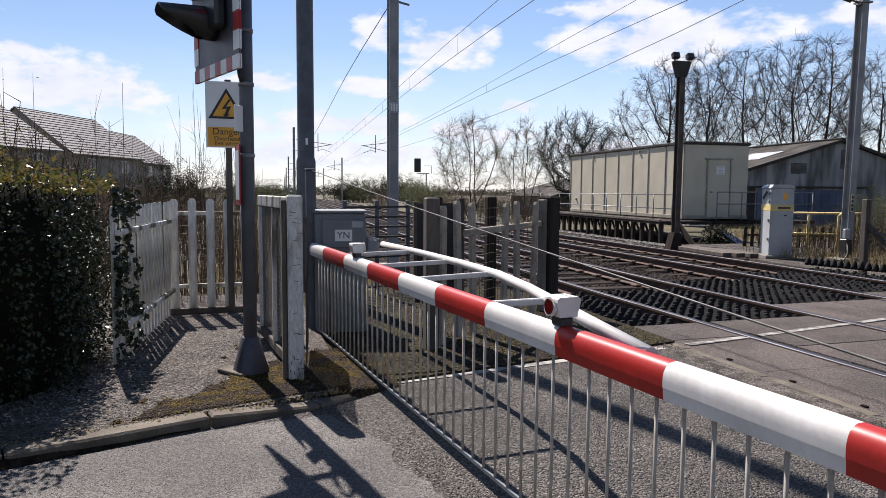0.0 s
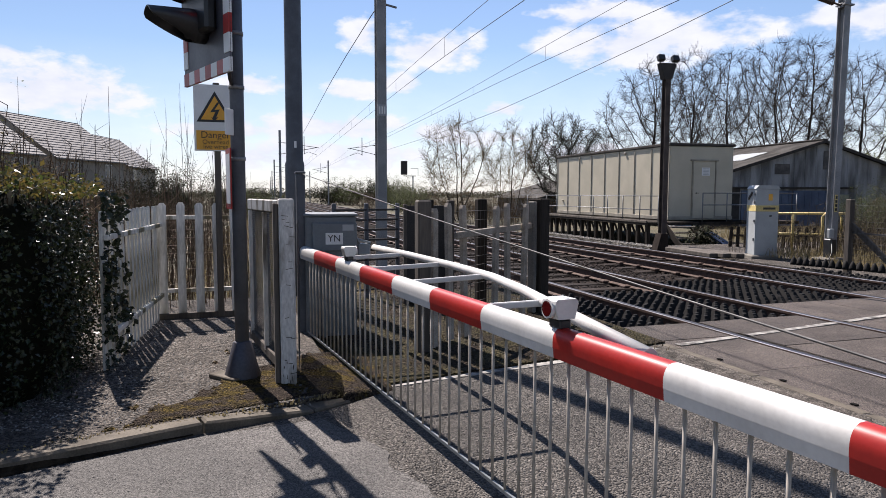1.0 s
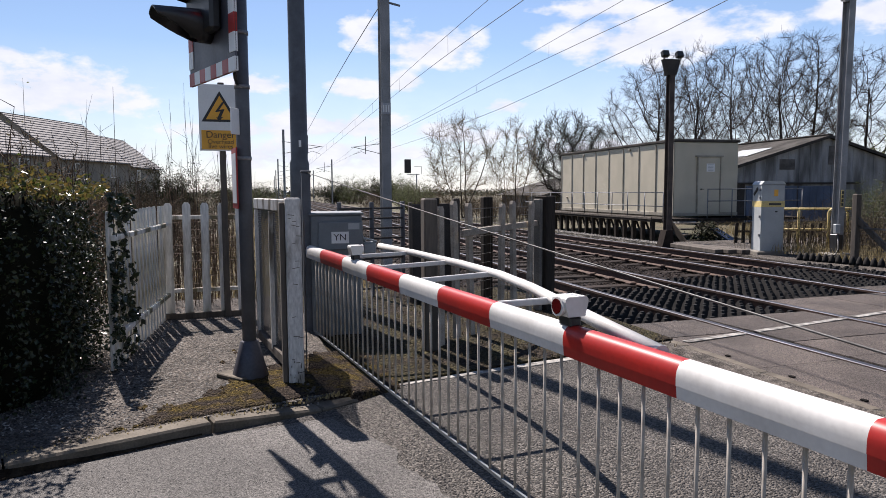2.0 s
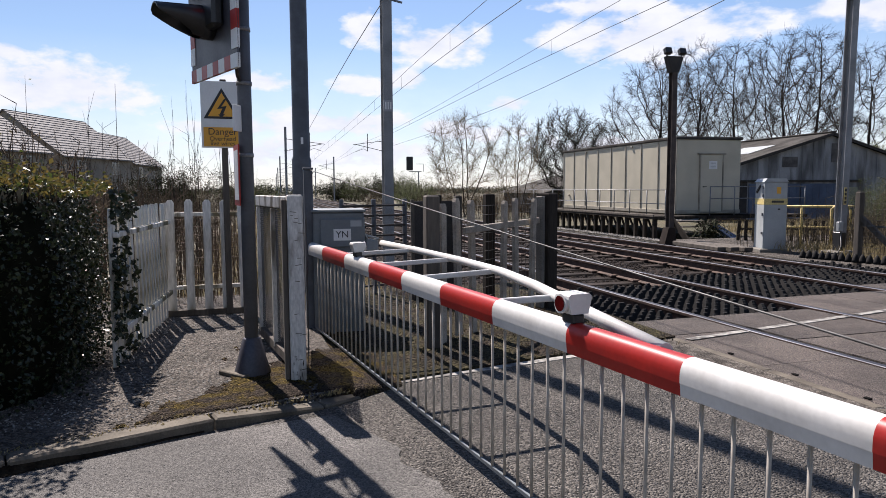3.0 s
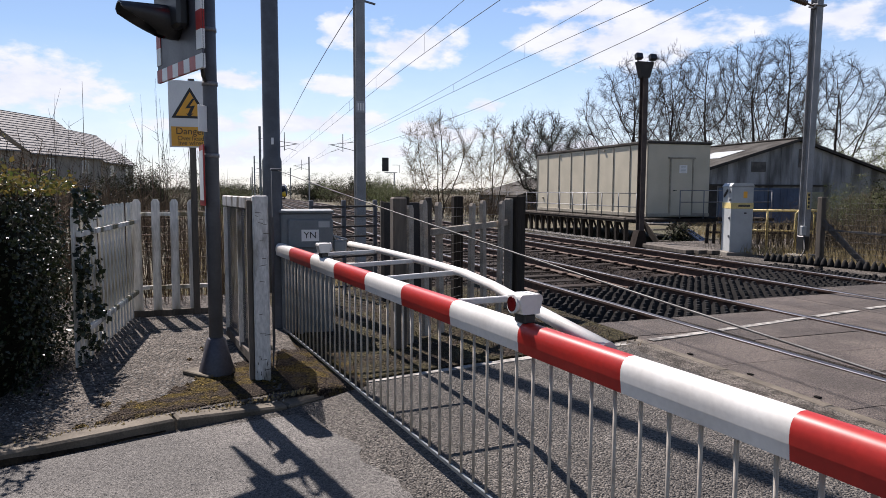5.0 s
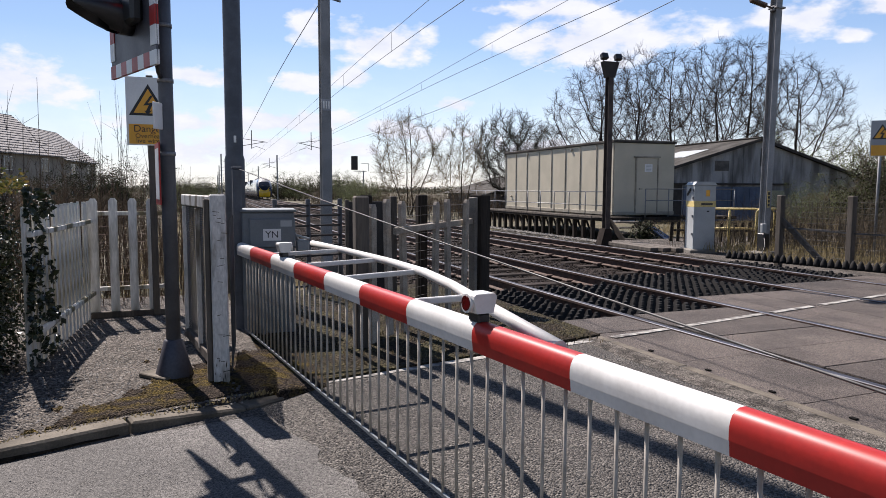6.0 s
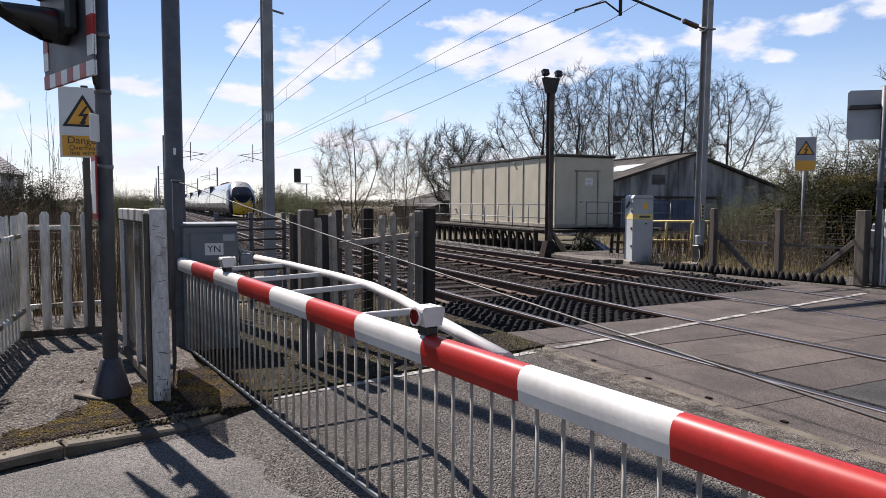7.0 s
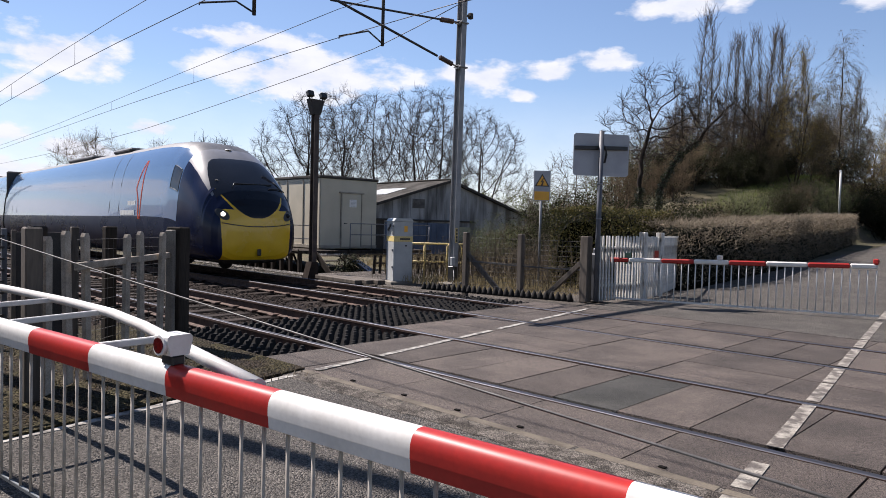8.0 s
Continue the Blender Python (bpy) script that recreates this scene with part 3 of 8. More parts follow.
def stripe(p, q, w, z=0.0):
    d = (Vector(q) - Vector(p)).normalized()
    s = Vector((-d.y, d.x)) * w / 2
    p, q = Vector(p), Vector(q)
    ln.prism([tuple(p - s), tuple(q - s), tuple(q + s), tuple(p + s)], z, z + 0.005)


for a, b in ((-3.72, -1.05), (-0.80, -0.08), (0.10, 1.42), (1.58, 2.35), (2.55, 3.32), (3.5, 4.83), (5.0, 5.6)):
    stripe((a, edge_y(a) - 0.05), (b, edge_y(b) - 0.05), 0.078)
solid("road_lines", ln, LINEPAINT, "worn white painted edge lines", kind="structure")
ln = M()
for a, b in ((-3.0, -0.95), (-0.80, -0.30), (0.09, 1.43), (1.59, 2.44), (2.47, 3.31), (3.48, 4.83), (4.98, 5.75), (5.8, 8.2), (8.6, 12.0), (12.6, 17)):
    stripe((a, 2.14 + 0.128 * a), (b, 2.14 + 0.128 * b), 0.10)
solid("road_centre_line", ln, WORNLINE, "faded and dirty painted centre line across the crossing", kind="structure")

# crossing deck, panel by panel
deck = thing("crossing_deck", "brown-grey anti-slip deck panels between the rails", "deck", kind="structure")
for x0, x1, y1 in ((-0.85, -0.064, 6.70), (0.104, 1.401, 6.72), (1.569, 3.336, 7.45), (3.504, 4.801, 7.95), (4.969, 5.77, 8.15)):
    step = 0.57 if 1.25 < x1 - x0 < 1.5 else 1.11
    cuts = [-6.0] + [2.71 + step * k for k in range(-16, 12) if -5.7 < 2.71 + step * k < y1 - 0.3] + [y1]
    if x1 - x0 > 1.6:
        cols = [(x0, (x0 + x1) / 2 - 0.004), ((x0 + x1) / 2 + 0.004, x1)]
    else:
        cols = [(x0, x1)]
    for c0, c1 in cols:
        for a, b in zip(cuts, cuts[1:]):
            m = M()
            m.prism([(c0, a + 0.006), (c1, a + 0.006), (c1, b - 0.006), (c0, b - 0.006)], -0.16, 0.0 - random.uniform(0, 0.005))
            dark = x0 == 0.104 and a < 3.5 < b                     # one older, darker panel
            part("deck_panel", m, OLDPANEL if dark else DECK, deck)
base = M()
base.prism([(-0.86, -6.0), (5.78, -6.0), (5.78, 8.1), (3.4, 7.85), (1.5, 7.4), (1.4, 6.65), (-0.86, 6.65)], -0.4, -0.162)
part("deck_bed", base, BLACKRUBBER, deck)
bt = M()
for y in (-2.5, -1.3, 0.1, 1.3, 2.47, 3.5, 4.07, 4.65, 5.3):
    bt.box((-0.80 - 0.02 * (y % 0.7), y, 0.003), (0.03, 0.045, 0.010), 0.003)
part("bolt", bt, BLACKRUBBER, deck)
edge = M()
for k_ in range(14):
    y_ = -6.0 + 0.9 * k_
    edge.box((-0.90 + 0.006 * noise.noise((0, y_ * 3, 8)), y_ + 0.45, -0.054), (0.095, 0.892, 0.115), 0.012)
part("edge_strip", edge, KERB, deck, "worn deck edge beams")
ef = M()
ya = [-6 + 0.08 * i for i in range(150)]
for y in ya:
    ef.v += [(-1.16 + 0.10 * noise.noise((0, y * 1.7, 4)) + 0.03 * noise.noise((0, y * 9, 4)), y, 0.003), (-0.945, y, 0.004)]
for i in range(len(ya) - 1):
    ef.f.append((2 * i, 2 * i + 1, 2 * i + 3, 2 * i + 2))
    ef.s.append(True)
part("edge_fill", ef, EDGEFILL, deck, "broken dusty fill along the deck edge")


def rail_mesh(x, y0, y1, step):
    """A rail with head, web and foot swept along the curve; head apart for its polish."""
    prof = [(-0.07, -0.158), (0.07, -0.158), (0.07, -0.147), (0.012, -0.128), (0.01, -0.04), (0.036, -0.03), (0.036, -0.004), (-0.036, -0.004), (-0.036, -0.03), (-0.01, -0.04), (-0.012, -0.128), (-0.07, -0.147)]
    body, top = M(), M()
    k = int((y1 - y0) / step)
    pts = [y0 + (y1 - y0) * i / k for i in range(k + 1)]
    n = len(prof)
    body.add([(x + bend(y) + px, y, pz + fall(y)) for y in pts for px, pz in prof], [(i * n + j, (i + 1) * n + j, (i + 1) * n + (j + 1) % n, i * n + (j + 1) % n) for i in range(k) for j in range(n)])
    top.add([(x + bend(y) + px, y, pz + fall(y)) for y in pts for px, pz in ((-0.034, -0.004), (-0.028, 0.0), (0.028, 0.0), (0.034, -0.004))], [(i * 4 + j, i * 4 + j + 1, (i + 1) * 4 + j + 1, (i + 1) * 4 + j) for i in range(k) for j in range(3)])
    return body, top


for cx in (0.7525, 4.1525):
    track = thing("railway_track", "rusty steel rails with polished tops on sleepers", "railway track", kind="structure", group="railway tracks")
    for off in (-0.7525, 0.7525):
        body, top = rail_mesh(cx + off, -60, 420, 3.0)
        r = part("rail", body, RAILRUST, track)
        part("rail_head", top, RAILSHINE, r, "polished rail head")
    sm = M()
    sm.box((0, 0, 0), (2.5, 0.25, 0.16), 0.02)
    sme = sm.mesh("sleeper", SLEEPER)
    for i in range(100):
        y = 7.6 + 0.65 * i
        s = part("sleeper", sme, SLEEPER, track, at=pose(cx + bend(y), y, -0.245 + fall(y) + random.uniform(-0.008, 0.008), 0, 0, -math.degrees(min(max(y - 3, 0) / 400, 0.06)) + random.uniform(-1, 1)))
    ch = M()
    for i in range(70):
        y = 7.6 + 0.65 * i
        for off in (-0.7525, 0.7525):
            ch.box((cx + off + bend(y), y, -0.145 + fall(y)), (0.30, 0.16, 0.045), 0.012)
    tagged(part("rail_chair", ch, RAILRUST, track), kind="stuff")

# ballast bed: lumpy strip following the curve
bl = M()
cols = [-2.6, -2.0, -1.35, -0.9, -0.45, 0.0, 0.45, 0.9, 1.5, 2.0, 2.4, 2.9, 3.4, 3.8, 4.2, 4.6, 5.2, 5.7, 6.4, 7.0]
hts = [-0.46, -0.34, -0.2, -0.19, -0.2, -0.19, -0.19, -0.2, -0.2, -0.19, -0.2, -0.2, -0.2, -0.19, -0.2, -0.2, -0.19, -0.26, -0.42, -0.48]
rows = [6.0 + 0.22 * i for i in range(110)] + [31 + 3 * i for i in range(130)]
bv = [(x + bend(y), y, z + 0.035 * noise.noise((x * 4, y * 4, 1)) - (0.02 if y > 30 else 0) + fall(y)) for y in rows for x, z in zip(cols, hts)]
nc = len(cols)
bl.add(bv, [(j * nc + i, j * nc + i + 1, (j + 1) * nc + i + 1, (j + 1) * nc + i) for j in range(len(rows) - 1) for i in range(nc - 1)], True)
bs_rows = [-60 + 6 * i for i in range(10)]
k0 = len(bl.v)
bl.add([(x + bend(y), y, z) for y in bs_rows for x, z in zip(cols, hts)], [(j * nc + i, j * nc + i + 1, (j + 1) * nc + i + 1, (j + 1) * nc + i) for j in range(len(bs_rows) - 1) for i in range(nc - 1)], True)
solid("ballast_bed", bl, BALLAST, "brown stone ballast bed under the tracks", kind="structure")


def scatter_stones(name, n, area, size, material, label, seed, zf):
    """Loose stones as squashed eight-cornered lumps."""
    rg = random.Random(seed)
    m = M()
    for _ in range(n):
        x, y = area(rg)
        s = size * rg.uniform(0.5, 1.25)
        z = zf(x, y)
        pts = []
        for sx, sy, sz in ((1, 0, 0), (0, 1, 0), (-1, 0, 0), (0, -1, 0), (0, 0, 1), (0, 0, -1)):
            q = rg.uniform(0.6, 1.1) * s
            pts.append((x + sx * q + rg.uniform(-.3, .3) * s, y + sy * q + rg.uniform(-.3, .3) * s, z + sz * q * 0.7 + s * 0.2))
        m.add(pts, [(0, 1, 4), (1, 2, 4), (2, 3, 4), (3, 0, 4), (1, 0, 5), (2, 1, 5), (3, 2, 5), (0, 3, 5)])
    return solid(name, m, material, label, "stones", kind="stuff")


def on_bed(rg):
    y = 7.4 + 26 * rg.random() ** 1.7
    return rg.uniform(-1.9, 6.2) + bend(y), y


scatter_stones("ballast_stones", 16000, on_bed, 0.034, STONE, "loose angular ballast stones between the sleepers", 3, lambda x, y: (-0.195 if x - bend(y) > -1.4 else -0.3) + fall(y))
scatter_stones("pale_stones", 5000, lambda rg: (lambda y: (7.35 + bend(y) * 0.6 + 1.5 * rg.random(), y))(16.5 + 17 * rg.random() ** 1.3), 0.05, PEBBLE, "pale loose stones beside the far track", 4, lambda x, y: -0.27 - 0.10 * (x - bend(y) * 0.6 - 7.4))
scatter_stones("path_stones", 7000, lambda rg: (rg.uniform(-6.3, -4.1), 4.9 + 3.3 * rg.random()), 0.009, PEBBLE, "small loose chippings on the footway", 5, lambda x, y: 0.058)

# trespass guards: rows of black pointed ridges between and beside the rails
guard = thing("trespass_guards", "black toothed rubber guard mats beside the deck", "guard mat", kind="structure")


def guard_mat(x0, x1, y0, y1):
    m = M()
    nx_, ny_ = max(2, round((x1 - x0) / 0.125)), max(2, round((y1 - y0) / 0.16))
    dx, dy = (x1 - x0) / nx_, (y1 - y0) / ny_
    m.box(((x0 + x1) / 2, (y0 + y1) / 2, -0.185), (x1 - x0, y1 - y0, 0.05))
    for i in range(nx_):
        for j in range(ny_):
            cx, cy, h = x0 + dx * (i + 0.5), y0 + dy * (j + 0.5), random.uniform(-0.04, 0.0)
            a, b = dx * 0.5, dy * 0.5
            m.add([(cx - a, cy - b, -0.145), (cx + a, cy - b, -0.145), (cx + a, cy + b, -0.145), (cx - a, cy + b, -0.145), (cx - a * .34, cy - b * .14, h), (cx + a * .34, cy - b * .14, h), (cx + a * .34, cy + b * .22, h), (cx - a * .34, cy + b * .22, h)], [(0, 1, 5, 4), (1, 2, 6, 5), (2, 3, 7, 6), (3, 0, 4, 7), (4, 5, 6, 7)])
    part("guard_mat", m, GUARD, guard)


for x0, x1, ya, yb in ((-0.95, -0.12, 6.75, 9.0), (0.10, 1.40, 6.76, 9.1), (1.62, 3.28, 7.5, 9.8), (3.52, 4.80, 8.0, 10.4), (5.02, 5.75, 8.2, 10.8)):
    n = 3
    for i in range(n):
        guard_mat(x0, x1, ya + (yb - ya) * i / n + 0.005, ya + (yb - ya) * (i + 1) / n - 0.005)
# upright row along the verge beyond the far rail
for i in range(4):
    m = M()
    for j in range(7):
        t = (i * 7 + j) / 28
        x, y = 5.95 + 0.75 * t, 11.3 - 3.4 * t
        m.lathe([(0.07, 0), (0.062, 0.05), (0.04, 0.11), (0.012, 0.16)], (x, y, -0.04), 6)
    part("guard_mat", m, GUARD, guard)

# strip of ground beside the far track
for nm, pts_, z_ in (("far_verge", [(5.78, 7.10), (7.6, 7.33), (14, 7.7), (30, 8.8), (30, 10.4), (6.2, 9.6), (5.8, 9.6)], -0.045), ("far_verge_lower", [(6.25, 9.6), (30, 10.4), (30, 16.5), (13.5, 17.6), (7.3, 17.6), (6.45, 12.2)], -0.17)):
    vf = M()
    vf.prism(pts_, -0.5, z_)
    solid(nm, vf, GRAVELPATH, "gravel and dirt verge beyond the far track", kind="structure")

# ---- the barrier ----
BOOM_B = Vector((-3.5515, 4.1537))
bd = (Vector((-3.3615, 2.481)) - BOOM_B).normalized()
BOOM_TOP = 0.848


def on_boom(s, z=0.0, off=0.0):
    """A place s metres along the boom from its third red band; off to its right."""
    p = BOOM_B + bd * s
    return Vector((p.x + bd.y * -off, p.y + bd.x * off, z)) if off else Vector((p.x, p.y, z))


barrier = thing("level_crossing_barrier", "lowered red and white striped barrier boom with a hanging bar skirt", "barrier", at=on_boom(-2.9, 0.0))
B0 = on_boom(-2.9, 0.0)


def loc(v):
    return Vector(v) - B0


# boom profile: rounded top, flat sides, drawn from the right when looking along it
side = Vector((-bd.y, bd.x, 0))


def boom_piece(s0, s1):
    m = M()
    half = [(0.0375, -0.108), (0.041, -0.071), (0.0425, -0.071), (0.0428, -0.052), (0.042, -0.038), (0.039, -0.026), (0.033, -0.0145), (0.023, -0.0055), (0.010, -0.0008)]
    prof = [(-a, b) for a, b in half] + [(a, b) for a, b in reversed(half)]
    n = len(prof)
    vs = [loc(on_boom(s, BOOM_TOP)) + side * a + Vector((0, 0, b)) for s in (s0, s1) for a, b in prof]
    for k in (range(0, 1), range(2, n - 3), range(n - 2, n - 1)):      # a crease between the domed top and each side
        sel = list(range(k.start, k.stop + 1))
        w = len(sel)
        m.add([vs[i] for i in sel] + [vs[n + i] for i in sel], [(i, i + 1, w + i + 1, w + i) for i in range(w - 1)], True)
    m.add(vs, [tuple(range(n)), tuple(reversed(range(n, 2 * n))), (0, n, 2 * n - 1, n - 1)])
    return m


CUTS = [-2.95, -2.43, -1.76, -1.165, -0.545, 0.012, 0.571, 1.128, 1.687, 2.238, 2.793, 3.35, 3.9]
for i, (a, b) in enumerate(zip(CUTS, CUTS[1:])):
    part("boom_band", boom_piece(a, b), (WHITEPAINT, REDPAINT)[i % 2], barrier, ("white boom band", "red boom band")[i % 2])
# skirt
lower = M()
lower.beam(loc(on_boom(-2.85, 0.085)), loc(on_boom(3.9, 0.055)), 0.012, 0.022, 0.003)
part("skirt_rail", lower, BOXGREY, barrier, "thin bottom rail of the bar skirt")
bar_m = M()
bar_m.cyl((0, 0, 0), (0, 0, 0.67), 0.0066, n=6)
bar_me = bar_m.mesh("skirt_bar", BARWHITE)
for i in range(60):
    s = -2.75 + 0.112 * i
    p = loc(on_boom(s, 0.085 - 0.03 * (s + 2.85) / 6.75))
    part("skirt_bar", bar_me, BARWHITE, barrier, at=Matrix.Translation(p))
st_ = M()
for i in range(60):
    s = -2.75 + 0.112 * i
    for sg in (-1, 1):
        p = loc(on_boom(s, BOOM_TOP - 0.100)) + side * 0.0295 * sg
        st_.cyl(p, p + side * 0.005 * sg, 0.0055, n=6)
tagged(part("stud", st_, BLACK, barrier), kind="stuff")
# brace arm beside the boom
arm_pts = [(-3.30, 6.83, 0.845), (-3.20, 6.04, 0.845), (-3.12, 5.10, 0.845), (-3.105, 4.50, 0.845), (-3.16, 3.95, 0.845), (-3.25, 3.35, 0.84), (-3.345, 2.62, 0.83)]
am = M()
am.tube([loc(p) for p in arm_pts], 0.026, 12)
arm = part("brace_arm", am, WHITEPAINT, barrier, "white tubular brace arm")
for (x, y), s in (((-3.215, 6.15), -1.98), ((-3.15, 5.35), -1.15), ((-3.11, 4.62), -0.42), ((-3.20, 3.62), 0.48)):
    m = M()
    p, q = loc((x, y, 0.835)), loc(on_boom(s, 0.82))
    m.beam(p, q, 0.022, 0.03, 0.004)
    part("cross_tie", m, WHITEPAINT, barrier)


def boom_lamp(s, big):
    """Lamp box on a short black foot: wedge body, flared hood, red lens."""
    k = 1.0 if big else 0.95
    foot = M()
    p = loc(on_boom(s, BOOM_TOP - 0.004))
    mm = Matrix.Translation(p) @ Matrix.Rotation(math.atan2(bd.x, -bd.y), 4, "Z")
    foot.box(p + Vector((0, 0, 0.017)), (0.05, 0.075, 0.036), 0.006, Matrix.Rotation(math.atan2(bd.x, -bd.y), 4, "Z"))
    part("lamp_foot", foot, BLACK, barrier)
    m = M()
    # profile across the boom, drawn out along it
    prof = [(-0.035, 0.034), (0.035, 0.034), (0.049, 0.088), (0.047, 0.099), (0.039, 0.106), (-0.039, 0.106), (-0.047, 0.099), (-0.049, 0.088)]
    m.prism([(x * k, z * k + 0.002) for x, z in prof], -0.043, 0.043, mm @ Matrix.Rotation(radians(90), 4, "X"))
    body = part("lamp_box", m, WHITEPAINT, barrier, "white boom lamp box with a red lens")
    sgn = -1 if big else 1
    cup = M()
    cup.cyl(mm @ Vector((sgn * 0.036, 0, 0.070)), mm @ Vector((sgn * 0.056, 0, 0.072)), 0.033, 0.035, n=20)
    part("lens_cup", cup, WHITEPAINT, body)
    l = M()
    l.cyl(mm @ Vector((sgn * 0.056, 0, 0.072)), mm @ Vector((sgn * 0.060, 0, 0.072)), 0.028, n=18)
    part("lens", l, REDGLASS, body)


boom_lamp(-1.55, False)
boom_lamp(1.11, True)

# boom stay wire from the top of the machine post to the tip
stay = M()
pts = []
A, Bq = on_boom(-3.0, 1.50), on_boom(3.9, 0.84)
for i in range(13):
    t = i / 12
    p = A.lerp(Bq, t)
    pts.append(loc((p.x, p.y, p.z - 0.02 * math.sin(math.pi * t))))
stay.tube(pts, 0.0032, 6)
part("stay_wire", stay, WIRE, barrier)

# machine cabinet and post
mc = thing("barrier_machine", "grey steel barrier machine cabinet on the verge", "machine cabinet", at=(-3.62, 7.30, 0.0))
RZ = Matrix.Rotation(radians(-7), 4, "Z")
m = M()
m.box((0, 0, 0.56), (0.46, 0.50, 1.12), 0.015, RZ)
part("cabinet_body", m, BOXGREY, mc)
m = M()
m.box((0, 0, 1.128), (0.49, 0.53, 0.024), 0.006, RZ)
part("cabinet_lid", m, BOXGREY, mc)
m = M()
m.box(RZ @ Vector((0.035, -0.262, 0.93)), (0.40, 0.03, 0.26), 0.008, RZ)
dr = part("access_door", m, BOXGREY, mc)
m = M()
m.box(RZ @ Vector((0.030, -0.280, 0.915)), (0.155, 0.005, 0.105), 0, RZ)
lb = part("letter_plate", m, SIGNWHITE, dr, "white plate with two black letters")
words("YN", 0.085, RZ @ Matrix.Translation((0.030, -0.2845, 0.915)) @ Matrix.Rotation(radians(90), 4, "X"), BLACK, dr)
m = M()
m.box(RZ @ Vector((0.155, -0.280, 1.015)), (0.10, 0.004, 0.055), 0, RZ)
part("notice_plate", m, CABGREY, dr)
m = M()
m.box((0.30, -0.1, 0.80), (0.12, 0.10, 0.11), 0.012, RZ)
m.beam((0.24, -0.12, 0.86), (0.20, -0.16, 0.92), 0.06, 0.02, 0.004)
m.beam((0.22, -0.13, 0.90), (0.36, -0.13, 0.86), 0.05, 0.02, 0.004)
part("arm_clamp", m, CABGREY, mc)
m = M()
m.box((-0.10, -0.28, 0.40), (0.05, 0.05, 0.80), 0.01, RZ)
part("side_channel", m, BOXGREY, mc)

mp = thing("machine_post", "slim grey steel post beside the barrier machine", "post", at=(-3.905, 7.16, 0))
m = M()
m.box((0, 0, 0.75), (0.078, 0.078, 1.5), 0.008)
part("post_tube", m, POLEGREY, mp)
m = M()
m.box((0, 0, 1.51), (0.09, 0.09, 0.02), 0.005)
m.cyl((0.03, -0.05, 1.47), (0.03, 0.05, 1.47), 0.012, n=8)
part("post_cap", m, POLEGREY, mp)

# ---- road signal ----
sig = thing("road_signal", "grey post with black hooded flashing crossing lights", "crossing signal", at=(-4.472, 5.66, 0.06))
m = M()
m.cyl((0, 0, 0), (0, 0, 3.4), 0.046, n=20)
part("pole", m, POLEGREY, sig)
m = M()
m.lathe([(0.124, 0), (0.122, 0.02), (0.096, 0.11), (0.062, 0.25), (0.05, 0.26)], (0, 0, 0), 8)
part("base_skirt", m, BOARDGREY, sig, "flared grey base skirt")
for z in (1.48, 1.95, 2.3):
    m = M()
    m.cyl((0, 0, z), (0, 0, z + 0.025), 0.051, n=20)
    part("clamp_band", m, GALV, sig)
# chequered backing board turned to the road
BN = Vector((-0.937, -0.348, 0)).normalized()     # the way the lights face
BR = Vector((BN.y, -BN.x, 0))                   # along the board, away from the pole
BM = Matrix((BR, Vector((0, 0, 1)), BR.cross(Vector((0, 0, 1))))).transposed().to_4x4()
bo = Matrix.Translation(Vector((-0.183, -0.03, 2.46))) @ BM
board = M()
board.box((0, 0, 0), (0.84, 0.92, 0.012), 0.004)
board.v = [tuple(bo @ Vector(v)) for v in board.v]
bdp = part("backing_board", board, BOARDGREY, sig, "black backing board with a red and white border")
bw, bh, e = 0.42, 0.46, 0.085
for j in range(8):
    for sg in (-1, 1):
        q = M()
        q.box((-bw + 2 * bw * (j + 0.5) / 8, sg * (bh - e / 2), -0.0), (2 * bw / 8, e, 0.022))
        q.v = [tuple(bo @ Vector(v)) for v in q.v]
        part("border_square", q, (SIGNWHITE, REDPAINT)[j % 2], bdp)
for j in range(1, 7):
    for sg in (-1, 1):
        q = M()
        q.box((sg * (bw - e / 2), -bh + 2 * bh * (j + 0.5) / 8, 0.0), (e, 2 * bh / 8, 0.022))
        q.v = [tuple(bo @ Vector(v)) for v in q.v]
        part("border_square", q, (REDPAINT, SIGNWHITE)[j % 2], bdp)


def hooded_lamp(u, v, lens):
    """Round lamp with a long tapering hood, on the board at u, v."""
    fwd = BM.inverted() @ BN
    sgn = 1 if fwd.z > 0 else -1
    body = M()
    body.cyl((u, v, 0.005 * sgn), (u, v, 0.08 * sgn), 0.105, 0.105, 20)
    body.v = [tuple(bo @ Vector(p)) for p in body.v]
    lp = part("lamp_body", body, BLACK, sig)
    hood = M()
    n = 18
    vs = []
    for r in (0.105, 0.093):
        for i in range(n + 1):
            a = radians(-70 + 320 * i / n)
            c, s = math.cos(a), math.sin(a)
            ln_ = 0.055 + 0.215 * max(0.0, min(1.0, (s + 0.85) / 1.25))
            vs += [(u + r * c, v + r * s, 0.08 * sgn), (u + r * 0.86 * c, v - 0.004 + r * 0.86 * s, (0.09 + ln_) * sgn)]
    k = 2 * (n + 1)
    fs = []
    for i in range(n):
        fs += [(2 * i, 2 * i + 2, 2 * i + 3, 2 * i + 1), (k + 2 * i, k + 2 * i + 1, k + 2 * i + 3, k + 2 * i + 2), (2 * i + 1, 2 * i + 3, k + 2 * i + 3, k + 2 * i + 1)]
    hood.add([bo @ Vector(p) for p in vs], fs, True)
    part("hood", hood, BLACK, lp)
    l = M()
    l.cyl((u, v, 0.085 * sgn), (u, v, 0.098 * sgn), 0.095, 0.08, 20)
    l.v = [tuple(bo @ Vector(p)) for p in l.v]
    part("lens", l, lens, lp)


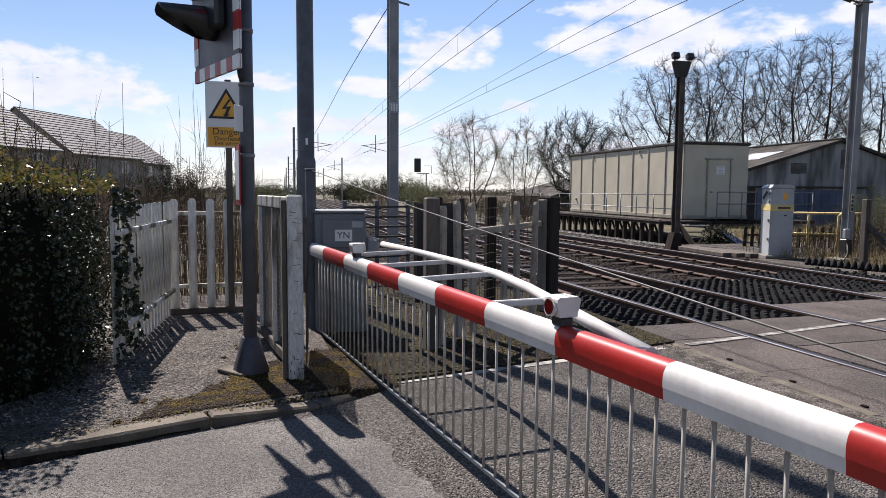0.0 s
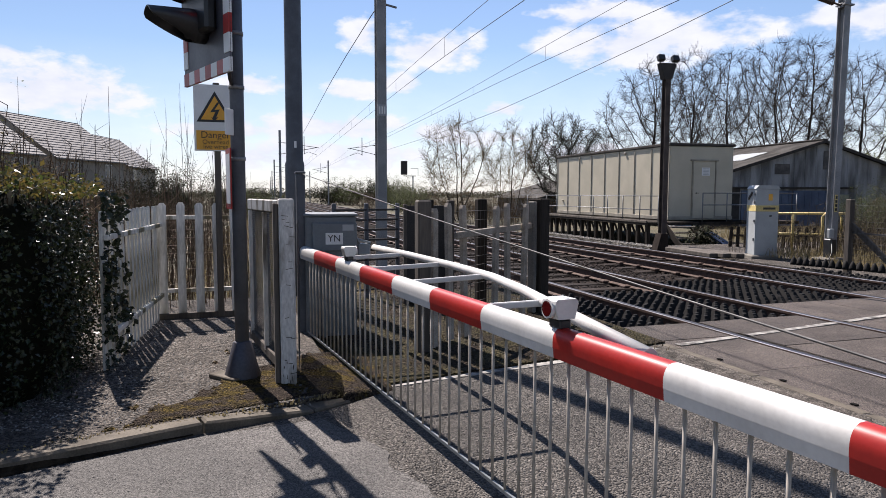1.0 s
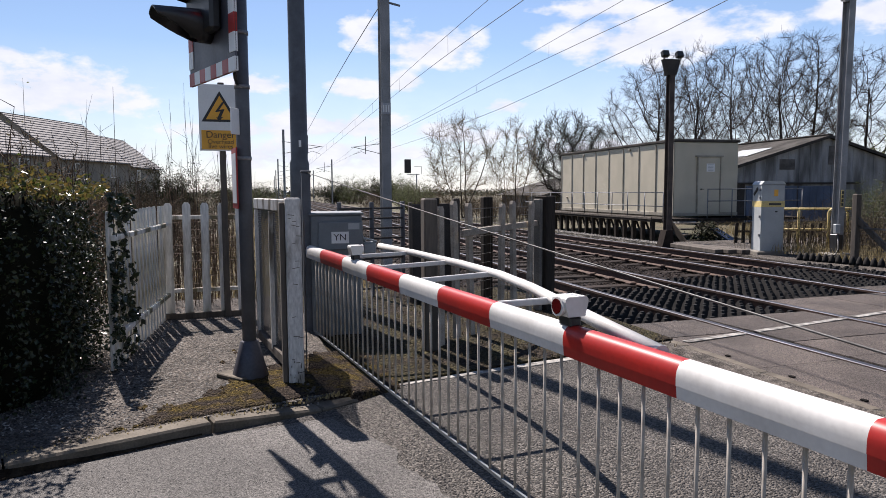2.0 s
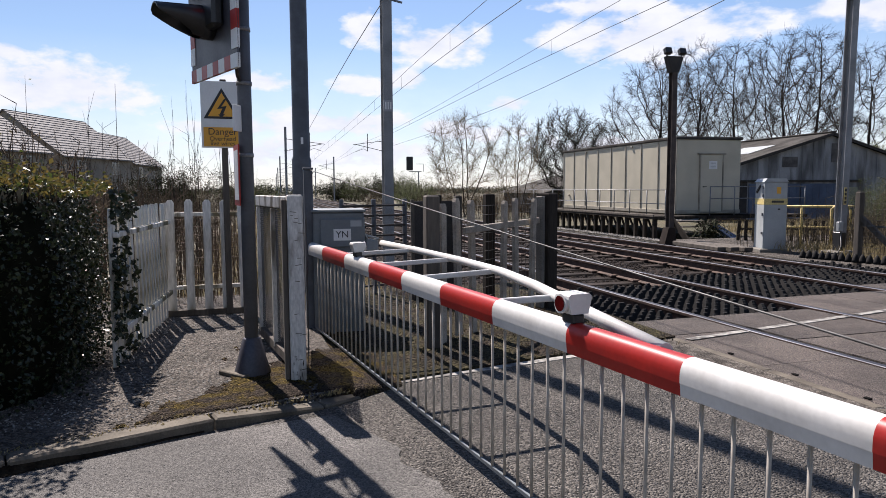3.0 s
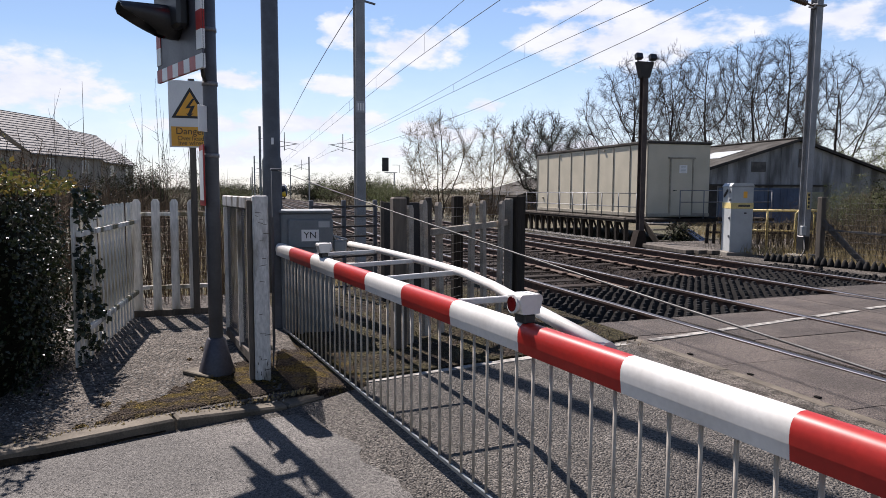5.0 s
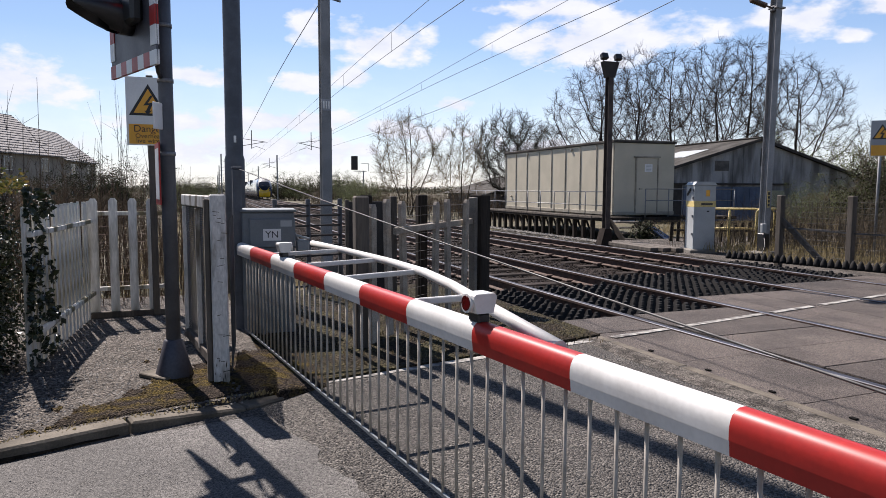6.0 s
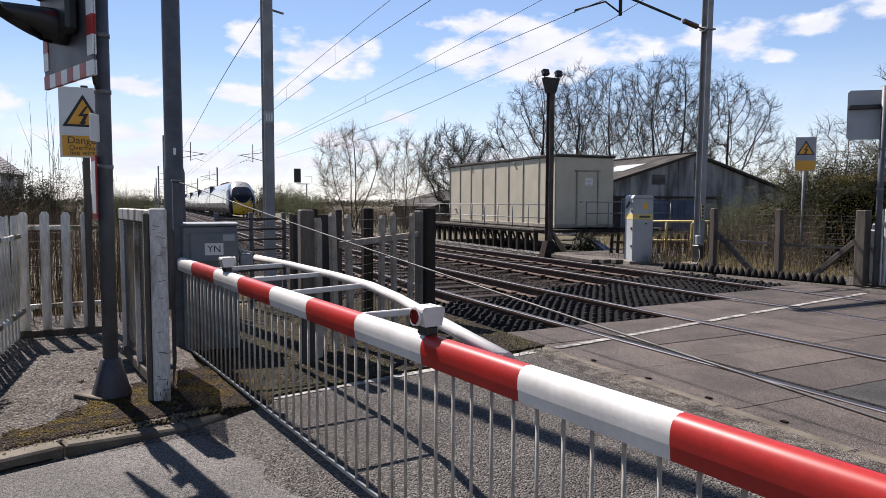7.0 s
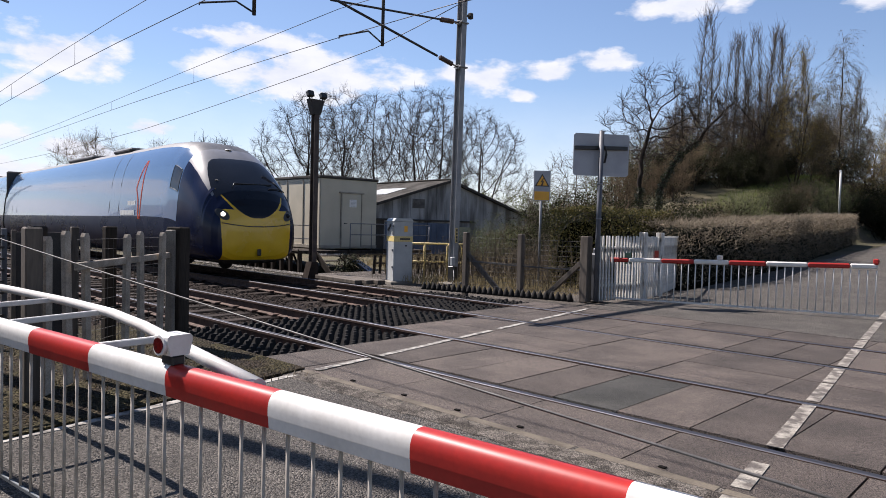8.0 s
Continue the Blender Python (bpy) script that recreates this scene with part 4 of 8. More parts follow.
hooded_lamp(0.0, -0.13, REDGLASS)
hooded_lamp(-0.17, 0.15, REDLAMP)
hooded_lamp(0.17, 0.15, REDGLASS)
m = M()
m.box((0, 0.02, -0.045), (0.46, 0.42, 0.075), 0.02)
m.v = [tuple(bo @ Vector(v)) for v in m.v]
part("lamp_case", m, BLACK, sig, "black case behind the lamps")
m = M()
m.tube([(-0.03, -0.045, 2.30), (-0.05, -0.13, 2.29), (-0.055, -0.18, 2.20), (-0.05, -0.17, 2.07), (-0.04, -0.10, 2.00), (-0.03, -0.045, 1.98)], 0.013, 8)
part("cable_loop", m, BLACK, sig, "black cable looped beside the pole")
m = M()
for z in (2.12, 2.78):
    m.beam((0, 0, z), (-0.18, -0.03, z), 0.05, 0.04, 0.004)
part("board_bracket", m, GALV, sig)
# small plates on the pole, turned to the road
m = M()
m.box((-0.04, -0.055, 1.73), (0.012, 0.14, 0.17), 0.003, Matrix.Rotation(radians(-32), 4, "Z"))
spl = part("small_plate", m, SIGNWHITE, sig, "small white plate on the pole")
SPM = Matrix.Translation((-0.04, -0.055, 1.73)) @ Matrix.Rotation(radians(-32), 4, "Z")
m = M()
for k in range(4):
    m.box(SPM @ Vector((-0.0065, 0.005 * (k % 2), 0.05 - 0.033 * k)), (0.002, 0.09 - 0.015 * (k % 2), 0.007), 0, Matrix.Rotation(radians(-32), 4, "Z"))
part("text_bar", m, CABGREY, spl)
m = M()
PM = Matrix.Translation((-0.062, 0.0, 1.36)) @ Matrix.Rotation(radians(6.5), 4, "Z") @ Matrix.Rotation(radians(90), 4, "Y")
m.prism([(-0.20, -0.12), (0.20, -0.12), (0.20, 0.12), (-0.20, 0.12)], -0.004, 0.004, PM)
wp = part("warning_plate", m, REDPAINT, sig, "red-bordered warning plate seen edge-on")
m = M()
m.prism([(-0.165, -0.095), (0.165, -0.095), (0.165, 0.095), (-0.165, 0.095)], -0.006, 0.006, PM)
part("plate_face", m, SIGNWHITE, wp)
m = M()
m.box((-0.10, 0.0, 0.015), (0.11, 0.27, 0.03), 0.006, Matrix.Rotation(radians(38), 4, "Z"))
part("base_plate", m, KERB, sig, "mossy plank at the post's foot")

# ---- gate panel beside the footway ----
gate = thing("footway_gate", "weathered white timber gate frame with wire mesh", "gate", at=(-4.185, 5.42, 0.0))
m = M()
m.box((0, 0, 0.65), (0.10, 0.10, 1.28), 0.01)
part("end_post", m, OLDWHITE, gate, "thick chipped white post")
m = M()
m.box((-0.068, 0.015, 0.64), (0.034, 0.075, 1.24), 0.006)
part("side_board", m, GREYWOOD, gate, "bare dark side of the post")
m = M()
crk = random.Random(15)
for k in range(16):
    z, x = crk.uniform(0.12, 1.22), crk.uniform(-0.035, 0.02)
    w = crk.uniform(0.015, 0.05)
    m.beam((x, -0.0495, z), (x + w, -0.0495, z + crk.uniform(-0.008, 0.008)), 0.004, crk.uniform(0.002, 0.006), 0, up=(0, 1, 0))
for k in range(14):
    x, z, w, h = crk.uniform(-0.042, 0.042), 0.02 + 0.22 * crk.random() ** 2, crk.uniform(0.002, 0.006), crk.uniform(0.01, 0.05)
    m.prism([(x, z), (x + w, z + h * 0.3), (x + w * 0.6, z + h), (x - w * 0.4, z + h * 0.5)], 0.0485, 0.0510, Matrix.Rotation(radians(90), 4, "X"))
tagged(part("paint_crack", m, GREYWOOD, gate, "cracks and flaked paint"), kind="stuff")
GX, GY = -0.17, 1.40
for z, h in ((1.235, 0.085), (0.135, 0.075)):
    m = M()
    m.beam((0, 0.05, z), (GX, GY, z), 0.05, h, 0.006)
    part("frame_rail", m, OLDWHITE if z > 1 else GREYWOOD, gate)
for t in (0.07, 0.52, 0.97):
    m = M()
    m.box((GX * t, GY * t, 0.66), (0.05, 0.06, 1.05), 0.006)
    part("frame_stile", m, OLDWHITE, gate)


def net(p, q, z0, z1, step, r=0.0016, diag=True):
    """A wire net between two plan points."""
    m = M()
    p, q = Vector(p), Vector(q)
    ln_ = (q - p).length
    n = int(ln_ / step)
    k = int((z1 - z0) / step)
    if diag:
        h = z1 - z0
        for i in range(-k, n + 1):
            for sg in (1, -1):
                a = i * step
                s0, s1 = max(a, 0), min(a + h, ln_)
                if s1 - s0 < 0.02:
                    continue
                za, zb = z0 + (s0 - a), z0 + (s1 - a)
                if sg < 0:
                    za, zb = z0 + z1 - za, z0 + z1 - zb
                A_, B_ = p.lerp(q, s0 / ln_), p.lerp(q, s1 / ln_)
                m.cyl((A_.x, A_.y, za), (B_.x, B_.y, zb), r, n=3, caps=False)
    else:
        for i in range(n + 1):
            a = p.lerp(q, i / n)
            m.cyl((a.x, a.y, z0), (a.x, a.y, z1), r, n=3, caps=False)
        for j in range(k + 1):
            z = z0 + (z1 - z0) * j / k
            m.cyl((p.x, p.y, z), (q.x, q.y, z), r, n=3, caps=False)
    return m


tagged(part("wire_mesh", net((0, 0.06), (GX, GY), 0.16, 1.2, 0.032, 0.0018), WIRE, gate, "fine dark wire mesh"), kind="stuff")
m = M()
tagged(part("wire_mesh", net((0.07, 0.02), (0.17, 0.9), 0.12, 1.12, 0.03, 0.0022), WIRE, gate), kind="stuff")

# ---- white picket fences round the footway ----


def picket(h, w, t=0.03):
    m = M()
    a = w / 2
    poly = [(-a, 0), (a, 0), (a, h - 0.03), (a * 0.5, h), (-a * 0.5, h), (-a, h - 0.03)]
    m.prism(poly, -t / 2, t / 2, Matrix.Rotation(radians(90), 4, "X"))
    return m


def picket_fence(p, q, spacing, h, w, material, label, zb=0.06, rails=((1.02, 0.04), (0.28, 0.04)), group="", thick=0.03):
    p, q = Vector(p), Vector(q)
    f = thing("picket_fence", label, "fence", at=(p.x, p.y, zb), group=group)
    ang = math.atan2(q.y - p.y, q.x - p.x)
    me = picket(h, w, thick).mesh("picket", material)
    ln_ = (q - p).length
    n = int(ln_ / spacing)
    for i in range(n + 1):
        d = (q - p) * (i / n)
        part("picket", me, material, f, at=pose(d.x, d.y, random.uniform(0, 0.015), random.uniform(-0.5, 0.5), random.uniform(-0.5, 0.5), math.degrees(ang)))
    nrm = Vector((-math.sin(ang), math.cos(ang)))
    for z, hh in rails:
        m = M()
        a, b = nrm * 0.035, (q - p) + nrm * 0.035
        m.beam((a.x, a.y, z), (b.x, b.y, z), 0.035, hh, 0.004)
        part("fence_rail", m, material, f)
    return f


fb = picket_fence((-5.16, 8.16), (-4.47, 8.18), 0.142, 1.16, 0.078, DIRTYWHITE, "white picket fence with green-stained feet across the path")
m = M()
m.beam((-0.05, -0.02, 0.03), (0.75, 0.0, 0.03), 0.05, 0.06, 0.005)
part("foot_board", m, GREYWOOD, fb)
tagged(part("wire_mesh", net((-0.05, 0.07), (0.75, 0.08), 0.1, 1.05, 0.075, 0.002, False), RAILRUST, fb, "rusty square wire mesh"), kind="stuff")
picket_fence((-5.20, 8.18), (-5.40, 6.15), 0.127, 1.13, 0.066, ALGAEWHITE, "white picket fence stained green, half covered in ivy", rails=((0.95, 0.04), (0.25, 0.04)), thick=0.016)

# overhead wire danger sign on its post
dg = thing("danger_sign", "white and yellow overhead wire danger sign on a wooden post", "sign", at=(-4.615, 8.12, 0.06))
m = M()
m.box((0, 0.03, 1.18), (0.062, 0.062, 2.36), 0.006)
part("sign_post", m, GREYWOOD, dg)


def danger_plate(parent, at, w, h, text=True, face=None):
    """White plate: yellow triangle with black edge and flash above, yellow panel with words below."""
    m = M()
    m.box((0, 0, 0), (w, 0.006, h), 0.002)
    pl = part("sign_plate", m, face or SIGNWHITE, parent, at=at)
    R = Matrix.Rotation(radians(90), 4, "X")
    a = w * 0.44
    zt = h * 0.40
    tri = M()
    tri.prism([(-a, zt - a * 1.72), (a, zt - a * 1.72), (0, zt)], 0.003, 0.005, R)
    part("black_triangle", tri, BLACK, pl)
    b = a * 0.76
    tri = M()
    tri.prism([(-b, zt - a * 1.72 + a * 0.13), (b, zt - a * 1.72 + a * 0.13), (0, zt - a * 0.26)], 0.005, 0.007, R)
    part("yellow_triangle", tri, SIGNYELLOW, pl)
    c = a
    zb = zt - a * 1.15
    fl = M()
    pts = [(0.10, 0.42), (-0.20, -0.05), (0.02, -0.02), (-0.10, -0.30), (-0.16, -0.27), (-0.05, -0.48), (0.14, -0.26), (0.05, -0.28), (0.20, 0.10), (-0.02, 0.06), (0.20, 0.42)]
    fl.prism([(x * c * 1.3, zb + 0.03 * c + z * c * 1.2) for x, z in pts], 0.007, 0.009, R)
    part("flash_mark", fl, BLACK, pl)
    pn = M()
    pn.box((0, -0.0045, -h * 0.335), (w * 0.90, 0.004, h * 0.29))
    part("yellow_panel", pn, SIGNYELLOW, pl)
    if text:
        words("Danger", w * 0.235, Matrix.Translation((0, -0.0075, -h * 0.26)) @ R, BLACK, pl)
        words("Overhead", w * 0.155, Matrix.Translation((0, -0.0075, -h * 0.365)) @ R, BLACK, pl)
        words("live wires", w * 0.155, Matrix.Translation((0, -0.0075, -h * 0.435)) @ R, BLACK, pl)
    return pl


danger_plate(dg, pose(-0.015, -0.012, 2.01, 0, 0, 0), 0.40, 0.655)

# ---- fence by the track: picket run with posts ----
f2 = thing("track_fence", "grey weathered picket fence with tarred posts by the track", "fence", at=(-3.02, 6.22, 0.0))
F0, F1 = Vector((0.0, 0.0)), Vector((1.70, 1.40))
m = M()
m.box((0, 0, 0.62), (0.115, 0.115, 1.30), 0.012)
part("end_post", m, GREYWOOD, f2)
me2 = picket(1.20, 0.075, 0.035).mesh("picket", POSTCONC)
fa = math.degrees(math.atan2(F1.y, F1.x))
for t in (0.075, 0.194, 0.308, 0.562, 0.692, 0.845):
    d = F1 * t
    part("picket", me2, POSTCONC, f2, at=pose(d.x, d.y, random.uniform(0, 0.04), random.uniform(-2, 2), random.uniform(-1, 1), fa))
for z in (0.96,):
    m = M()
    m.beam((F1.x * .2 + 0.03, F1.y * .2 - 0.03, z), (F1.x - 0.03, F1.y + 0.03, z + 0.02), 0.035, 0.06, 0.005)
    part("fence_rail", m, POSTCONC, f2)
m = M()
m.box((F1.x + 0.055, F1.y + 0.06, 0.62), (0.17, 0.17, 1.30), 0.012, Matrix.Rotation(radians(30), 4, "Z"))
part("tarred_post", m, DARKWOOD, f2, "thick black tarred post")
m = M()
m.box((F1.x - 0.055, F1.y + 0.0, 0.63), (0.06, 0.09, 1.22), 0.01, Matrix.Rotation(radians(30), 4, "Z"))
part("picket", m, CONCRETE, f2, "pale end picket")
for t, o in ((0.045, 0.42), (0.49, 0.42)):
    m = M()
    m.box((F1.x * t + 0.1, F1.y * t + o, 0.62), (0.10, 0.10, 1.30), 0.01)
    part("tarred_post", m, DARKWOOD, f2)
tagged(part("wire_mesh", net((0.5, 0.62), (1.72, 1.56), 0.1, 1.16, 0.085, 0.0022, False), WIRE, f2), kind="stuff")

# slatted dark panels behind the machine
sp = thing("slat_panel", "dark steel slatted fence panel behind the machine cabinet", "fence panel", at=(-3.3, 9.1, 0.0))
for i in range(9):
    m = M()
    m.beam((0.0, 0.0, 0.12 + 0.125 * i), (0.85, 0.25, 0.12 + 0.125 * i), 0.02, 0.026, 0.004)
    part("slat", m, UNDER, sp)
for x, y in ((0.0, 0.0), (0.42, 0.12), (0.85, 0.25)):
    m = M()
    m.box((x, y + 0.02, 0.6), (0.05, 0.05, 1.2), 0.005)
    part("post", m, POLEGREY, sp)
sp2 = thing("mesh_screen", "grey mesh screen beside the mast", "fence panel", at=(-2.55, 8.6, 0.0))
m = M()
m.box((0.28, 0.10, 0.6), (0.56, 0.03, 1.16), 0.004, Matrix.Rotation(radians(12), 4, "Z"))
part("screen_sheet", m, UNDER, sp2)
m = M()
m.box((0.60, 0.1, 0.62), (0.075, 0.075, 1.24), 0.008)
m.box((0.0, 0.0, 0.6), (0.04, 0.04, 1.2), 0.005)
part("post", m, GREYWOOD, sp2)

# ---- masts, wires ----


def h_section(m, p0, p1, w, d, t=0.014):
    """A broad-flange steel column between two points; flanges face along y."""
    p0, p1 = Vector(p0), Vector(p1)
    for o in (-d / 2, d / 2):
        m.beam(p0 + Vector((0, o, 0)), p1 + Vector((0, o, 0)), w, t, 0, up=(0, 1, 0))
    m.beam(p0, p1, t, d - t, 0, up=(0, 1, 0))


def cantilever(parent, base_x, reach, stagger, z_contact):
    """Bracket that holds the wires over the track: two tubes with insulators, drop tube and steady arm.
    base_x: face of the mast; reach: end of the tubes; stagger: the wire's place (all along x, from the mast's foot)."""
    sg = 1 if base_x > reach else -1
    m = M()
    end = Vector((reach, 0, z_contact + 0.72))
    low_ = Vector((base_x, 0, z_contact + 0.06))
    top_ = Vector((base_x, 0, z_contact + 1.12))
    d1, d2 = (end - low_).normalized(), (end - top_).normalized()
    m.cyl(low_ + d1 * 0.72, end, 0.028, n=8)
    m.cyl(top_ + d2 * 0.62, end + d2 * 0.2, 0.024, n=8)
    dx = stagger + sg * 1.16
    m.cyl((dx, 0, z_contact + 0.07), (dx, 0, z_contact + 1.75), 0.036, n=8)
    m.tube([(dx, 0, z_contact + 0.12), (dx - sg * 0.40, 0, z_contact + 0.30), (stagger, 0, z_contact + 0.03)], 0.018, 8)
    m.cyl((stagger, 0, z_contact + 0.03), (stagger, 0, z_contact - 0.02), 0.012, n=6)
    part("bracket", m, UNDER, parent)
    for p, d in ((low_, d1), (top_, d2)):
        ins = M()
        ins.cyl(p, p + d * 0.22, 0.02, n=8)
        for i in range(8):
            ins.cyl(p + d * (0.22 + 0.055 * i), p + d * (0.255 + 0.055 * i), 0.062, 0.036, 10)
        part("insulator", ins, mat_ins, parent, "brown ribbed insulator")
    m = M()
    for p in (low_, top_):
        m.box(p + Vector((sg * 0.03, 0, 0)), (0.10, 0.12, 0.10), 0.01)
        m.box(p + Vector((sg * 0.11, 0, 0.01)), (0.26, 0.24, 0.035), 0.005)
    part("mast_clamp", m, MASTGREY, parent)


mat_ins = mat("insulator_glaze", (0.10, 0.06, 0.04), (0.07, 0.045, 0.03), 5, 0.3)


def mast(x, y, tx, sgn, label, lean=0.0, h=7.6, w=0.2, d=0.22, arm=True):
    mt = thing("catenary_mast", label, "railway mast", at=(x, y, -0.25 + fall(y)), group="catenary masts")
    m = M()
    h_section(m, (0, 0, 0.1), (lean, 0, h), w, d)
    part("column", m, MASTGREY, mt)
    m = M()
    m.box((0, 0, 0.12), (0.5, 0.5, 0.24), 0.03)
    part("footing", m, CONCRETE, mt)
    if arm:
        cantilever(mt, lean * 0.75 - sgn * 0.10, tx - x - sgn * 0.15, tx - x - sgn * 0.12, 5.37)
    return mt


rm = mast(7.60, 12.0, 4.1525, 1, "tall grey steel mast with a bracket over the far track", lean=0.11, w=0.16, d=0.16)
# long boom at the mast's head that carries the near track's drop tube and steady arm
m = M()
m.beam((0.16, 0, 7.45), (-5.75, 0, 7.45), 0.12, 0.16, 0.01)
m.cyl((-5.5, 0, 7.45), (-5.5, 0, 5.36), 0.036, n=8)
m.tube([(-5.5, 0, 5.40), (-5.86, 0, 5.52), (-6.55, 0, 5.32)], 0.018, 8)
m.cyl((-6.55, 0, 5.32), (-6.55, 0, 5.28), 0.012, n=6)
m.tube([(-3.75, 0, 7.45), (-3.6, 0, 6.1)], 0.02, 6)
part("head_boom", m, UNDER, rm, "long dark boom with a hanging steady arm")
m = M()
m.box((0.28, 0, 6.72), (0.34, 0.05, 0.05), 0.006)
m.box((0.40, 0, 6.74), (0.10, 0.10, 0.14), 0.01)
part("side_bracket", m, UNDER, rm)
m = M()
m.box((0.0, 0, 0.42), (0.175, 0.175, 0.42), 0.01)
part("base_sleeve", m, BLACK, rm, "black painted foot of the mast")
m = M()
m.box((-0.115, -0.1, 0.75), (0.12, 0.08, 0.20), 0.01)
part("junction_box", m, CABGREY, rm)
m = M()
m.tube([(-0.1, -0.12, 0.65), (-0.16, -0.2, 0.35), (-0.35, -0.3, 0.22), (-0.9, -0.2, 0.20)], 0.014, 6)
part("cable", m, BLACK, rm)
m = M()
m.box((-0.02, -0.118, 1.38), (0.07, 0.006, 0.36), 0)
part("number_plate", m, YELLOWPALE, rm)
for i in range(4):
    m = M()
    m.box((-0.02, -0.123, 1.255 + 0.083 * i), (0.05, 0.004, 0.06), 0)
    part("plate_bar", m, BLACK, rm)
m = M()
m.cyl((0.17, 0.05, 4.7), (0.19, 0.05, 7.3), 0.012, n=6)
part("earth_wire", m, WIRE, rm)

lm = mast(-1.84, 13.0, 0.7525, -1, "grey steel mast beside the near track", lean=0.0, arm=False, w=0.17, d=0.19)
m = M()
m.box((-0.0, -0.11, 3.05), (0.17, 0.006, 0.20), 0)
part("number_plate", m, SIGNGREY, lm)
for i in range(3):
    m = M()
    m.box((-0.045 + 0.045 * i, -0.115, 3.05), (0.025, 0.004, 0.13), 0)
    part("plate_bar", m, SIGNWHITE, lm)
m = M()
m.beam((0.09, 0, 4.92), (0.30, 0, 4.88), 0.03, 0.03)
part("bracket", m, GALV, lm)

for y in (66, 118, 170, 222, 275):
    mast(4.1525 + bend(y) + (2.9 if y < 70 else 2.3), y, 4.1525 + bend(y), 1, "distant grey mast over the railway")
    mast(-2.5 + bend(y), y, 0.7525 + bend(y), -1, "distant grey mast over the railway")

bp_ = thing("lighting_column", "tall dark grey tubular column behind the machine cabinet", "column", at=(-3.67, 10.0, -0.2))
m = M()
m.lathe([(0.125, 0), (0.125, 1.9), (0.11, 1.95), (0.105, 6.5), (0.095, 9.5)], (0, 0, 0), 24)
part("column_tube", m, POLEGREY, bp_)
m = M()
m.box((0.0, -0.118, 2.15), (0.03, 0.02, 0.085), 0.002)
part("label_plate", m, SIGNWHITE, bp_)

# wires along both tracks
SUPPORTS = [-40, 12.0, 66, 118, 170, 222, 275]


def span_points(x, y0, y1, z, sag, n=14):
    return [(x + bend(y), y, z + fall(y) - sag * 4 * t * (1 - t)) for t in [i / n for i in range(n + 1)] for y in [y0 + (y1 - y0) * t]]


for x_wire, z_wire, sag_ in ((0.92, 5.05, 0.16), (3.93, 5.12, 0.40)):
    cat = thing("overhead_wires", "thin dark contact and carrier wires over the track", "overhead wire", group="overhead wires")
    for a, b in zip(SUPPORTS, SUPPORTS[1:]):
        for nm, z, sag, r in (("contact_wire", z_wire, 0.01, 0.0075), ("carrier_wire", z_wire + 0.58, sag_, 0.0065)):
            m = M()
            m.tube(span_points(x_wire, a, b, z, sag), r, 5)
            part(nm, m, COPPER, cat)
        for i in range(1, 8):
            t = i / 8
            y = a + (b - a) * t
            m = M()
            m.cyl((x_wire + bend(y), y, z_wire + fall(y)), (x_wire + bend(y), y, z_wire + fall(y) + 0.58 - sag_ * 4 * t * (1 - t)), 0.004, n=4)
            part("dropper", m, COPPER, cat)
cat = thing("return_wire", "single dark return wire along the masts", "overhead wire", group="overhead wires")
for a, b in zip(SUPPORTS, SUPPORTS[1:]):
    m = M()
    m.tube(span_points(-1.62, a, b, 5.25, 0.3), 0.010, 5)
    part("wire", m, COPPER, cat)
# anchored wire: steep at the mast's head, then slack
cat = thing("anchor_wire", "single dark wire sagging from the head of the mast", "overhead wire", group="overhead wires")
m = M()
ANCHOR = ((12.0, 6.75), (13.4, 6.36), (15, 6.08), (18, 5.88), (22, 5.70), (27, 5.50), (32, 5.36), (40, 5.28), (50, 5.28), (63, 5.38), (66, 5.42))
m.tube([(7.3 + 0.3 * smooth((14 - y) / 2) + bend(y), y, z) for y, z in ANCHOR], 0.010, 5)
part("wire", m, COPPER, cat)
m = M()
m.tube([(7.68 + 0.3 * i / 6, 12 - 52 * i / 6, 6.75 - 0.5 * 4 * (i / 6) * (1 - i / 6)) for i in range(7)], 0.010, 5)
part("wire", m, COPPER, cat)

# railway signal beyond
rs = thing("railway_signal", "black railway signal head on a thin post", "railway signal", at=(18.05, 88, -0.3))
m = M()
m.cyl((1.3, 0, 0), (1.3, 0, 3.9), 0.09, n=8)
m.beam((0, 0, 3.9), (1.7, 0, 3.9), 0.1, 0.1)
part("signal_post", m, MASTGREY, rs)
m = M()
m.box((0.1, 0, 4.95), (0.85, 0.3, 1.8), 0.05)
part("signal_head", m, BLACK, rs)
m = M()
m.beam((1.0, 0, 4.9), (2.0, 0, 4.9), 0.05, 0.05)
m.beam((2.0, 0, 3.9), (2.0, 0, 4.9), 0.05, 0.05)
part("handrail", m, MASTGREY, rs)

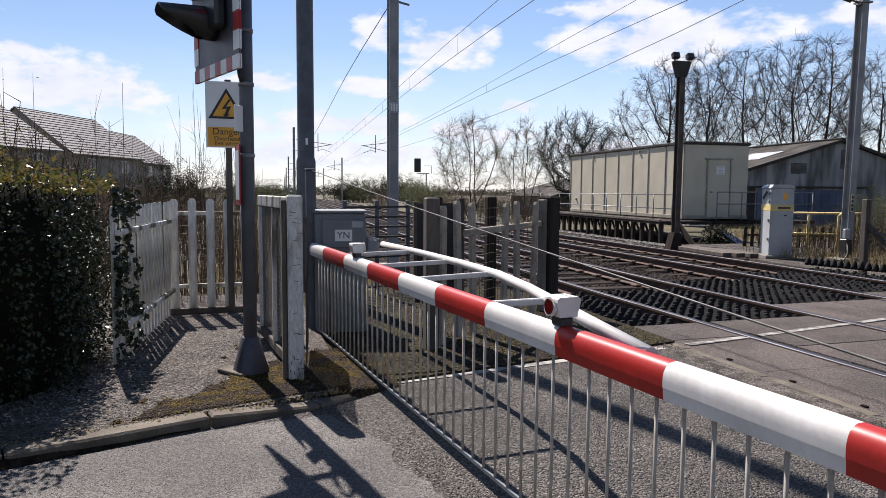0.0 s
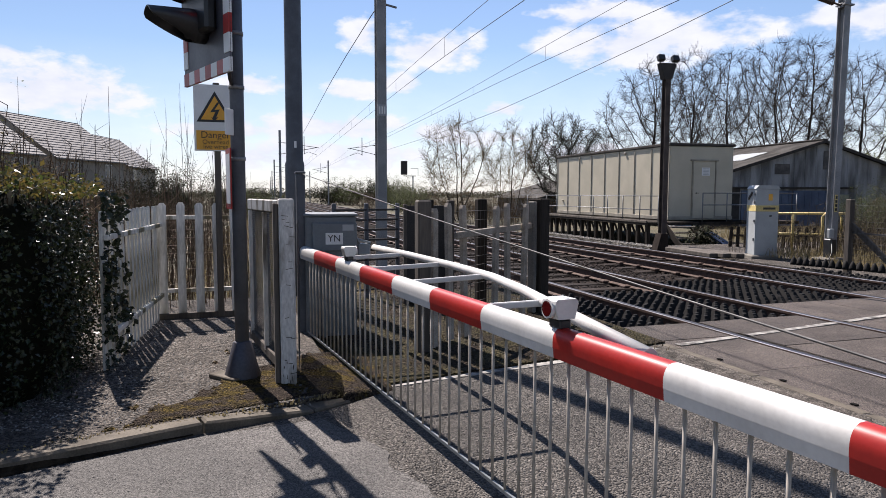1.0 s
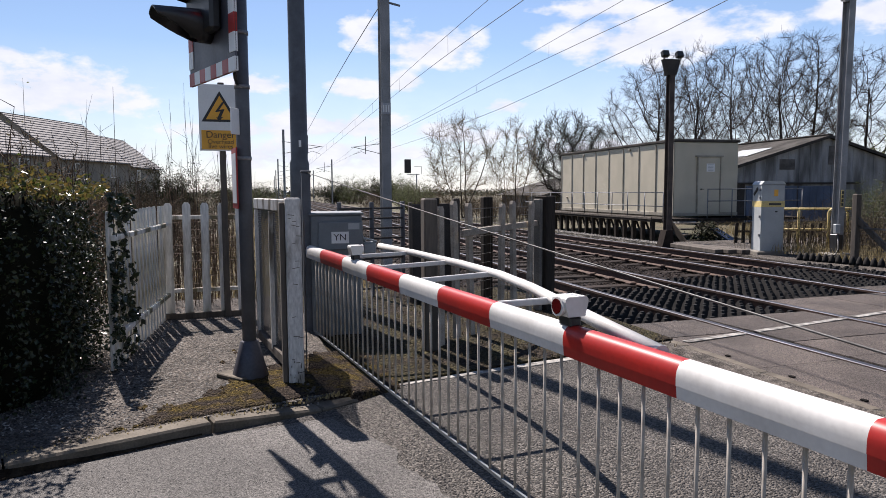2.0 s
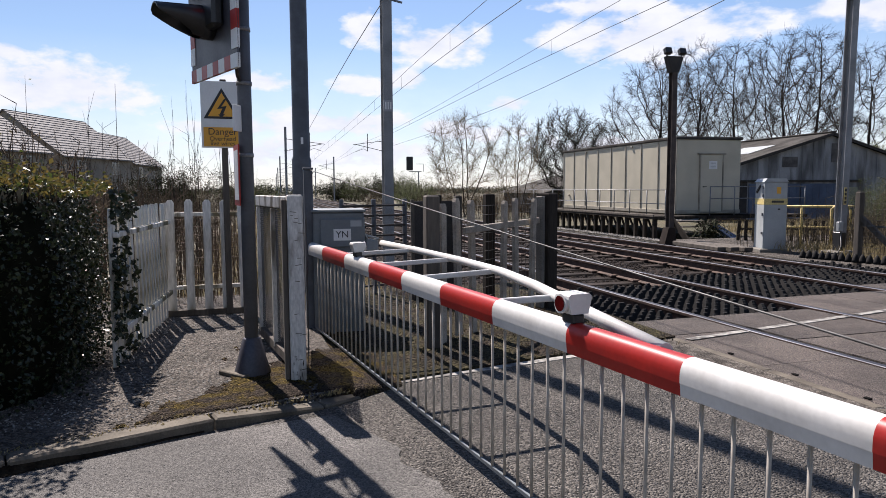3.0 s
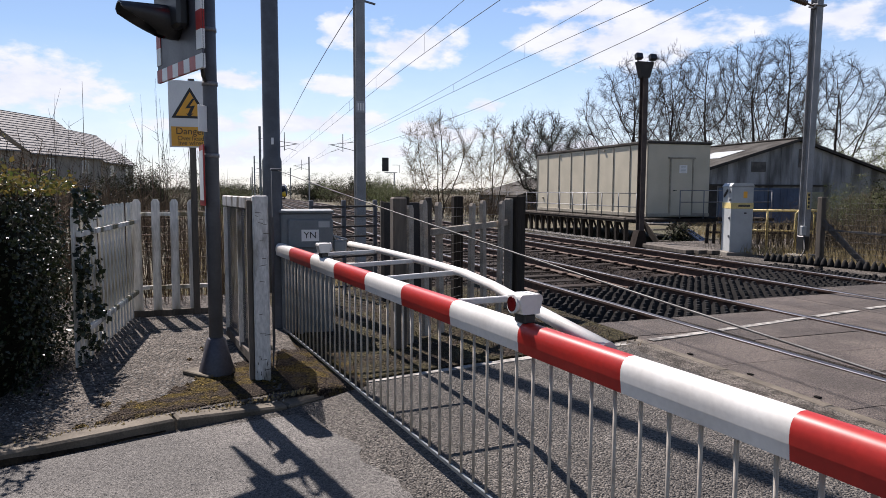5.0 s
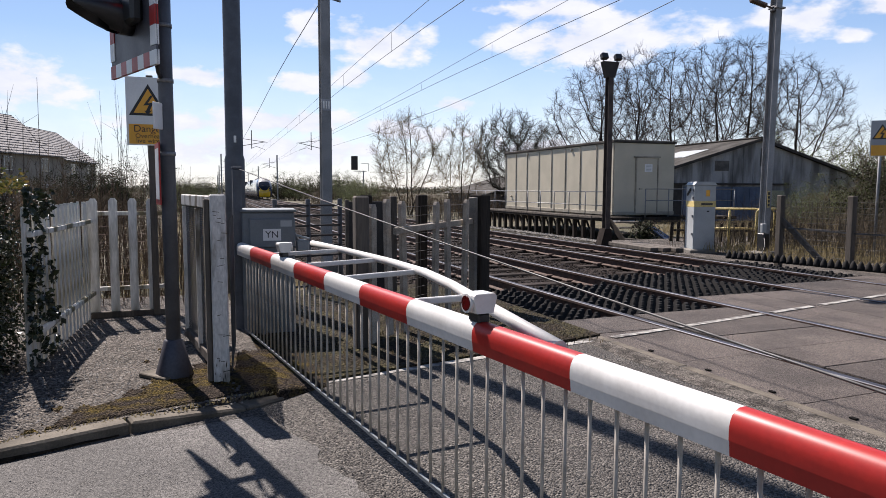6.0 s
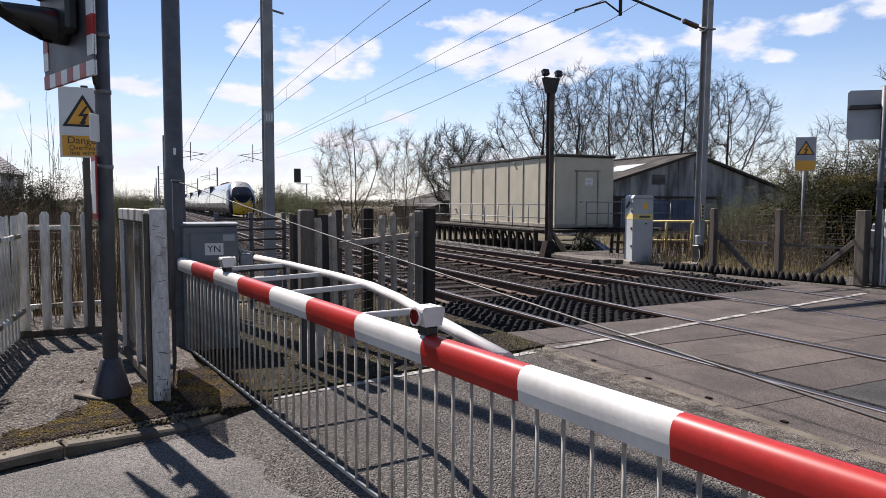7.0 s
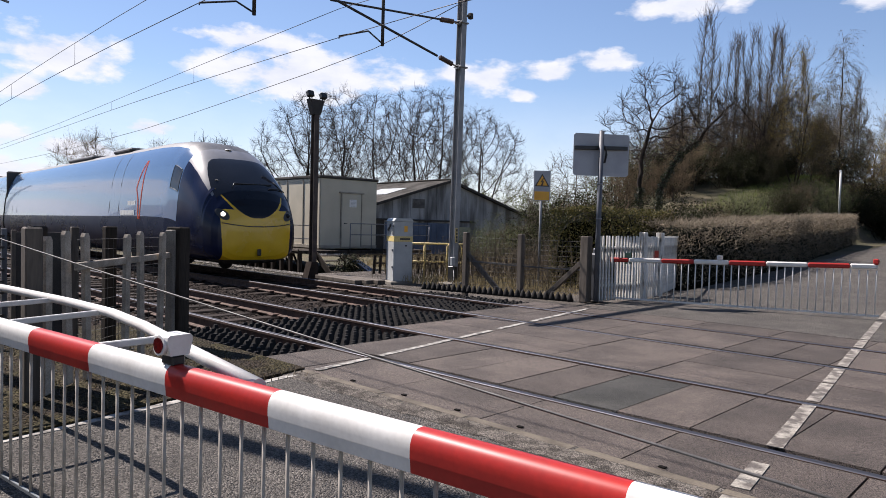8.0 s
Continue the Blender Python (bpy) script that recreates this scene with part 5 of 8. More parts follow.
# ---- flood light mast ----
fl = thing("floodlight_post", "rusty dark steel post with twin floodlights", "light post", at=(6.75, 16.6, -0.25))
m = M()
h_section(m, (0, 0, 0), (0, 0, 4.75), 0.15, 0.16)
part("column", m, mat("rusty_dark_steel", (0.085, 0.065, 0.055), (0.055, 0.042, 0.038), 4, 0.8, metal=0.2), fl)
m = M()
m.prism([(-0.11, 0), (0.11, 0), (0.24, 0.42), (-0.24, 0.42)], -0.1, 0.1, Matrix.Translation((0, 0, 4.6)) @ Matrix.Rotation(radians(90), 4, "X"))
part("head_plate", m, UNDER, fl)
for sx in (-0.22, 0.22):
    m = M()
    m.box((sx, -0.05, 5.15), (0.20, 0.14, 0.17), 0.02, Matrix.Rotation(radians(-20), 4, "X"))
    m.beam((sx, 0, 5.0), (sx, -0.03, 5.1), 0.03, 0.03)
    part("floodlight", m, BLACK, fl)
m = M()
m.prism([(-0.26, 0), (0.12, 0), (0.09, 0.5), (-0.12, 0.5)], -0.13, 0.13, Matrix.Rotation(radians(90), 4, "X"))
part("concrete_foot", m, SLEEPER, fl, "tapered concrete foot")

# ---- equipment cabinet ----
cb = thing("equipment_cabinet", "tall light grey lineside cabinet with a yellow band", "cabinet", at=pose(7.44, 13.76, -0.10, 0, 0, -22) @ Matrix.Diagonal((1.04, 1.04, 1.07, 1)))
m = M()
m.box((0, 0, 0.72), (0.49, 0.54, 1.44), 0.012)
part("cabinet_body", m, CABGREY, cb)
m = M()
m.prism([(-0.262, 0), (0.262, 0), (0.20, 0.075), (-0.20, 0.075)], -0.285, 0.285, Matrix.Translation((0, 0, 1.44)) @ Matrix.Rotation(radians(90), 4, "X"))
part("cabinet_lid", m, CABGREY, cb)
m = M()
m.box((0, 0, 1.02), (0.498, 0.548, 0.13), 0.003)
part("yellow_band", m, YELLOWPALE, cb, "faded yellow band")
m = M()
m.box((0.04, -0.277, 1.02), (0.26, 0.006, 0.045), 0)
part("band_bars", m, BARNROOF, cb)
m = M()
m.box((0.06, -0.273, 1.26), (0.085, 0.006, 0.14), 0)
part("warning_label", m, SIGNYELLOW, cb)
m = M()
m.box((0, 0, -0.05), (0.66, 0.74, 0.12), 0.02)
part("plinth", m, CONCRETE, cb)
for z in (0.35, 0.75, 1.15, 1.33):
    m = M()
    m.box((-0.255, -0.2, z), (0.03, 0.05, 0.06), 0.005)
    part("hinge", m, GALV, cb)
m = M()
m.beam((-0.257, -0.05, 1.36), (-0.257, 0.16, 1.22), 0.02, 0.05)
part("label_strip", m, BARNROOF, cb)
m = M()
m.box((0.07, -0.28, 0.86), (0.05, 0.02, 0.03), 0.004)
part("lock", m, BLACK, cb)

# yellow guard rail behind the cabinet
gr = thing("guard_rail", "yellow tubular guard rail with a return bend", "guard rail", at=(8.3, 13.9, -0.2))
m = M()
m.tube([(0.0, 0.6, 1.05), (1.0, -0.15, 1.05), (1.25, -0.33, 1.05), (1.30, -0.37, 0.95), (1.30, -0.37, 0)], 0.028, 8)
m.tube([(0.0, 0.6, 0.55), (1.28, -0.36, 0.55)], 0.025, 8)
part("top_tube", m, YELLOWPALE, gr)
for t in (0.35, 0.85):
    m = M()
    m.cyl((1.3 * t, 0.6 - 0.97 * t, 0), (1.3 * t, 0.6 - 0.97 * t, 1.05), 0.03, n=8)
    part("upright", m, YELLOWPALE, gr)
gr2 = thing("guard_rail", "yellow tubular guard rail with a return bend", "guard rail", at=(8.82, 13.35, -0.2))
m = M()
m.tube([(0.0, 0.0, 0), (0.0, 0.0, 1.0), (0.05, -0.03, 1.07), (0.45, -0.2, 1.07)], 0.028, 8)
m.tube([(0.0, 0.0, 0.55), (0.45, -0.2, 0.55)], 0.025, 8)
part("top_tube", m, YELLOWPALE, gr2)

# ---- cabin on its staging ----
CB = Matrix.Translation((10.16, 21.0, 0.0)) @ Matrix.Rotation(radians(-3.0), 4, "Z")
cabin = thing("site_cabin", "cream panelled portable cabin raised on staging", "cabin", at=CB)
W_, L_, Z0, Z1 = 2.55, 9.3, 0.40, 2.98
m = M()
m.box((W_ / 2, L_ / 2, (Z0 + Z1) / 2), (W_, L_, Z1 - Z0), 0.02)
part("cabin_body", m, CREAM, cabin)
m = M()
m.box((W_ / 2, L_ / 2, Z1 + 0.05), (W_ + 0.10, L_ + 0.10, 0.10), 0.02)
part("cabin_roof", m, BARNROOF, cabin, "grey-brown flat roof edge")
for i in range(9):
    m = M()
    y = L_ * i / 8
    m.box((-0.012, min(max(y, 0.03), L_ - 0.03), (Z0 + Z1) / 2), (0.03, 0.045, Z1 - Z0 - 0.05), 0.004)
    part("panel_strip", m, CREAMDIM, cabin)
m = M()
m.box((-0.015, L_ / 2, Z0 + 0.08), (0.035, L_, 0.12), 0.004)
m.box((W_ / 2, -0.015, Z0 + 0.08), (W_, 0.035, 0.12), 0.004)
part("sill_strip", m, CREAMDIM, cabin)
m = M()
m.box((1.35, -0.02, 1.47), (0.86, 0.05, 1.98), 0.008)
dr2 = part("cabin_door", m, CREAM, cabin)
m = M()
for x in (0.89, 1.81):
    m.box((x, -0.025, 1.47), (0.04, 0.06, 2.02), 0.004)
m.box((1.35, -0.03, 2.49), (1.10, 0.10, 0.06), 0.008)
part("door_trim", m, CREAMDIM, dr2)
m = M()
m.box((1.40, -0.048, 2.10), (0.32, 0.006, 0.28), 0)
part("door_notice", m, SIGNWHITE, dr2)
for k in range(5):
    m = M()
    m.box((1.40, -0.052, 2.20 - 0.05 * k), (0.22, 0.003, 0.014), 0)
    part("notice_bar", m, CABGREY, dr2)
m = M()
m.cyl((1.02, -0.05, 1.35), (1.02, -0.10, 1.35), 0.02, n=8)
m.beam((1.02, -0.10, 1.35), (1.12, -0.10, 1.35), 0.02, 0.02)
part("door_handle", m, BLACK, dr2)
for y, z in ((6.9, 2.88), (3.0, 2.88), (8.6, 1.0)):
    m = M()
    m.box((-0.03, y, z), (0.05, 0.12, 0.07), 0.008)
    part("wall_fitting", m, CREAMDIM, cabin)

stg = thing("staging", "dark timber staging with a tubular handrail", "platform", at=CB)
for i in range(16):
    m = M()
    m.box((-1.27 + 0.29 * i, 4.6, 0.33), (0.28, 11.0, 0.10), 0.01)
    part("deck_board", m, DARKWOOD, stg)
m = M()
m.box((-1.40, 4.6, 0.40), (0.05, 11.0, 0.08), 0.01)
part("edge_board", m, GREYWOOD, stg)
for i in range(19):
    m = M()
    y = -0.8 + 0.6 * i
    m.beam((-1.3, y, -0.5), (-1.3, y, 0.3), 0.12, 0.12)
    m.beam((-1.22, y, -0.45), (-1.22, y + 0.55, 0.26), 0.05, 0.06)
    part("trestle", m, DARKWOOD, stg)
hr = M()
for z in (0.80, 1.25):
    hr.tube([(-1.3, -1.4, z), (-1.3, 10.6, z)], 0.016, 6)
part("handrail", hr, GALV, stg)
for i in range(11):
    m = M()
    m.cyl((-1.3, -1.4 + 1.12 * i, 0.35), (-1.3, -1.4 + 1.12 * i, 1.25), 0.02, n=6)
    part("handrail_post", m, GALV, stg)
hr = M()
for z in (0.95, 1.35):
    hr.tube([(0.7, -0.9, z), (4.5, -0.9, z)], 0.018, 6)
part("handrail", hr, GALV, stg)
for i in range(5):
    m = M()
    m.cyl((0.7 + 0.95 * i, -0.9, 0.3), (0.7 + 0.95 * i, -0.9, 1.35), 0.02, n=6)
    part("handrail_post", m, GALV, stg)
m = M()
m.box((2.6, -0.45, 0.33), (4.0, 1.0, 0.1), 0.01)
part("landing", m, DARKWOOD, stg)
for i in range(5):
    m = M()
    m.box((-0.2, -1.1 - 0.22 * i, 0.22 - 0.17 * i), (0.95, 0.26, 0.04), 0.005)
    part("step", m, GREYWOOD, stg)
for x in (-0.7, 0.3):
    m = M()
    m.beam((x, -0.9, 0.25), (x, -2.1, -0.62), 0.05, 0.2)
    part("stringer", m, DARKWOOD, stg)

# slope of blue sheeting and timber heap by the steps
hp = thing("sheet_heap", "dark blue sheeting and brush heaped beside the steps", "heap", at=(10.14, 19.2, -0.4))
m = M()
m.add([(0.05, 0, 0.55), (0.42, 0.1, 0.52), (0.95, -0.55, 0), (0.48, -0.7, 0), (0.05, 0.1, 0.46), (0.42, 0.2, 0.43), (0.95, -0.45, -0.05), (0.48, -0.6, -0.05)], [(0, 3, 2, 1), (0, 1, 5, 4), (1, 2, 6, 5), (2, 3, 7, 6), (3, 0, 4, 7)])
part("blue_sheet", m, mat("blue_sheet", (0.05, 0.07, 0.12), (0.035, 0.05, 0.09), 4, 0.6), hp)
rg = random.Random(8)
m = M()
for _ in range(110):
    p = Vector((rg.uniform(-0.45, 0.35), rg.uniform(-0.3, 0.2), rg.uniform(0.25, 0.65)))
    m.cyl(p, p + Vector((rg.uniform(-.25, .25), rg.uniform(-.25, .1), rg.uniform(-.15, .2))), 0.012, 0.004, 4)
part("brush_sticks", m, TWIG, hp)
m = M()
for _ in range(800):
    c = Vector((rg.gauss(-0.15, 0.22), rg.gauss(-0.15, 0.22), 0.0))
    c.z = rg.uniform(0.05, 0.78) * max(0.1, 1 - 1.1 * abs(c.x + 0.15))
    a = Vector((rg.gauss(0, 1), rg.gauss(0, 1), rg.gauss(0, 1))).normalized() * 0.04
    b = a.orthogonal() * 0.7
    m.add([c - a, c + b, c + a, c - b], [(0, 1, 2, 3)])
part("brush_leaves", m, UNDERGROWTH, hp, "dark leaves of the brush heap")

scatter_stones("pale_gravel", 7000, lambda r_: (lambda y: (6.55 + bend(y) + r_.random() * (8.9 - 6.55 - bend(y)), y))(17.4 + 9.5 * r_.random()), 0.042, PEBBLE, "pale loose stones between the track and the staging", 9, lambda x, y: land(x, y) + 0.02)

# flat timber cover boards by the track
bb = thing("cover_boards", "low grey timber boards beside the far rail", "boards", at=(6.42, 15.0, -0.17))
for i in range(3):
    m = M()
    m.box((0.25 * i, -0.15 * i, 0.06), (0.22, 2.0, 0.10), 0.012, Matrix.Rotation(radians(-6), 4, "Z"))
    part("board", m, GREYWOOD, bb)

# ---- barn ----
barn = thing("barn", "old grey sheeted barn with a wide low gable and dark roof", "barn", at=Matrix.Translation((26.3, 30.0, -0.4)) @ Matrix.Rotation(radians(-6.5), 4, "Z"))
GW, GL, GE, GA = 8.6, 20, 1.95, 4.48
rise_ = (GA - GE) / GW
for y_, nm in ((0, "gable_wall"), (GL, "back_wall")):
    m = M()
    m.prism([(-GW, 0), (GW, 0), (GW, GE), (0, GA), (-GW, GE)], -0.12, 0.12, Matrix.Translation((0, y_, 0)) @ Matrix.Rotation(radians(90), 4, "X"))
    part(nm, m, BARNWALL, barn)
for sx in (-1, 1):
    m = M()
    m.box((sx * (GW - 0.1), GL / 2, GE / 2), (0.2, GL - 0.3, GE))
    part("side_wall", m, BARNWALL, barn)
    # corrugated roof slope
    m = M()
    nr_ = 150
    for k in range(nr_ + 1):
        y = -0.35 + (GL + 0.7) * k / nr_
        dz = 0.025 * (k % 2)
        m.v += [(0, y, GA + 0.12 + dz), (sx * (GW + 0.45), y, GA + 0.12 - rise_ * (GW + 0.45) + dz)]
    for k in range(nr_):
        q = (2 * k, 2 * k + 2, 2 * k + 3, 2 * k + 1)
        m.f.append(q if sx < 0 else tuple(reversed(q)))
        m.s.append(False)
    part("roof_slope", m, BARNROOF, barn)
    m = M()
    m.beam((0, -0.37, GA + 0.06), (sx * (GW + 0.45), -0.37, GA + 0.06 - rise_ * (GW + 0.45)), 0.05, 0.16)
    part("barge_board", m, UNDER, barn)
m = M()
m.beam((0, -0.36, GA + 0.17), (0, GL + 0.36, GA + 0.17), 0.34, 0.07, 0.02)
part("ridge_cap", m, BARNROOF, barn)
m = M()
xa, xb = -3.6, -2.0
za, zb = (GA + 0.165 - rise_ * abs(x) for x in (xa, xb))
m.add([(xa, 1.6, za), (xb, 1.6, zb), (xb, 4.4, zb), (xa, 4.4, za)], [(0, 1, 2, 3)])
m.add([(xa, 1.6, za - .03), (xb, 1.6, zb - .03), (xb, 4.4, zb - .03), (xa, 4.4, za - .03)], [(3, 2, 1, 0)])
part("roof_light", m, CABGREY, barn, "pale roof light")
# dark sheet on the solid wall, painted as the shade inside an opening
m = M()
m.box((-6.1, -0.14, 1.0), (2.4, 0.06, 2.0))
part("opening_shade", m, UNDER, barn)
for x, w, ma in ((-3.3, 3.0, BARNBLUE), (-0.55, 2.3, BARNBLUE)):
    m = M()
    m.box((x, -0.16, 0.95), (w, 0.06, 1.9), 0.01)
    dr3 = part("sliding_door", m, ma, barn, "blue-grey sliding door")
    m = M()
    for k in range(int(w / 0.42)):
        m.box((x - w / 2 + 0.3 + 0.42 * k, -0.20, 0.95), (0.04, 0.02, 1.8))
    part("door_rib", m, ma, dr3)
m = M()
m.box((1.2, -0.15, 1.25), (1.2, 0.05, 0.9), 0.01)
part("pale_sheet", m, mat("faded_green_sheet", (0.34, 0.34, 0.22), (0.26, 0.27, 0.20), 2, 0.7), barn, "faded pale green sheet")
m = M()
m.box((-2.7, -0.20, 2.05), (9.4, 0.10, 0.10), 0.01)
part("door_track", m, UNDER, barn)
for x, z, w, h in ((-2.4, 3.05, 0.9, 0.55), (0.35, 3.55, 0.5, 1.0)):
    m = M()
    m.box((x, -0.145, z), (w, 0.03, h), 0.004)
    part("patch_sheet", m, mat("stained_sheet", (0.13, 0.12, 0.115), (0.07, 0.066, 0.062), 2.5, 0.85), barn, "dark stained patch sheet")
for i in range(25):
    m = M()
    x = -GW + 0.35 + i * 0.66
    top = GA - rise_ * abs(x)
    z0 = 2.12 if -7.4 < x < 2.0 else 0.0
    if top - 0.1 > z0:
        m.box((x, -0.125, (top + z0) / 2 - 0.03), (0.05, 0.035, top - z0 - 0.1))
        part("cover_strip", m, BARNWALL, barn)
shed = thing("low_shed", "low dark-roofed shed behind the cabin", "shed", at=Matrix.Translation((17.0, 45, -0.4)))
m = M()
m.box((4, 4, 0.75), (8, 8, 1.5))
part("shed_wall", m, BARNWALL, shed)
m = M()
m.prism([(-0.5, 1.4), (8.5, 1.4), (6.5, 2.75), (4.5, 2.75)], -8.4, 0.4, Matrix.Rotation(radians(90), 4, "X"))
part("shed_roof", m, BARNROOF, shed)

# ---- far side of the road ----
mf = thing("wire_fence", "timber posts with braces and square wire mesh", "fence", at=(0, 0, 0))
FP = [(6.40, 10.5), (6.55, 9.14), (6.72, 7.72)]
for (x, y) in FP[:2]:
    m = M()
    m.box((x, y, 0.48), (0.115, 0.115, 1.50), 0.012)
    part("fence_post", m, GREYWOOD, mf)
m = M()
m.box((FP[2][0], FP[2][1], 0.60), (0.17, 0.17, 1.25), 0.012)
part("fence_post", m, GREYWOOD, mf)
for (x, y), (dx, dy) in ((FP[0], (0.28, -0.85)), (FP[2], (-0.05, 1.0))):
    m = M()
    m.beam((x, y, 0.80), (x + dx, y + dy, -0.1), 0.09, 0.09, 0.008)
    part("brace", m, GREYWOOD, mf)
for a, b in zip(FP, FP[1:]):
    tagged(part("wire_mesh", net(a, b, 0.02, 1.12, 0.10, 0.003, False), WIRE, mf), kind="stuff")
m = M()
m.beam((6.40, 10.5, 0.62), (6.55, 9.14, 0.58), 0.02, 0.03)
m.beam((6.55, 9.14, 0.58), (6.72, 7.72, 0.58), 0.02, 0.03)
part("fence_rail", m, WIRE, mf)

fs = thing("danger_sign", "overhead wire danger sign, face greyed as if back-lit, on a thin grey post beyond the tracks", "sign", at=(9.48, 10.78, -0.2))
m = M()
m.cyl((0.035, 0.045, 0), (0.035, 0.045, 2.95), 0.032, n=10)
part("sign_post", m, MASTGREY, fs)
# grey in place of white: the plate's back-lit shade is put into its face
danger_plate(fs, pose(0, -0.0, 2.62, 0, 0, -42), 0.42, 0.75, text=False, face=SIGNGREY)
m = M()
m.box((0, 0.03, 0.1), (0.25, 0.25, 0.3), 0.02)
part("footing", m, CONCRETE, fs)

rb = thing("road_signal", "back of a grey crossing signal board on a pole", "crossing signal", at=(6.78, 7.52, 0.0))
m = M()
m.cyl((0, 0, 0), (0.06, 0.02, 3.22), 0.047, n=16)
part("pole", m, POLEGREY, rb)
RBM = Matrix.Translation((0.13, 0.12, 2.78)) @ Matrix.Rotation(radians(-38), 4, "Z")
m = M()
m.prism([(-0.50, -0.36), (-0.46, -0.40), (0.56, -0.40), (0.60, -0.36), (0.60, 0.36), (0.56, 0.40), (-0.46, 0.40), (-0.50, 0.36)], -0.006, 0.006, RBM @ Matrix.Rotation(radians(90), 4, "X"))
bk = part("board_back", m, SIGNGREY, rb, "grey back of the signal board")
m = M()
m.beam(RBM @ Vector((-0.49, -0.03, 0.12)), RBM @ Vector((0.56, -0.03, 0.14)), 0.05, 0.07, 0.006)
part("mount_channel", m, BLACK, bk)
m = M()
m.tube([RBM @ Vector(v) for v in ((0.02, -0.05, 0.17), (0.10, -0.09, 0.15), (0.12, -0.09, 0.0), (0.09, -0.09, -0.14), (0.03, -0.06, -0.16))], 0.022, 8)
part("cable_loop", m, BLACK, bk)
for z in (1.55, 2.2):
    m = M()
    m.cyl((0.03, 0.01, z), (0.031, 0.01, z + 0.03), 0.056, n=16)
    part("clamp_band", m, GALV, rb)

fbar = thing("level_crossing_barrier", "lowered red and white far barrier with a bar skirt", "barrier", at=(7.05, 7.70, 0.0))
FA, FB = Vector((0.14, 0, 0.785)), Vector((1.40, -4.45, 0.875))
FCUTS = (0.0, 0.12, 0.251, 0.375, 0.503, 0.633, 0.772, 0.906, 0.99)
for i, (ta, tb) in enumerate(zip(FCUTS, FCUTS[1:])):
    a, b = FA.lerp(FB, ta), FA.lerp(FB, tb)
    m = M()
    m.beam(a, b, 0.07, 0.085, 0.02)
    part("boom_band", m, (REDPAINT, WHITEPAINT)[i % 2], fbar, ("red boom band", "white boom band")[i % 2])
m = M()
m.beam(FA + Vector((0.02, -0.1, -0.73)), FB + Vector((0, 0, -0.81)), 0.02, 0.03)
part("skirt_rail", m, WHITEPAINT, fbar)
fme = M().cyl((0, 0, 0), (0, 0, 0.75), 0.011, n=6).mesh("skirt_bar", WHITEPAINT)
for i in range(38):
    p = FA.lerp(FB, (i + 0.5) / 38)
    part("skirt_bar", fme, WHITEPAINT, fbar, at=(p.x, p.y, 0.06))
for t in (0.47, 0.985):
    p = FA.lerp(FB, t)
    m = M()
    m.box((p.x, p.y, p.z + 0.085), (0.09, 0.08, 0.08), 0.012)
    m.box((p.x, p.y, p.z + 0.045), (0.06, 0.06, 0.04), 0.005)
    part("lamp_box", m, (WHITEPAINT, REDPAINT)[t > 0.5], fbar)
m = M()
m.box((0.0, 0.05, 0.45), (0.30, 0.40, 0.9), 0.02)
m.box((0.0, -0.05, 0.93), (0.10, 0.22, 0.14), 0.02)
part("machine_body", m, POLEGREY, fbar)

wf = picket_fence((6.86, 7.50), (8.02, 7.26), 0.082, 1.24, 0.031, OLDWHITE, "white picket fence beyond the tracks", zb=0.0, rails=((1.02, 0.05), (0.3, 0.05)), group="far picket fences")
picket_fence((8.16, 7.27), (8.92, 7.36), 0.095, 1.24, 0.031, OLDWHITE, "white picket gate beyond the tracks", zb=0.0, rails=((1.02, 0.05), (0.3, 0.05)), group="far picket fences")
wf3 = picket_fence((9.06, 7.38), (11.3, 8.05), 0.11, 1.24, 0.031, OLDWHITE, "white picket fence running back along the lane", zb=0.0, rails=((1.02, 0.05), (0.3, 0.05)), group="far picket fences")
for p_, a_ in ((wf, (1.22, -0.24)), (wf3, (-0.06, -0.02))):
    m = M()
    m.box((a_[0], a_[1], 0.66), (0.13, 0.13, 1.34), 0.01)
    part("fence_post", m, OLDWHITE, p_)
gn = thing("small_notice", "small green notice on the white fence", "notice", at=(7.55, 7.30, 0.82))
m = M()
m.box((0, 0, 0), (0.17, 0.012, 0.22), 0.003, Matrix.Rotation(radians(-12), 4, "Z"))
part("notice_plate", m, mat("notice_green", (0.05, 0.12, 0.07), (0.04, 0.10, 0.06), 4, 0.5), gn)
sg_ = thing("small_notice", "small red notice on the white fence", "notice", at=(8.72, 7.29, 0.83))
m = M()
m.box((0, 0, 0), (0.17, 0.012, 0.26), 0.003)
part("notice_plate", m, REDPAINT, sg_)
m = M()
m.box((0, -0.008, -0.05), (0.12, 0.006, 0.06), 0)
part("notice_panel", m, SIGNWHITE, sg_)

lp_ = thing("street_lamp", "thin grey street lamp in the garden", "street lamp", at=(38.2, 11.2, land(38.2, 11.2)))
m = M()
lz = 4.95 - land(38.2, 11.2)
m.cyl((0, 0, 0), (0, 0, lz), 0.06, n=8)
m.beam((0, 0, lz), (0.3, 0.1, lz + 0.05), 0.1, 0.08)
part("lamp_post", m, CABGREY, lp_)

# ---- houses far along the line ----


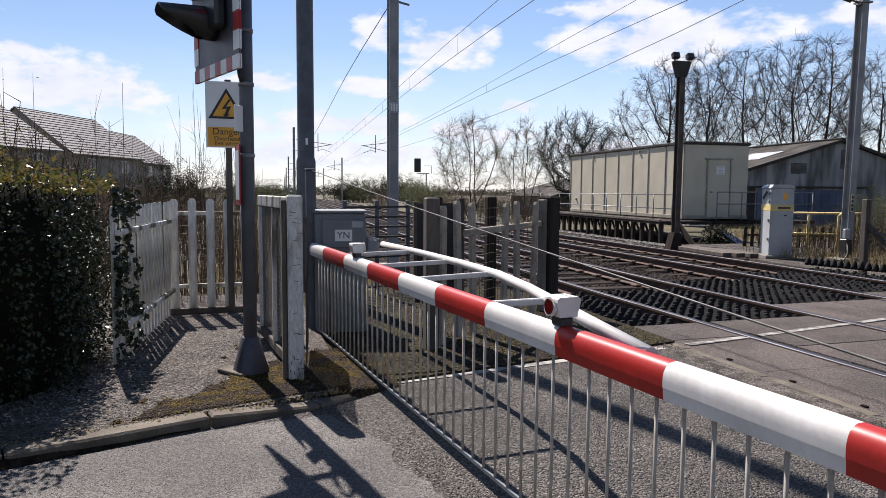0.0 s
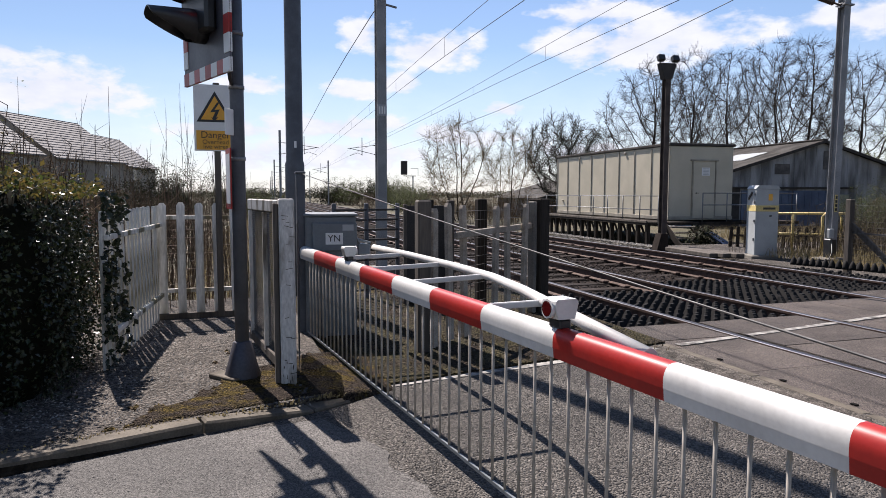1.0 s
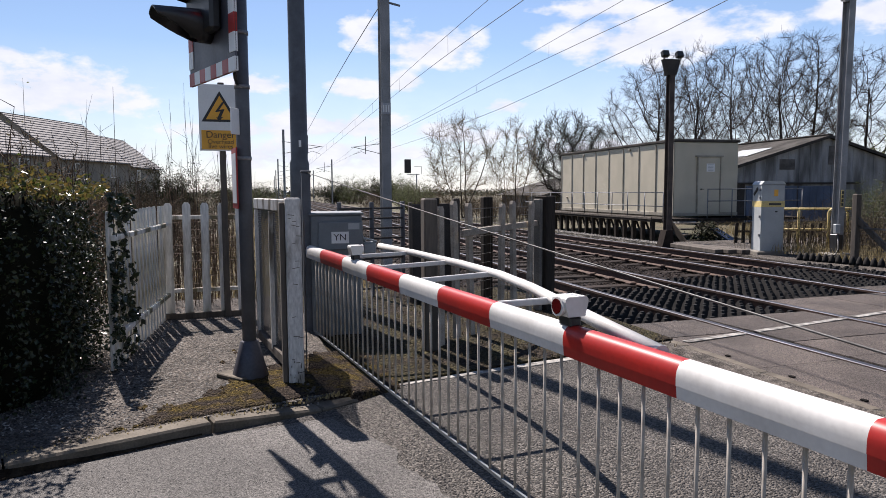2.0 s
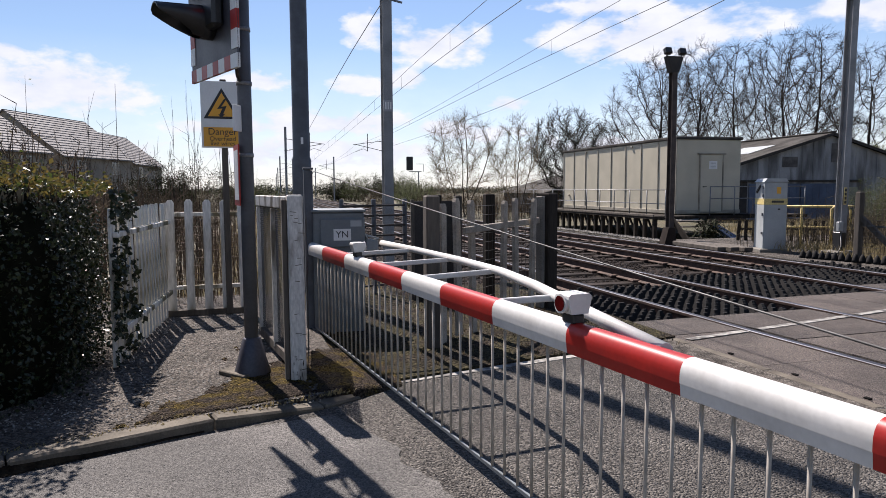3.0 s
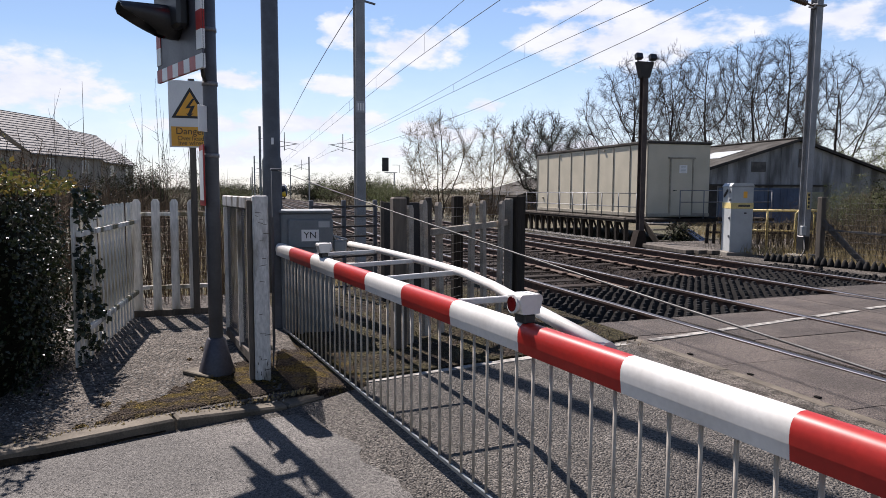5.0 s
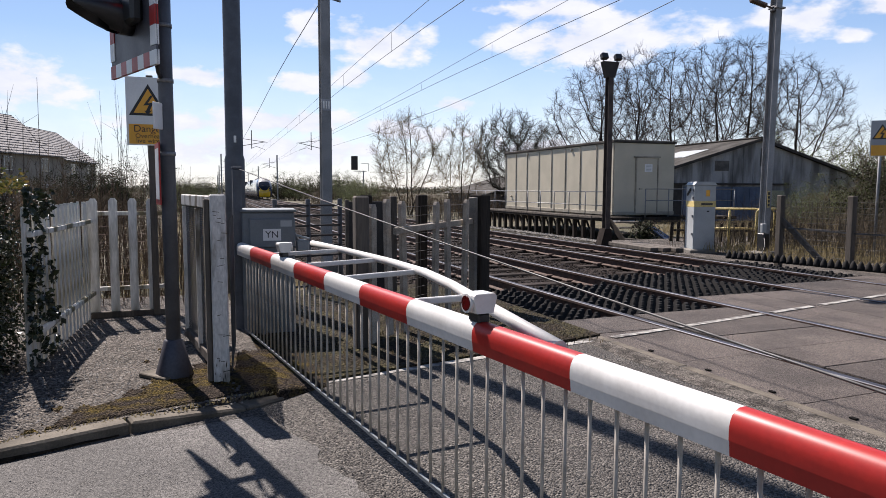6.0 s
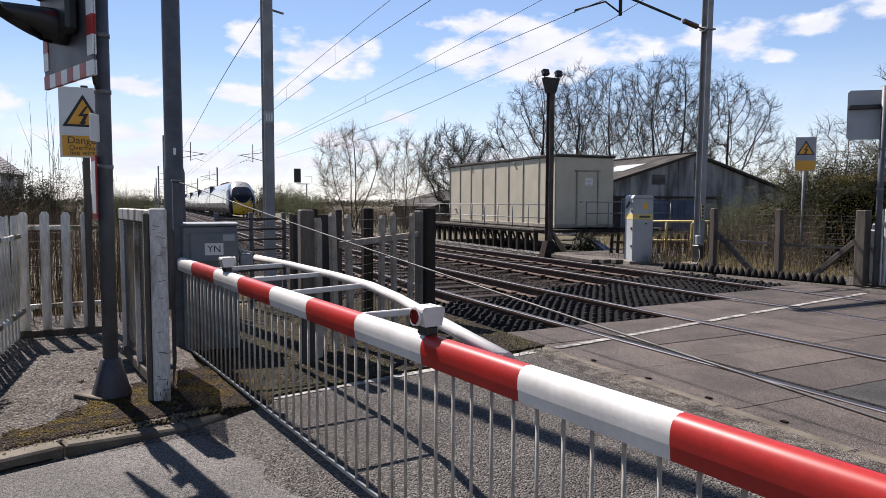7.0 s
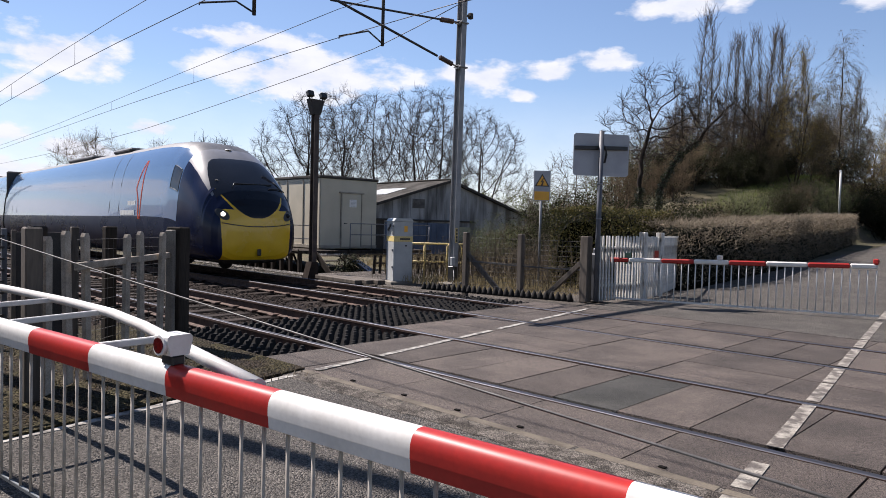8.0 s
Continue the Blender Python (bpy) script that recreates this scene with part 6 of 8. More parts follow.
def house(at, w, l, eave, ridge, label):
    h = thing("house", label, "house", at=at, group="terraced houses")
    m = M()
    m.box((w / 2, l / 2, eave / 2), (w, l, eave))
    part("wall", m, RENDERWALL, h)
    m = M()
    m.prism([(0, eave), (w, eave), (w / 2, ridge)], -0.1, 0.1, Matrix.Rotation(radians(90), 4, "X"))
    part("gable", m, RENDERWALL, h)
    m = M()
    m.prism([(0, eave), (w, eave), (w / 2, ridge)], -0.1, 0.1, Matrix.Translation((0, l, 0)) @ Matrix.Rotation(radians(90), 4, "X"))
    part("gable", m, RENDERWALL, h)
    n = 16
    for sg in (0, 1):
        rf_ = M()
        rf_.beam((w / 2, -0.3, ridge - 0.02), (w / 2, l + 0.3, ridge - 0.02), 0.2, 0.14)
        rf_ = part("roof", rf_, ROOFTILE, h, "grey tiled roof in courses")
        for i in range(n):
            m = M()
            a, b = i / n, (i + 1) / n
            xa, xb = ((-0.4 + (w / 2 + .4) * a, -0.4 + (w / 2 + .4) * b) if sg == 0 else (w + 0.4 - (w / 2 + .4) * a, w + 0.4 - (w / 2 + .4) * b))
            za, zb = eave - 0.25 + (ridge - eave + .3) * a, eave - 0.25 + (ridge - eave + .3) * b
            vs = [(xa, -0.3, za + .06), (xb, -0.3, zb + .0), (xb, l + .3, zb + .0), (xa, l + .3, za + .06), (xa, -0.3, za - .06), (xa, l + .3, za - .06), (xb, -.3, zb - .08), (xb, l + .3, zb - .08)]
            m.add(vs, [(0, 1, 2, 3) if sg == 0 else (3, 2, 1, 0), (0, 3, 5, 4), (4, 5, 7, 6), (0, 4, 6, 1), (3, 2, 7, 5)])
            part("tile_course", m, ROOFTILE, rf_)

    k = int(l / 4)
    for i in range(k):
        for z in (1.4, eave - 1.1):
            m = M()
            y = l * (i + 0.5) / k
            m.box((w + 0.02, y, z), (0.08, 1.1, 1.2), 0.02)
            fr_ = part("window", m, SIGNWHITE, h)
            m = M()
            for o in (-0.26, 0.26):
                m.box((w + 0.05, y + o, z), (0.05, 0.45, 1.05), 0.005)
            part("pane", m, WINDOWGLASS, fr_)
    for x in (w * 0.3, w * 0.7):
        m = M()
        m.box((x, -0.06, eave - 1.1), (1.0, 0.08, 1.2), 0.02)
        part("window", m, WINDOWGLASS, h)
    return h


house(pose(-32.7, 52.9, -0.4, 0, 0, -23), 9.8, 14, 4.9, 8.3, "grey rendered house with a tiled gable roof")
house(pose(-27.06, 70.0, -0.4, 0, 0, -23), 9.8, 10.5, 4.9, 8.6, "grey terrace with a tiled gable roof")
house(pose(-22.8, 83.9, -0.4, 0, 0, -12), 8.5, 10, 4.8, 8.1, "grey end terrace with a tiled roof")

# ---- trees and hedges ----


def grow(rg, limb, twig, p, d, length, r, lv, sp):
    """One branch and, from it, its children. sp: table of the kind of tree."""
    last = lv == len(sp["kids"])
    segs = sp["segs"][lv]
    pts, rs, ds = [p.copy()], [r], [d.copy()]
    end = 0.22 if not last else 0.4
    for i in range(segs):
        w = sp["wander"] * (0.35, 0.7, 1.0, 1.1, 1.1)[lv]
        d = (d + Vector((rg.gauss(0, w), rg.gauss(0, w), rg.gauss(0, w) + sp["up"][lv]))).normalized()
        p = p + d * (length / segs)
        pts.append(p.copy())
        ds.append(d.copy())
        rs.append(r * (1 - (1 - end) * (i + 1) / segs))
    (limb if lv < 2 else twig).tube(pts, rs, (8, 5, 4, 3, 3, 3)[lv], caps=False)
    if last:
        return
    n = sp["kids"][lv]
    for k in range(n):
        t = sp["start"][lv] + (1 - sp["start"][lv]) * (k + rg.random()) / n
        i = min(segs - 1, int(t * segs))
        f = t * segs - i
        q = pts[i].lerp(pts[i + 1], f)
        rr = rs[i] + (rs[i + 1] - rs[i]) * f
        a = radians(rg.uniform(*sp["angle"][lv]))
        ax = ds[i].orthogonal().normalized()
        ax.rotate(Matrix.Rotation(rg.uniform(0, 2 * math.pi), 3, ds[i]))
        nd = ds[i].copy()
        nd.rotate(Matrix.Rotation(a, 3, ax))
        ln_ = length * sp["ratio"][lv] * rg.uniform(0.7, 1.15) * (1 - sp["fall"][lv] * (t - sp["start"][lv]))
        grow(rg, limb, twig, q, nd, ln_, max(rr * sp["thin"], sp["least"]), lv + 1, sp)


BROAD = dict(kids=(10, 9, 9, 9), segs=(7, 9, 7, 5, 3), up=(0.03, 0.07, 0.03, 0.01, 0.0), wander=0.16, start=(0.25, 0.22, 0.12, 0.1), angle=((24, 62), (25, 58), (28, 60), (25, 60)), ratio=(0.86, 0.46, 0.46, 0.52), fall=(0.32, 0.3, 0.3, 0.3), thin=0.54, least=0.0058)
SHRUB = dict(kids=(13, 11, 8, 6), segs=(5, 6, 5, 3, 3), up=(0.0, 0.08, 0.06, 0.04, 0.03), wander=0.13, start=(0.08, 0.15, 0.1, 0.1), angle=((22, 58), (20, 55), (20, 55), (20, 55)), ratio=(0.85, 0.52, 0.48, 0.5), fall=(0.3, 0.4, 0.4, 0.3), thin=0.48, least=0.005)


def tree_meshes(seed, spec, height, r, lean=(0, 0), trunk=0.6):
    rg = random.Random(seed)
    limb, twig = M(), M()
    grow(rg, limb, twig, Vector((0, 0, -0.3)), Vector((lean[0], lean[1], 1)).normalized(), height * trunk, r, 0, spec)
    top = max(v[2] for v in twig.v)
    k = height / top
    for m in (limb, twig):
        m.v = [(x * k, y * k, z * k if z > 0 else z) for x, y, z in m.v]
    return limb, twig


def crown_tree(seed, height, radius, low, n, step=0.34, up=0.0, stems=1, path=None, centre=(0, 0), shape="dome", tip=0.009, twig=(3, 0.45), droop=0.0, crook=0.16, shell=0.30, swell=1.95):
    """A tree whose limbs seek out free room in a crown of the given shape, so that it forks and spreads as grown wood does."""
    rs = np.random.RandomState(seed)
    # free places in the crown
    t = rs.rand(n * 3)
    if shape == "dome":
        prof = np.where(t > 0.38, np.sqrt(np.clip(1 - ((t - 0.38) / 0.62) ** 2, 0, 1)), 0.62 + t)
    elif shape == "spire":
        prof = np.minimum(1, t / 0.25) ** 0.5 * np.clip(1.02 - t, 0, 1) ** 0.55
    else:                                                    # flame: broad foot, pointed head
        prof = np.minimum(1, 0.45 + t / 0.3) * np.clip(1.02 - t, 0, 1) ** 0.7
    keep = rs.rand(len(t)) < np.clip(prof, 0.05, 1) ** 1.6
    t, prof = t[keep][:n], prof[keep][:n]
    a, q = rs.rand(len(t)) * 6.283, radius * prof * rs.rand(len(t)) ** shell
    lump = 1 + 0.16 * np.sin(a * 3 + seed) * np.sin(t * 7 + seed * 1.7)
    free = np.stack([centre[0] + q * lump * np.cos(a), centre[1] + q * lump * np.sin(a), low + (height - low) * t], 1)
    pos, par = [], []
    for k in range(stems):
        pts = [Vector(p) for p in path] if path else [Vector((0.12 * k, 0.1 * (k % 2), -0.4)), Vector((0.5 * math.cos(2.1 * k) * (stems > 1) + rs.normal() * 0.1, 0.5 * math.sin(2.1 * k) * (stems > 1) + rs.normal() * 0.1, low * 1.05))]
        last = -1
        for p0, p1 in zip(pts, pts[1:]):
            m_ = max(1, int((p1 - p0).length / step))
            for i in range(m_):
                p = p0.lerp(p1, i / m_)
                pos.append((p.x + rs.normal() * 0.02, p.y + rs.normal() * 0.02, p.z))
                par.append(last)
                last = len(pos) - 1
    pos = np.array(pos)
    par = list(par)
    dist = np.full(len(free), 1e9)
    near = np.zeros(len(free), int)
    for k in range(len(pos)):
        d = np.linalg.norm(free - pos[k], axis=1)
        w = d < dist
        dist[w], near[w] = d[w], k
    born = {}
    for _ in range(140):
        if not len(free):
            break
        full = np.array([born.get(k, 0) > 3 for k in near])
        free, dist, near = free[~full], dist[~full], near[~full]
        if not len(free):
            break
        ids = np.unique(near)
        fresh, fpar = [], []
        for k in ids:
            v = free[near == k] - pos[k]
            v = (v / np.linalg.norm(v, axis=1)[:, None]).mean(0)
            v = v / (np.linalg.norm(v) + 1e-6) + rs.normal(0, crook, 3) + (0, 0, up)
            fresh.append(pos[k] + v / np.linalg.norm(v) * step)
            fpar.append(k)
            born[k] = born.get(k, 0) + 1
        base_n = len(pos)
        pos = np.concatenate([pos, np.array(fresh)])
        par += fpar
        for k in range(base_n, len(pos)):
            d = np.linalg.norm(free - pos[k], axis=1)
            w = d < dist
            dist[w], near[w] = d[w], k
        left = dist > step * 1.7
        free, dist, near = free[left], dist[left], near[left]
    # wood swells towards the foot
    nn = len(pos)
    kids = [[] for _ in range(nn)]
    for i, p in enumerate(par):
        if p >= 0:
            kids[p].append(i)
    rad = [0.0] * nn
    for i in range(nn - 1, -1, -1):
        s = sum(rad[c] ** swell for c in kids[i])
        rad[i] = max(tip, s ** (1 / swell))
    limb, twigs = M(), M()
    P = [Vector(p) for p in pos]
    starts = [i for i, p in enumerate(par) if p < 0]
    for s in starts:
        todo = [(s, None)]
        while todo:
            i, frm = todo.pop()
            line, rr = ([P[frm]], [min(rad[frm], rad[i] * 1.25)]) if frm is not None else ([], [])
            while True:
                line.append(P[i])
                rr.append(rad[i])
                if not kids[i]:
                    break
                main = max(kids[i], key=lambda c: rad[c])
                todo += [(c, i) for c in kids[i] if c != main]
                i = main
            if len(line) > 1:
                thick = rr[0] > 0.035
                (limb if thick else twigs).tube(line, rr, 7 if rr[0] > 0.10 else 5 if thick else 3, caps=False)
    rg = random.Random(seed)
    fine = tip * 0.62
    for i in range(nn):
        if rad[i] < tip * 2.9 and par[i] >= 0:
            d0 = (P[i] - P[par[i]]).normalized()
            for _k in range(twig[0]):
                d = (d0 + Vector((rg.gauss(0, .55), rg.gauss(0, .55), rg.gauss(0.12, .45) - droop))).normalized()
                ln_ = twig[1] * rg.uniform(0.5, 1.3)
                q1 = P[i] + d * ln_ * 0.5
                d2 = (d + Vector((rg.gauss(0, .25), rg.gauss(0, .25), rg.gauss(0.12, .2) - droop * 1.4))).normalized()
                q2 = q1 + d2 * ln_ * 0.5
                twigs.tube([P[i], q1, q2], [fine, fine * 0.8, fine * 0.5], 3, caps=False)
                for _j in range(3):
                    b = q1.lerp(q2, rg.random()) if _j else P[i].lerp(q1, rg.uniform(.4, 1))
                    d3 = (d2 + Vector((rg.gauss(0, .55), rg.gauss(0, .55), rg.gauss(0.1, .4) - droop))).normalized()
                    twigs.tube([b, b + d3 * ln_ * rg.uniform(0.3, 0.6)], [fine * 0.6, fine * 0.35], 3, caps=False)
    return limb, twigs


def crown_thing(kind, meshes, at, label, group, twigmat, barkmat, leaves=None, ivy=None, seed=1):
    limb, tw = meshes
    t = thing(kind, label, "tree", at=at, group=group)
    part("trunk", limb, barkmat, t, "bare trunk and limbs")
    part("crown", tw, twigmat, t, "fine bare twigs")
    rg = random.Random(seed + 50)
    if leaves:
        n, sz, ma, lo = leaves
        part("leaves", leaf_cloud(M(), rg, n, near_limb(tw, 0.10, zmin=lo), sz), ma, t, "sparse young leaves")
    if ivy:
        n, zmax, sp = ivy
        part("ivy", leaf_cloud(M(), rg, n, near_limb(limb, sp, zmax=zmax), 0.03), IVY, t, "dark ivy on the wood")
    return t


def leaf_cloud(m, rg, n, place, size):
    """Loose bent leaves: each two triangles folded along the middle."""
    for _ in range(n):
        c = place(rg)
        if c is None:
            continue
        s = size * rg.uniform(0.6, 1.3)
        a = Vector((rg.gauss(0, 1), rg.gauss(0, 1), rg.gauss(0, 1))).normalized()
        b = a.orthogonal().normalized()
        b.rotate(Matrix.Rotation(rg.uniform(0, 6.28), 3, a))
        n_ = a.cross(b)
        c = Vector(c)
        m.add([c - a * s, c + b * s * 0.7 + n_ * s * 0.2, c + a * s, c - b * s * 0.7 + n_ * s * 0.2], [(0, 1, 2), (0, 2, 3)])
    return m


def near_limb(limb, spread, zmax=99, zmin=-9):
    """A picker of places close to the wood of a tree."""
    vs = [v for v in limb.v if zmin < v[2] < zmax]

    def pick(rg):
        v = vs[rg.randrange(len(vs))]
        return (v[0] + rg.gauss(0, spread), v[1] + rg.gauss(0, spread), v[2] + rg.gauss(0, spread))
    return pick


def round_trunk(limb, segs, r):
    """A picker of places close round the trunk, thinning out upwards."""
    vs = [Vector(v) for v in limb.v[:8 * (segs + 1)]]

    def pick(rg):
        t = rg.random() ** 1.3 * segs * 0.55
        i, k = int(t), rg.randrange(8)
        mid = sum(vs[8 * i:8 * i + 8], Vector()) / 8
        p = vs[8 * i + k].lerp(vs[8 * i + 8 + k], t - i)
        out = (p - mid).normalized() * abs(rg.gauss(0.02, 0.35 * r + 0.06))
        return p + out + Vector((rg.gauss(0, .06), rg.gauss(0, .06), rg.gauss(0, .1)))
    return pick


def plant_tree(kind, seed, spec, height, r, at, label, group, twigmat=None, barkmat=None, lean=(0, 0), trunk=0.6, leaves=None, ivy=0):
    limb, twig = tree_meshes(seed, spec, height, r, lean, trunk)
    t = thing(kind, label, "tree", at=at, group=group)
    part("trunk", limb, barkmat or BARK, t, "dark bare trunk and limbs")
    part("crown", twig, twigmat or TWIG, t, "fine bare twigs")
    rg = random.Random(seed + 50)
    if leaves:
        n, sz, ma, lo = leaves
        m = leaf_cloud(M(), rg, n, near_limb(twig, 0.12, zmin=lo), sz)
        part("leaves", m, ma, t, "sparse young leaves")
    if ivy:
        m = leaf_cloud(M(), rg, ivy, round_trunk(limb, spec["segs"][0], r), 0.05)
        part("ivy", m, IVY, t, "dark ivy on the trunk")
    return t


# big bare trees behind the barn: height, crown radius, lowest limbs
BIGS = ((12.0, 4.7, 2.2, 800), (13.8, 4.2, 3.4, 800), (13.4, 3.8, 3.6, 700), (9.2, 2.8, 2.0, 420))
bigs = [crown_thing("bare_tree", crown_tree(11 + i, h, r, lo, int(n * 1.15), step=0.36, tip=0.012, twig=(5, 0.6), up=0.10, shell=0.42, crook=0.09), (0, 0, -400), "tall bare broadleaf tree with a domed crown behind the barn", "bare trees behind the barn", TWIG, BARK) for i, (h, r, lo, n) in enumerate(BIGS)]
# place, height, kind
spots = [(29.6, 50.0, 11.9, 0), (32.6, 49.0, 13.0, 1), (37.6, 50.5, 13.4, 2), (41.4, 49.0, 14.4, 1), (45.6, 49.6, 14.8, 2), (51.6, 49.5, 13.6, 0), (25.6, 52.5, 7.0, 3)]
used_ = set()
for i, (x, y, h, k) in enumerate(spots):
    mm = pose(x, y, -0.4, 0, 0, 77 * i)
    if k not in used_:
        ob = bigs[k]
        ob.matrix_basis = mm
        used_.add(k)
    else:
        ob = copy_thing(bigs[k], mm)
    ob.scale = (h * 1.06 / BIGS[k][0],) * 3

# pale small trees and an ivy-dark oak behind the cabin
crown_thing("bare_tree", crown_tree(31, 7.1, 2.5, 0.8, 420, step=0.30, stems=4, tip=0.009, twig=(7, 0.62), up=0.22, shell=0.5, crook=0.07), pose(10.3, 44.0, -0.5), "pale multi-stemmed bare tree in rough grass", "small bare trees", TWIGPALE, PALEBARK, leaves=(900, 0.03, BUDLEAF, 1.5))
crown_thing("bare_tree", crown_tree(32, 6.7, 2.1, 0.8, 360, step=0.30, stems=3, tip=0.009, twig=(7, 0.62), up=0.22, shell=0.5, crook=0.07), pose(14.4, 44.4, -0.4), "pale multi-stemmed bare tree in rough grass", "small bare trees", TWIGPALE, PALEBARK, leaves=(700, 0.03, BUDLEAF, 1.5))
crown_thing("oak_tree", crown_tree(33, 7.3, 2.8, 1.6, 420, step=0.34, tip=0.02, twig=(4, 0.6), crook=0.3), pose(17.8, 43.6, -0.4), "gnarled dark tree thick with ivy", "ivy trees", TWIG, BARK, ivy=(26000, 6.4, 0.15), seed=33)
crown_thing("bare_tree", crown_tree(34, 4.4, 2.3, 0.4, 300, step=0.28, stems=3, tip=0.012, twig=(4, 0.5)), pose(20.6, 42.0, -0.4), "low tangled bare tree beside the oak", "small bare trees", TWIG, BARK)

crown_thing("bare_tree", crown_tree(36, 5.4, 2.2, 0.5, 380, step=0.26, stems=4, tip=0.009, twig=(5, 0.5), up=0.2, shell=0.5), pose(23.5, 19.7, land(23.5, 19.7)), "bare many-stemmed shrub behind the far sign", "small bare trees", LONGTWIG, PALEBARK)
# woods beside the lane
pops = [crown_thing("poplar_tree", crown_tree(41 + i, 12.0, r, 1.2, n, step=0.30, up=0.85, tip=0.012, twig=(6, 1.0), droop=-0.8, shape="spire", crook=0.10, stems=s, shell=0.6), (0, 0, -400), "tall slender bare tree in the wood by the lane", "trees by the lane", LONGTWIG, PALEBARK) for i, (r, n, s) in enumerate(((1.15, 560, 2), (1.5, 640, 4)))]
# place, height of the head over the sea of the plan, kind
pspots = [(38.0, 18.9, 15.3, 0), (39.6, 17.6, 13.9, 1), (41.4, 17.2, 14.6, 0), (43.4, 16.6, 15.0, 1), (44.6, 15.2, 13.0, 0), (36.6, 20.0, 11.0, 0), (50.0, 13.2, 12.5, 0)]
used_ = set()
for i, (x, y, top_, k) in enumerate(pspots):
    z0 = land(x, y) - 0.1
    mm = pose(x, y, z0, 0, 0, 63 * i)
    if k not in used_:
        ob = pops[k]
        ob.matrix_basis = mm
        used_.add(k)
    else:
        ob = copy_thing(pops[k], mm)
    s_ = (top_ - z0) / 12.0
    ob.scale = (s_ * (1.35 - 0.10 * (i % 3)), s_ * (1.35 - 0.10 * (i % 3)), s_)
crown_thing("birch_tree", crown_tree(47, 10.8, 1.6, 2.2, 420, step=0.30, up=0.4, tip=0.012, twig=(5, 1.1), droop=0.9, shape="flame"), pose(40.5, 11.9, land(40.5, 11.9) - 0.1), "slender birch with hanging brown twigs", "trees by the lane", LONGTWIG, PALEBARK, leaves=(10000, 0.03, BUDBROWN, 2.0), seed=47)
golden = crown_thing("budding_tree", crown_tree(48, 8.4, 2.1, 1.2, 420, step=0.30, up=0.35, stems=3, tip=0.011, twig=(5, 0.9), shape="flame"), pose(40.2, 14.2, land(40.2, 14.2) - 0.1), "many-stemmed tree hazy with golden buds", "trees by the lane", LONGTWIG, PALEBARK, leaves=(11000, 0.03, BUDGOLD, 1.0), seed=48)
for x, y, s_ in ((47.5, 10.6, 0.95), (52.0, 9.0, 1.0)):
    copy_thing(golden, pose(x, y, land(x, y) - 0.1, 0, 0, 31 * x)).scale = (s_, s_, s_)
RGT = Vector((0.69, -0.72, 0))


def leaning(rows_):
    return [tuple(RGT * a + Vector((0, 0, z))) for a, z in rows_]


z0 = land(20.2, 14.0)
crown_thing("leaning_tree", crown_tree(51, 7.9 - z0, 1.9, 4.0 - z0, 360, step=0.22, tip=0.010, twig=(4, 0.42), path=leaning(((0, -0.4), (0.15, 2.4), (0.2, 4.4), (0.55, 5.6))), centre=tuple(RGT * 0.75)[:2], crook=0.25), pose(20.2, 14.0, z0), "dark bare tree with ivy at its foot", "ivy trees", TWIG, BARK, ivy=(5000, 3.2, 0.05), seed=51)
z0 = land(20.0, 13.2)
crown_thing("leaning_tree", crown_tree(52, 6.9 - z0, 1.5, 4.6 - z0, 300, step=0.22, tip=0.010, twig=(4, 0.42), path=leaning(((0, -0.4), (0.08, 1.5), (0.45, 3.3), (1.05, 4.3), (1.8, 4.9), (2.3, 5.7))), centre=tuple(RGT * 2.0)[:2], crook=0.25), pose(20.0, 13.2, z0), "leaning dark tree clad in ivy", "ivy trees", TWIG, BARK, ivy=(7000, 4.8, 0.06), seed=52)
ivs = [plant_tree("ivy_tree", 61 + i, BROAD, h, 0.24, (0, 0, -400), "dark ivy-clad tree in the wood", "ivy trees", ivy=6000) for i, h in enumerate((9.0, 7.5))]
for i, (x, y, h) in enumerate(((39.5, 15.8, 6.5), (48.0, 10.0, 5.0), (50, 6.5, 5.5), (50, 3, 9), (46, -1, 8))):
    k = i % 2
    mm = pose(x, y, land(x, y) - 0.1, 0, 0, 41 * i)
    if i < 2:
        ob = ivs[k]
        ob.matrix_basis = mm
    else:
        ob = copy_thing(ivs[k], mm)
    ob.scale = (h / (9.0, 7.5)[k],) * 3


# brown thicket under the tall trees
th = [plant_tree("thicket_tree", 65 + i, SHRUB, h, 0.10, (0, 0, -400), "slender brown many-stemmed tree in the wood", "thicket trees", TWIGPALE, PALEBARK) for i, h in enumerate((6.5, 7.5))]
for i, (x, y, h) in enumerate(((32, 18.0, 3.4), (34, 18.4, 3.8), (46.5, 14.5, 5.0), (36, 20.5, 4.6), (33, 21.5, 4.8), (37, 23.5, 5.2), (41, 22.0, 5.4), (46, 20.5, 5.6), (52, 12.5, 6.0), (30, 22.5, 4.0), (27, 20.5, 3.4), (55, 16.0, 7.0), (56, 9.0, 7.5), (38.6, 15.2, 3.8), (42.0, 19.4, 5.6), (44.5, 18.2, 6.0), (47.5, 17.2, 6.2), (40.0, 20.4, 5.2), (49.5, 15.2, 5.8), (38.4, 20.8, 5.0), (50.5, 11.4, 5.4), (43.5, 14.2, 4.4), (35.2, 18.2, 3.8))):
    k = i % 2
    mm = pose(x, y, land(x, y) - 0.1, 0, 0, 47 * i)
    if i < 2:
        ob = th[k]
        ob.matrix_basis = mm
    else:
        ob = copy_thing(th[k], mm)
    ob.scale = (h / (6.5, 7.5)[k],) * 3


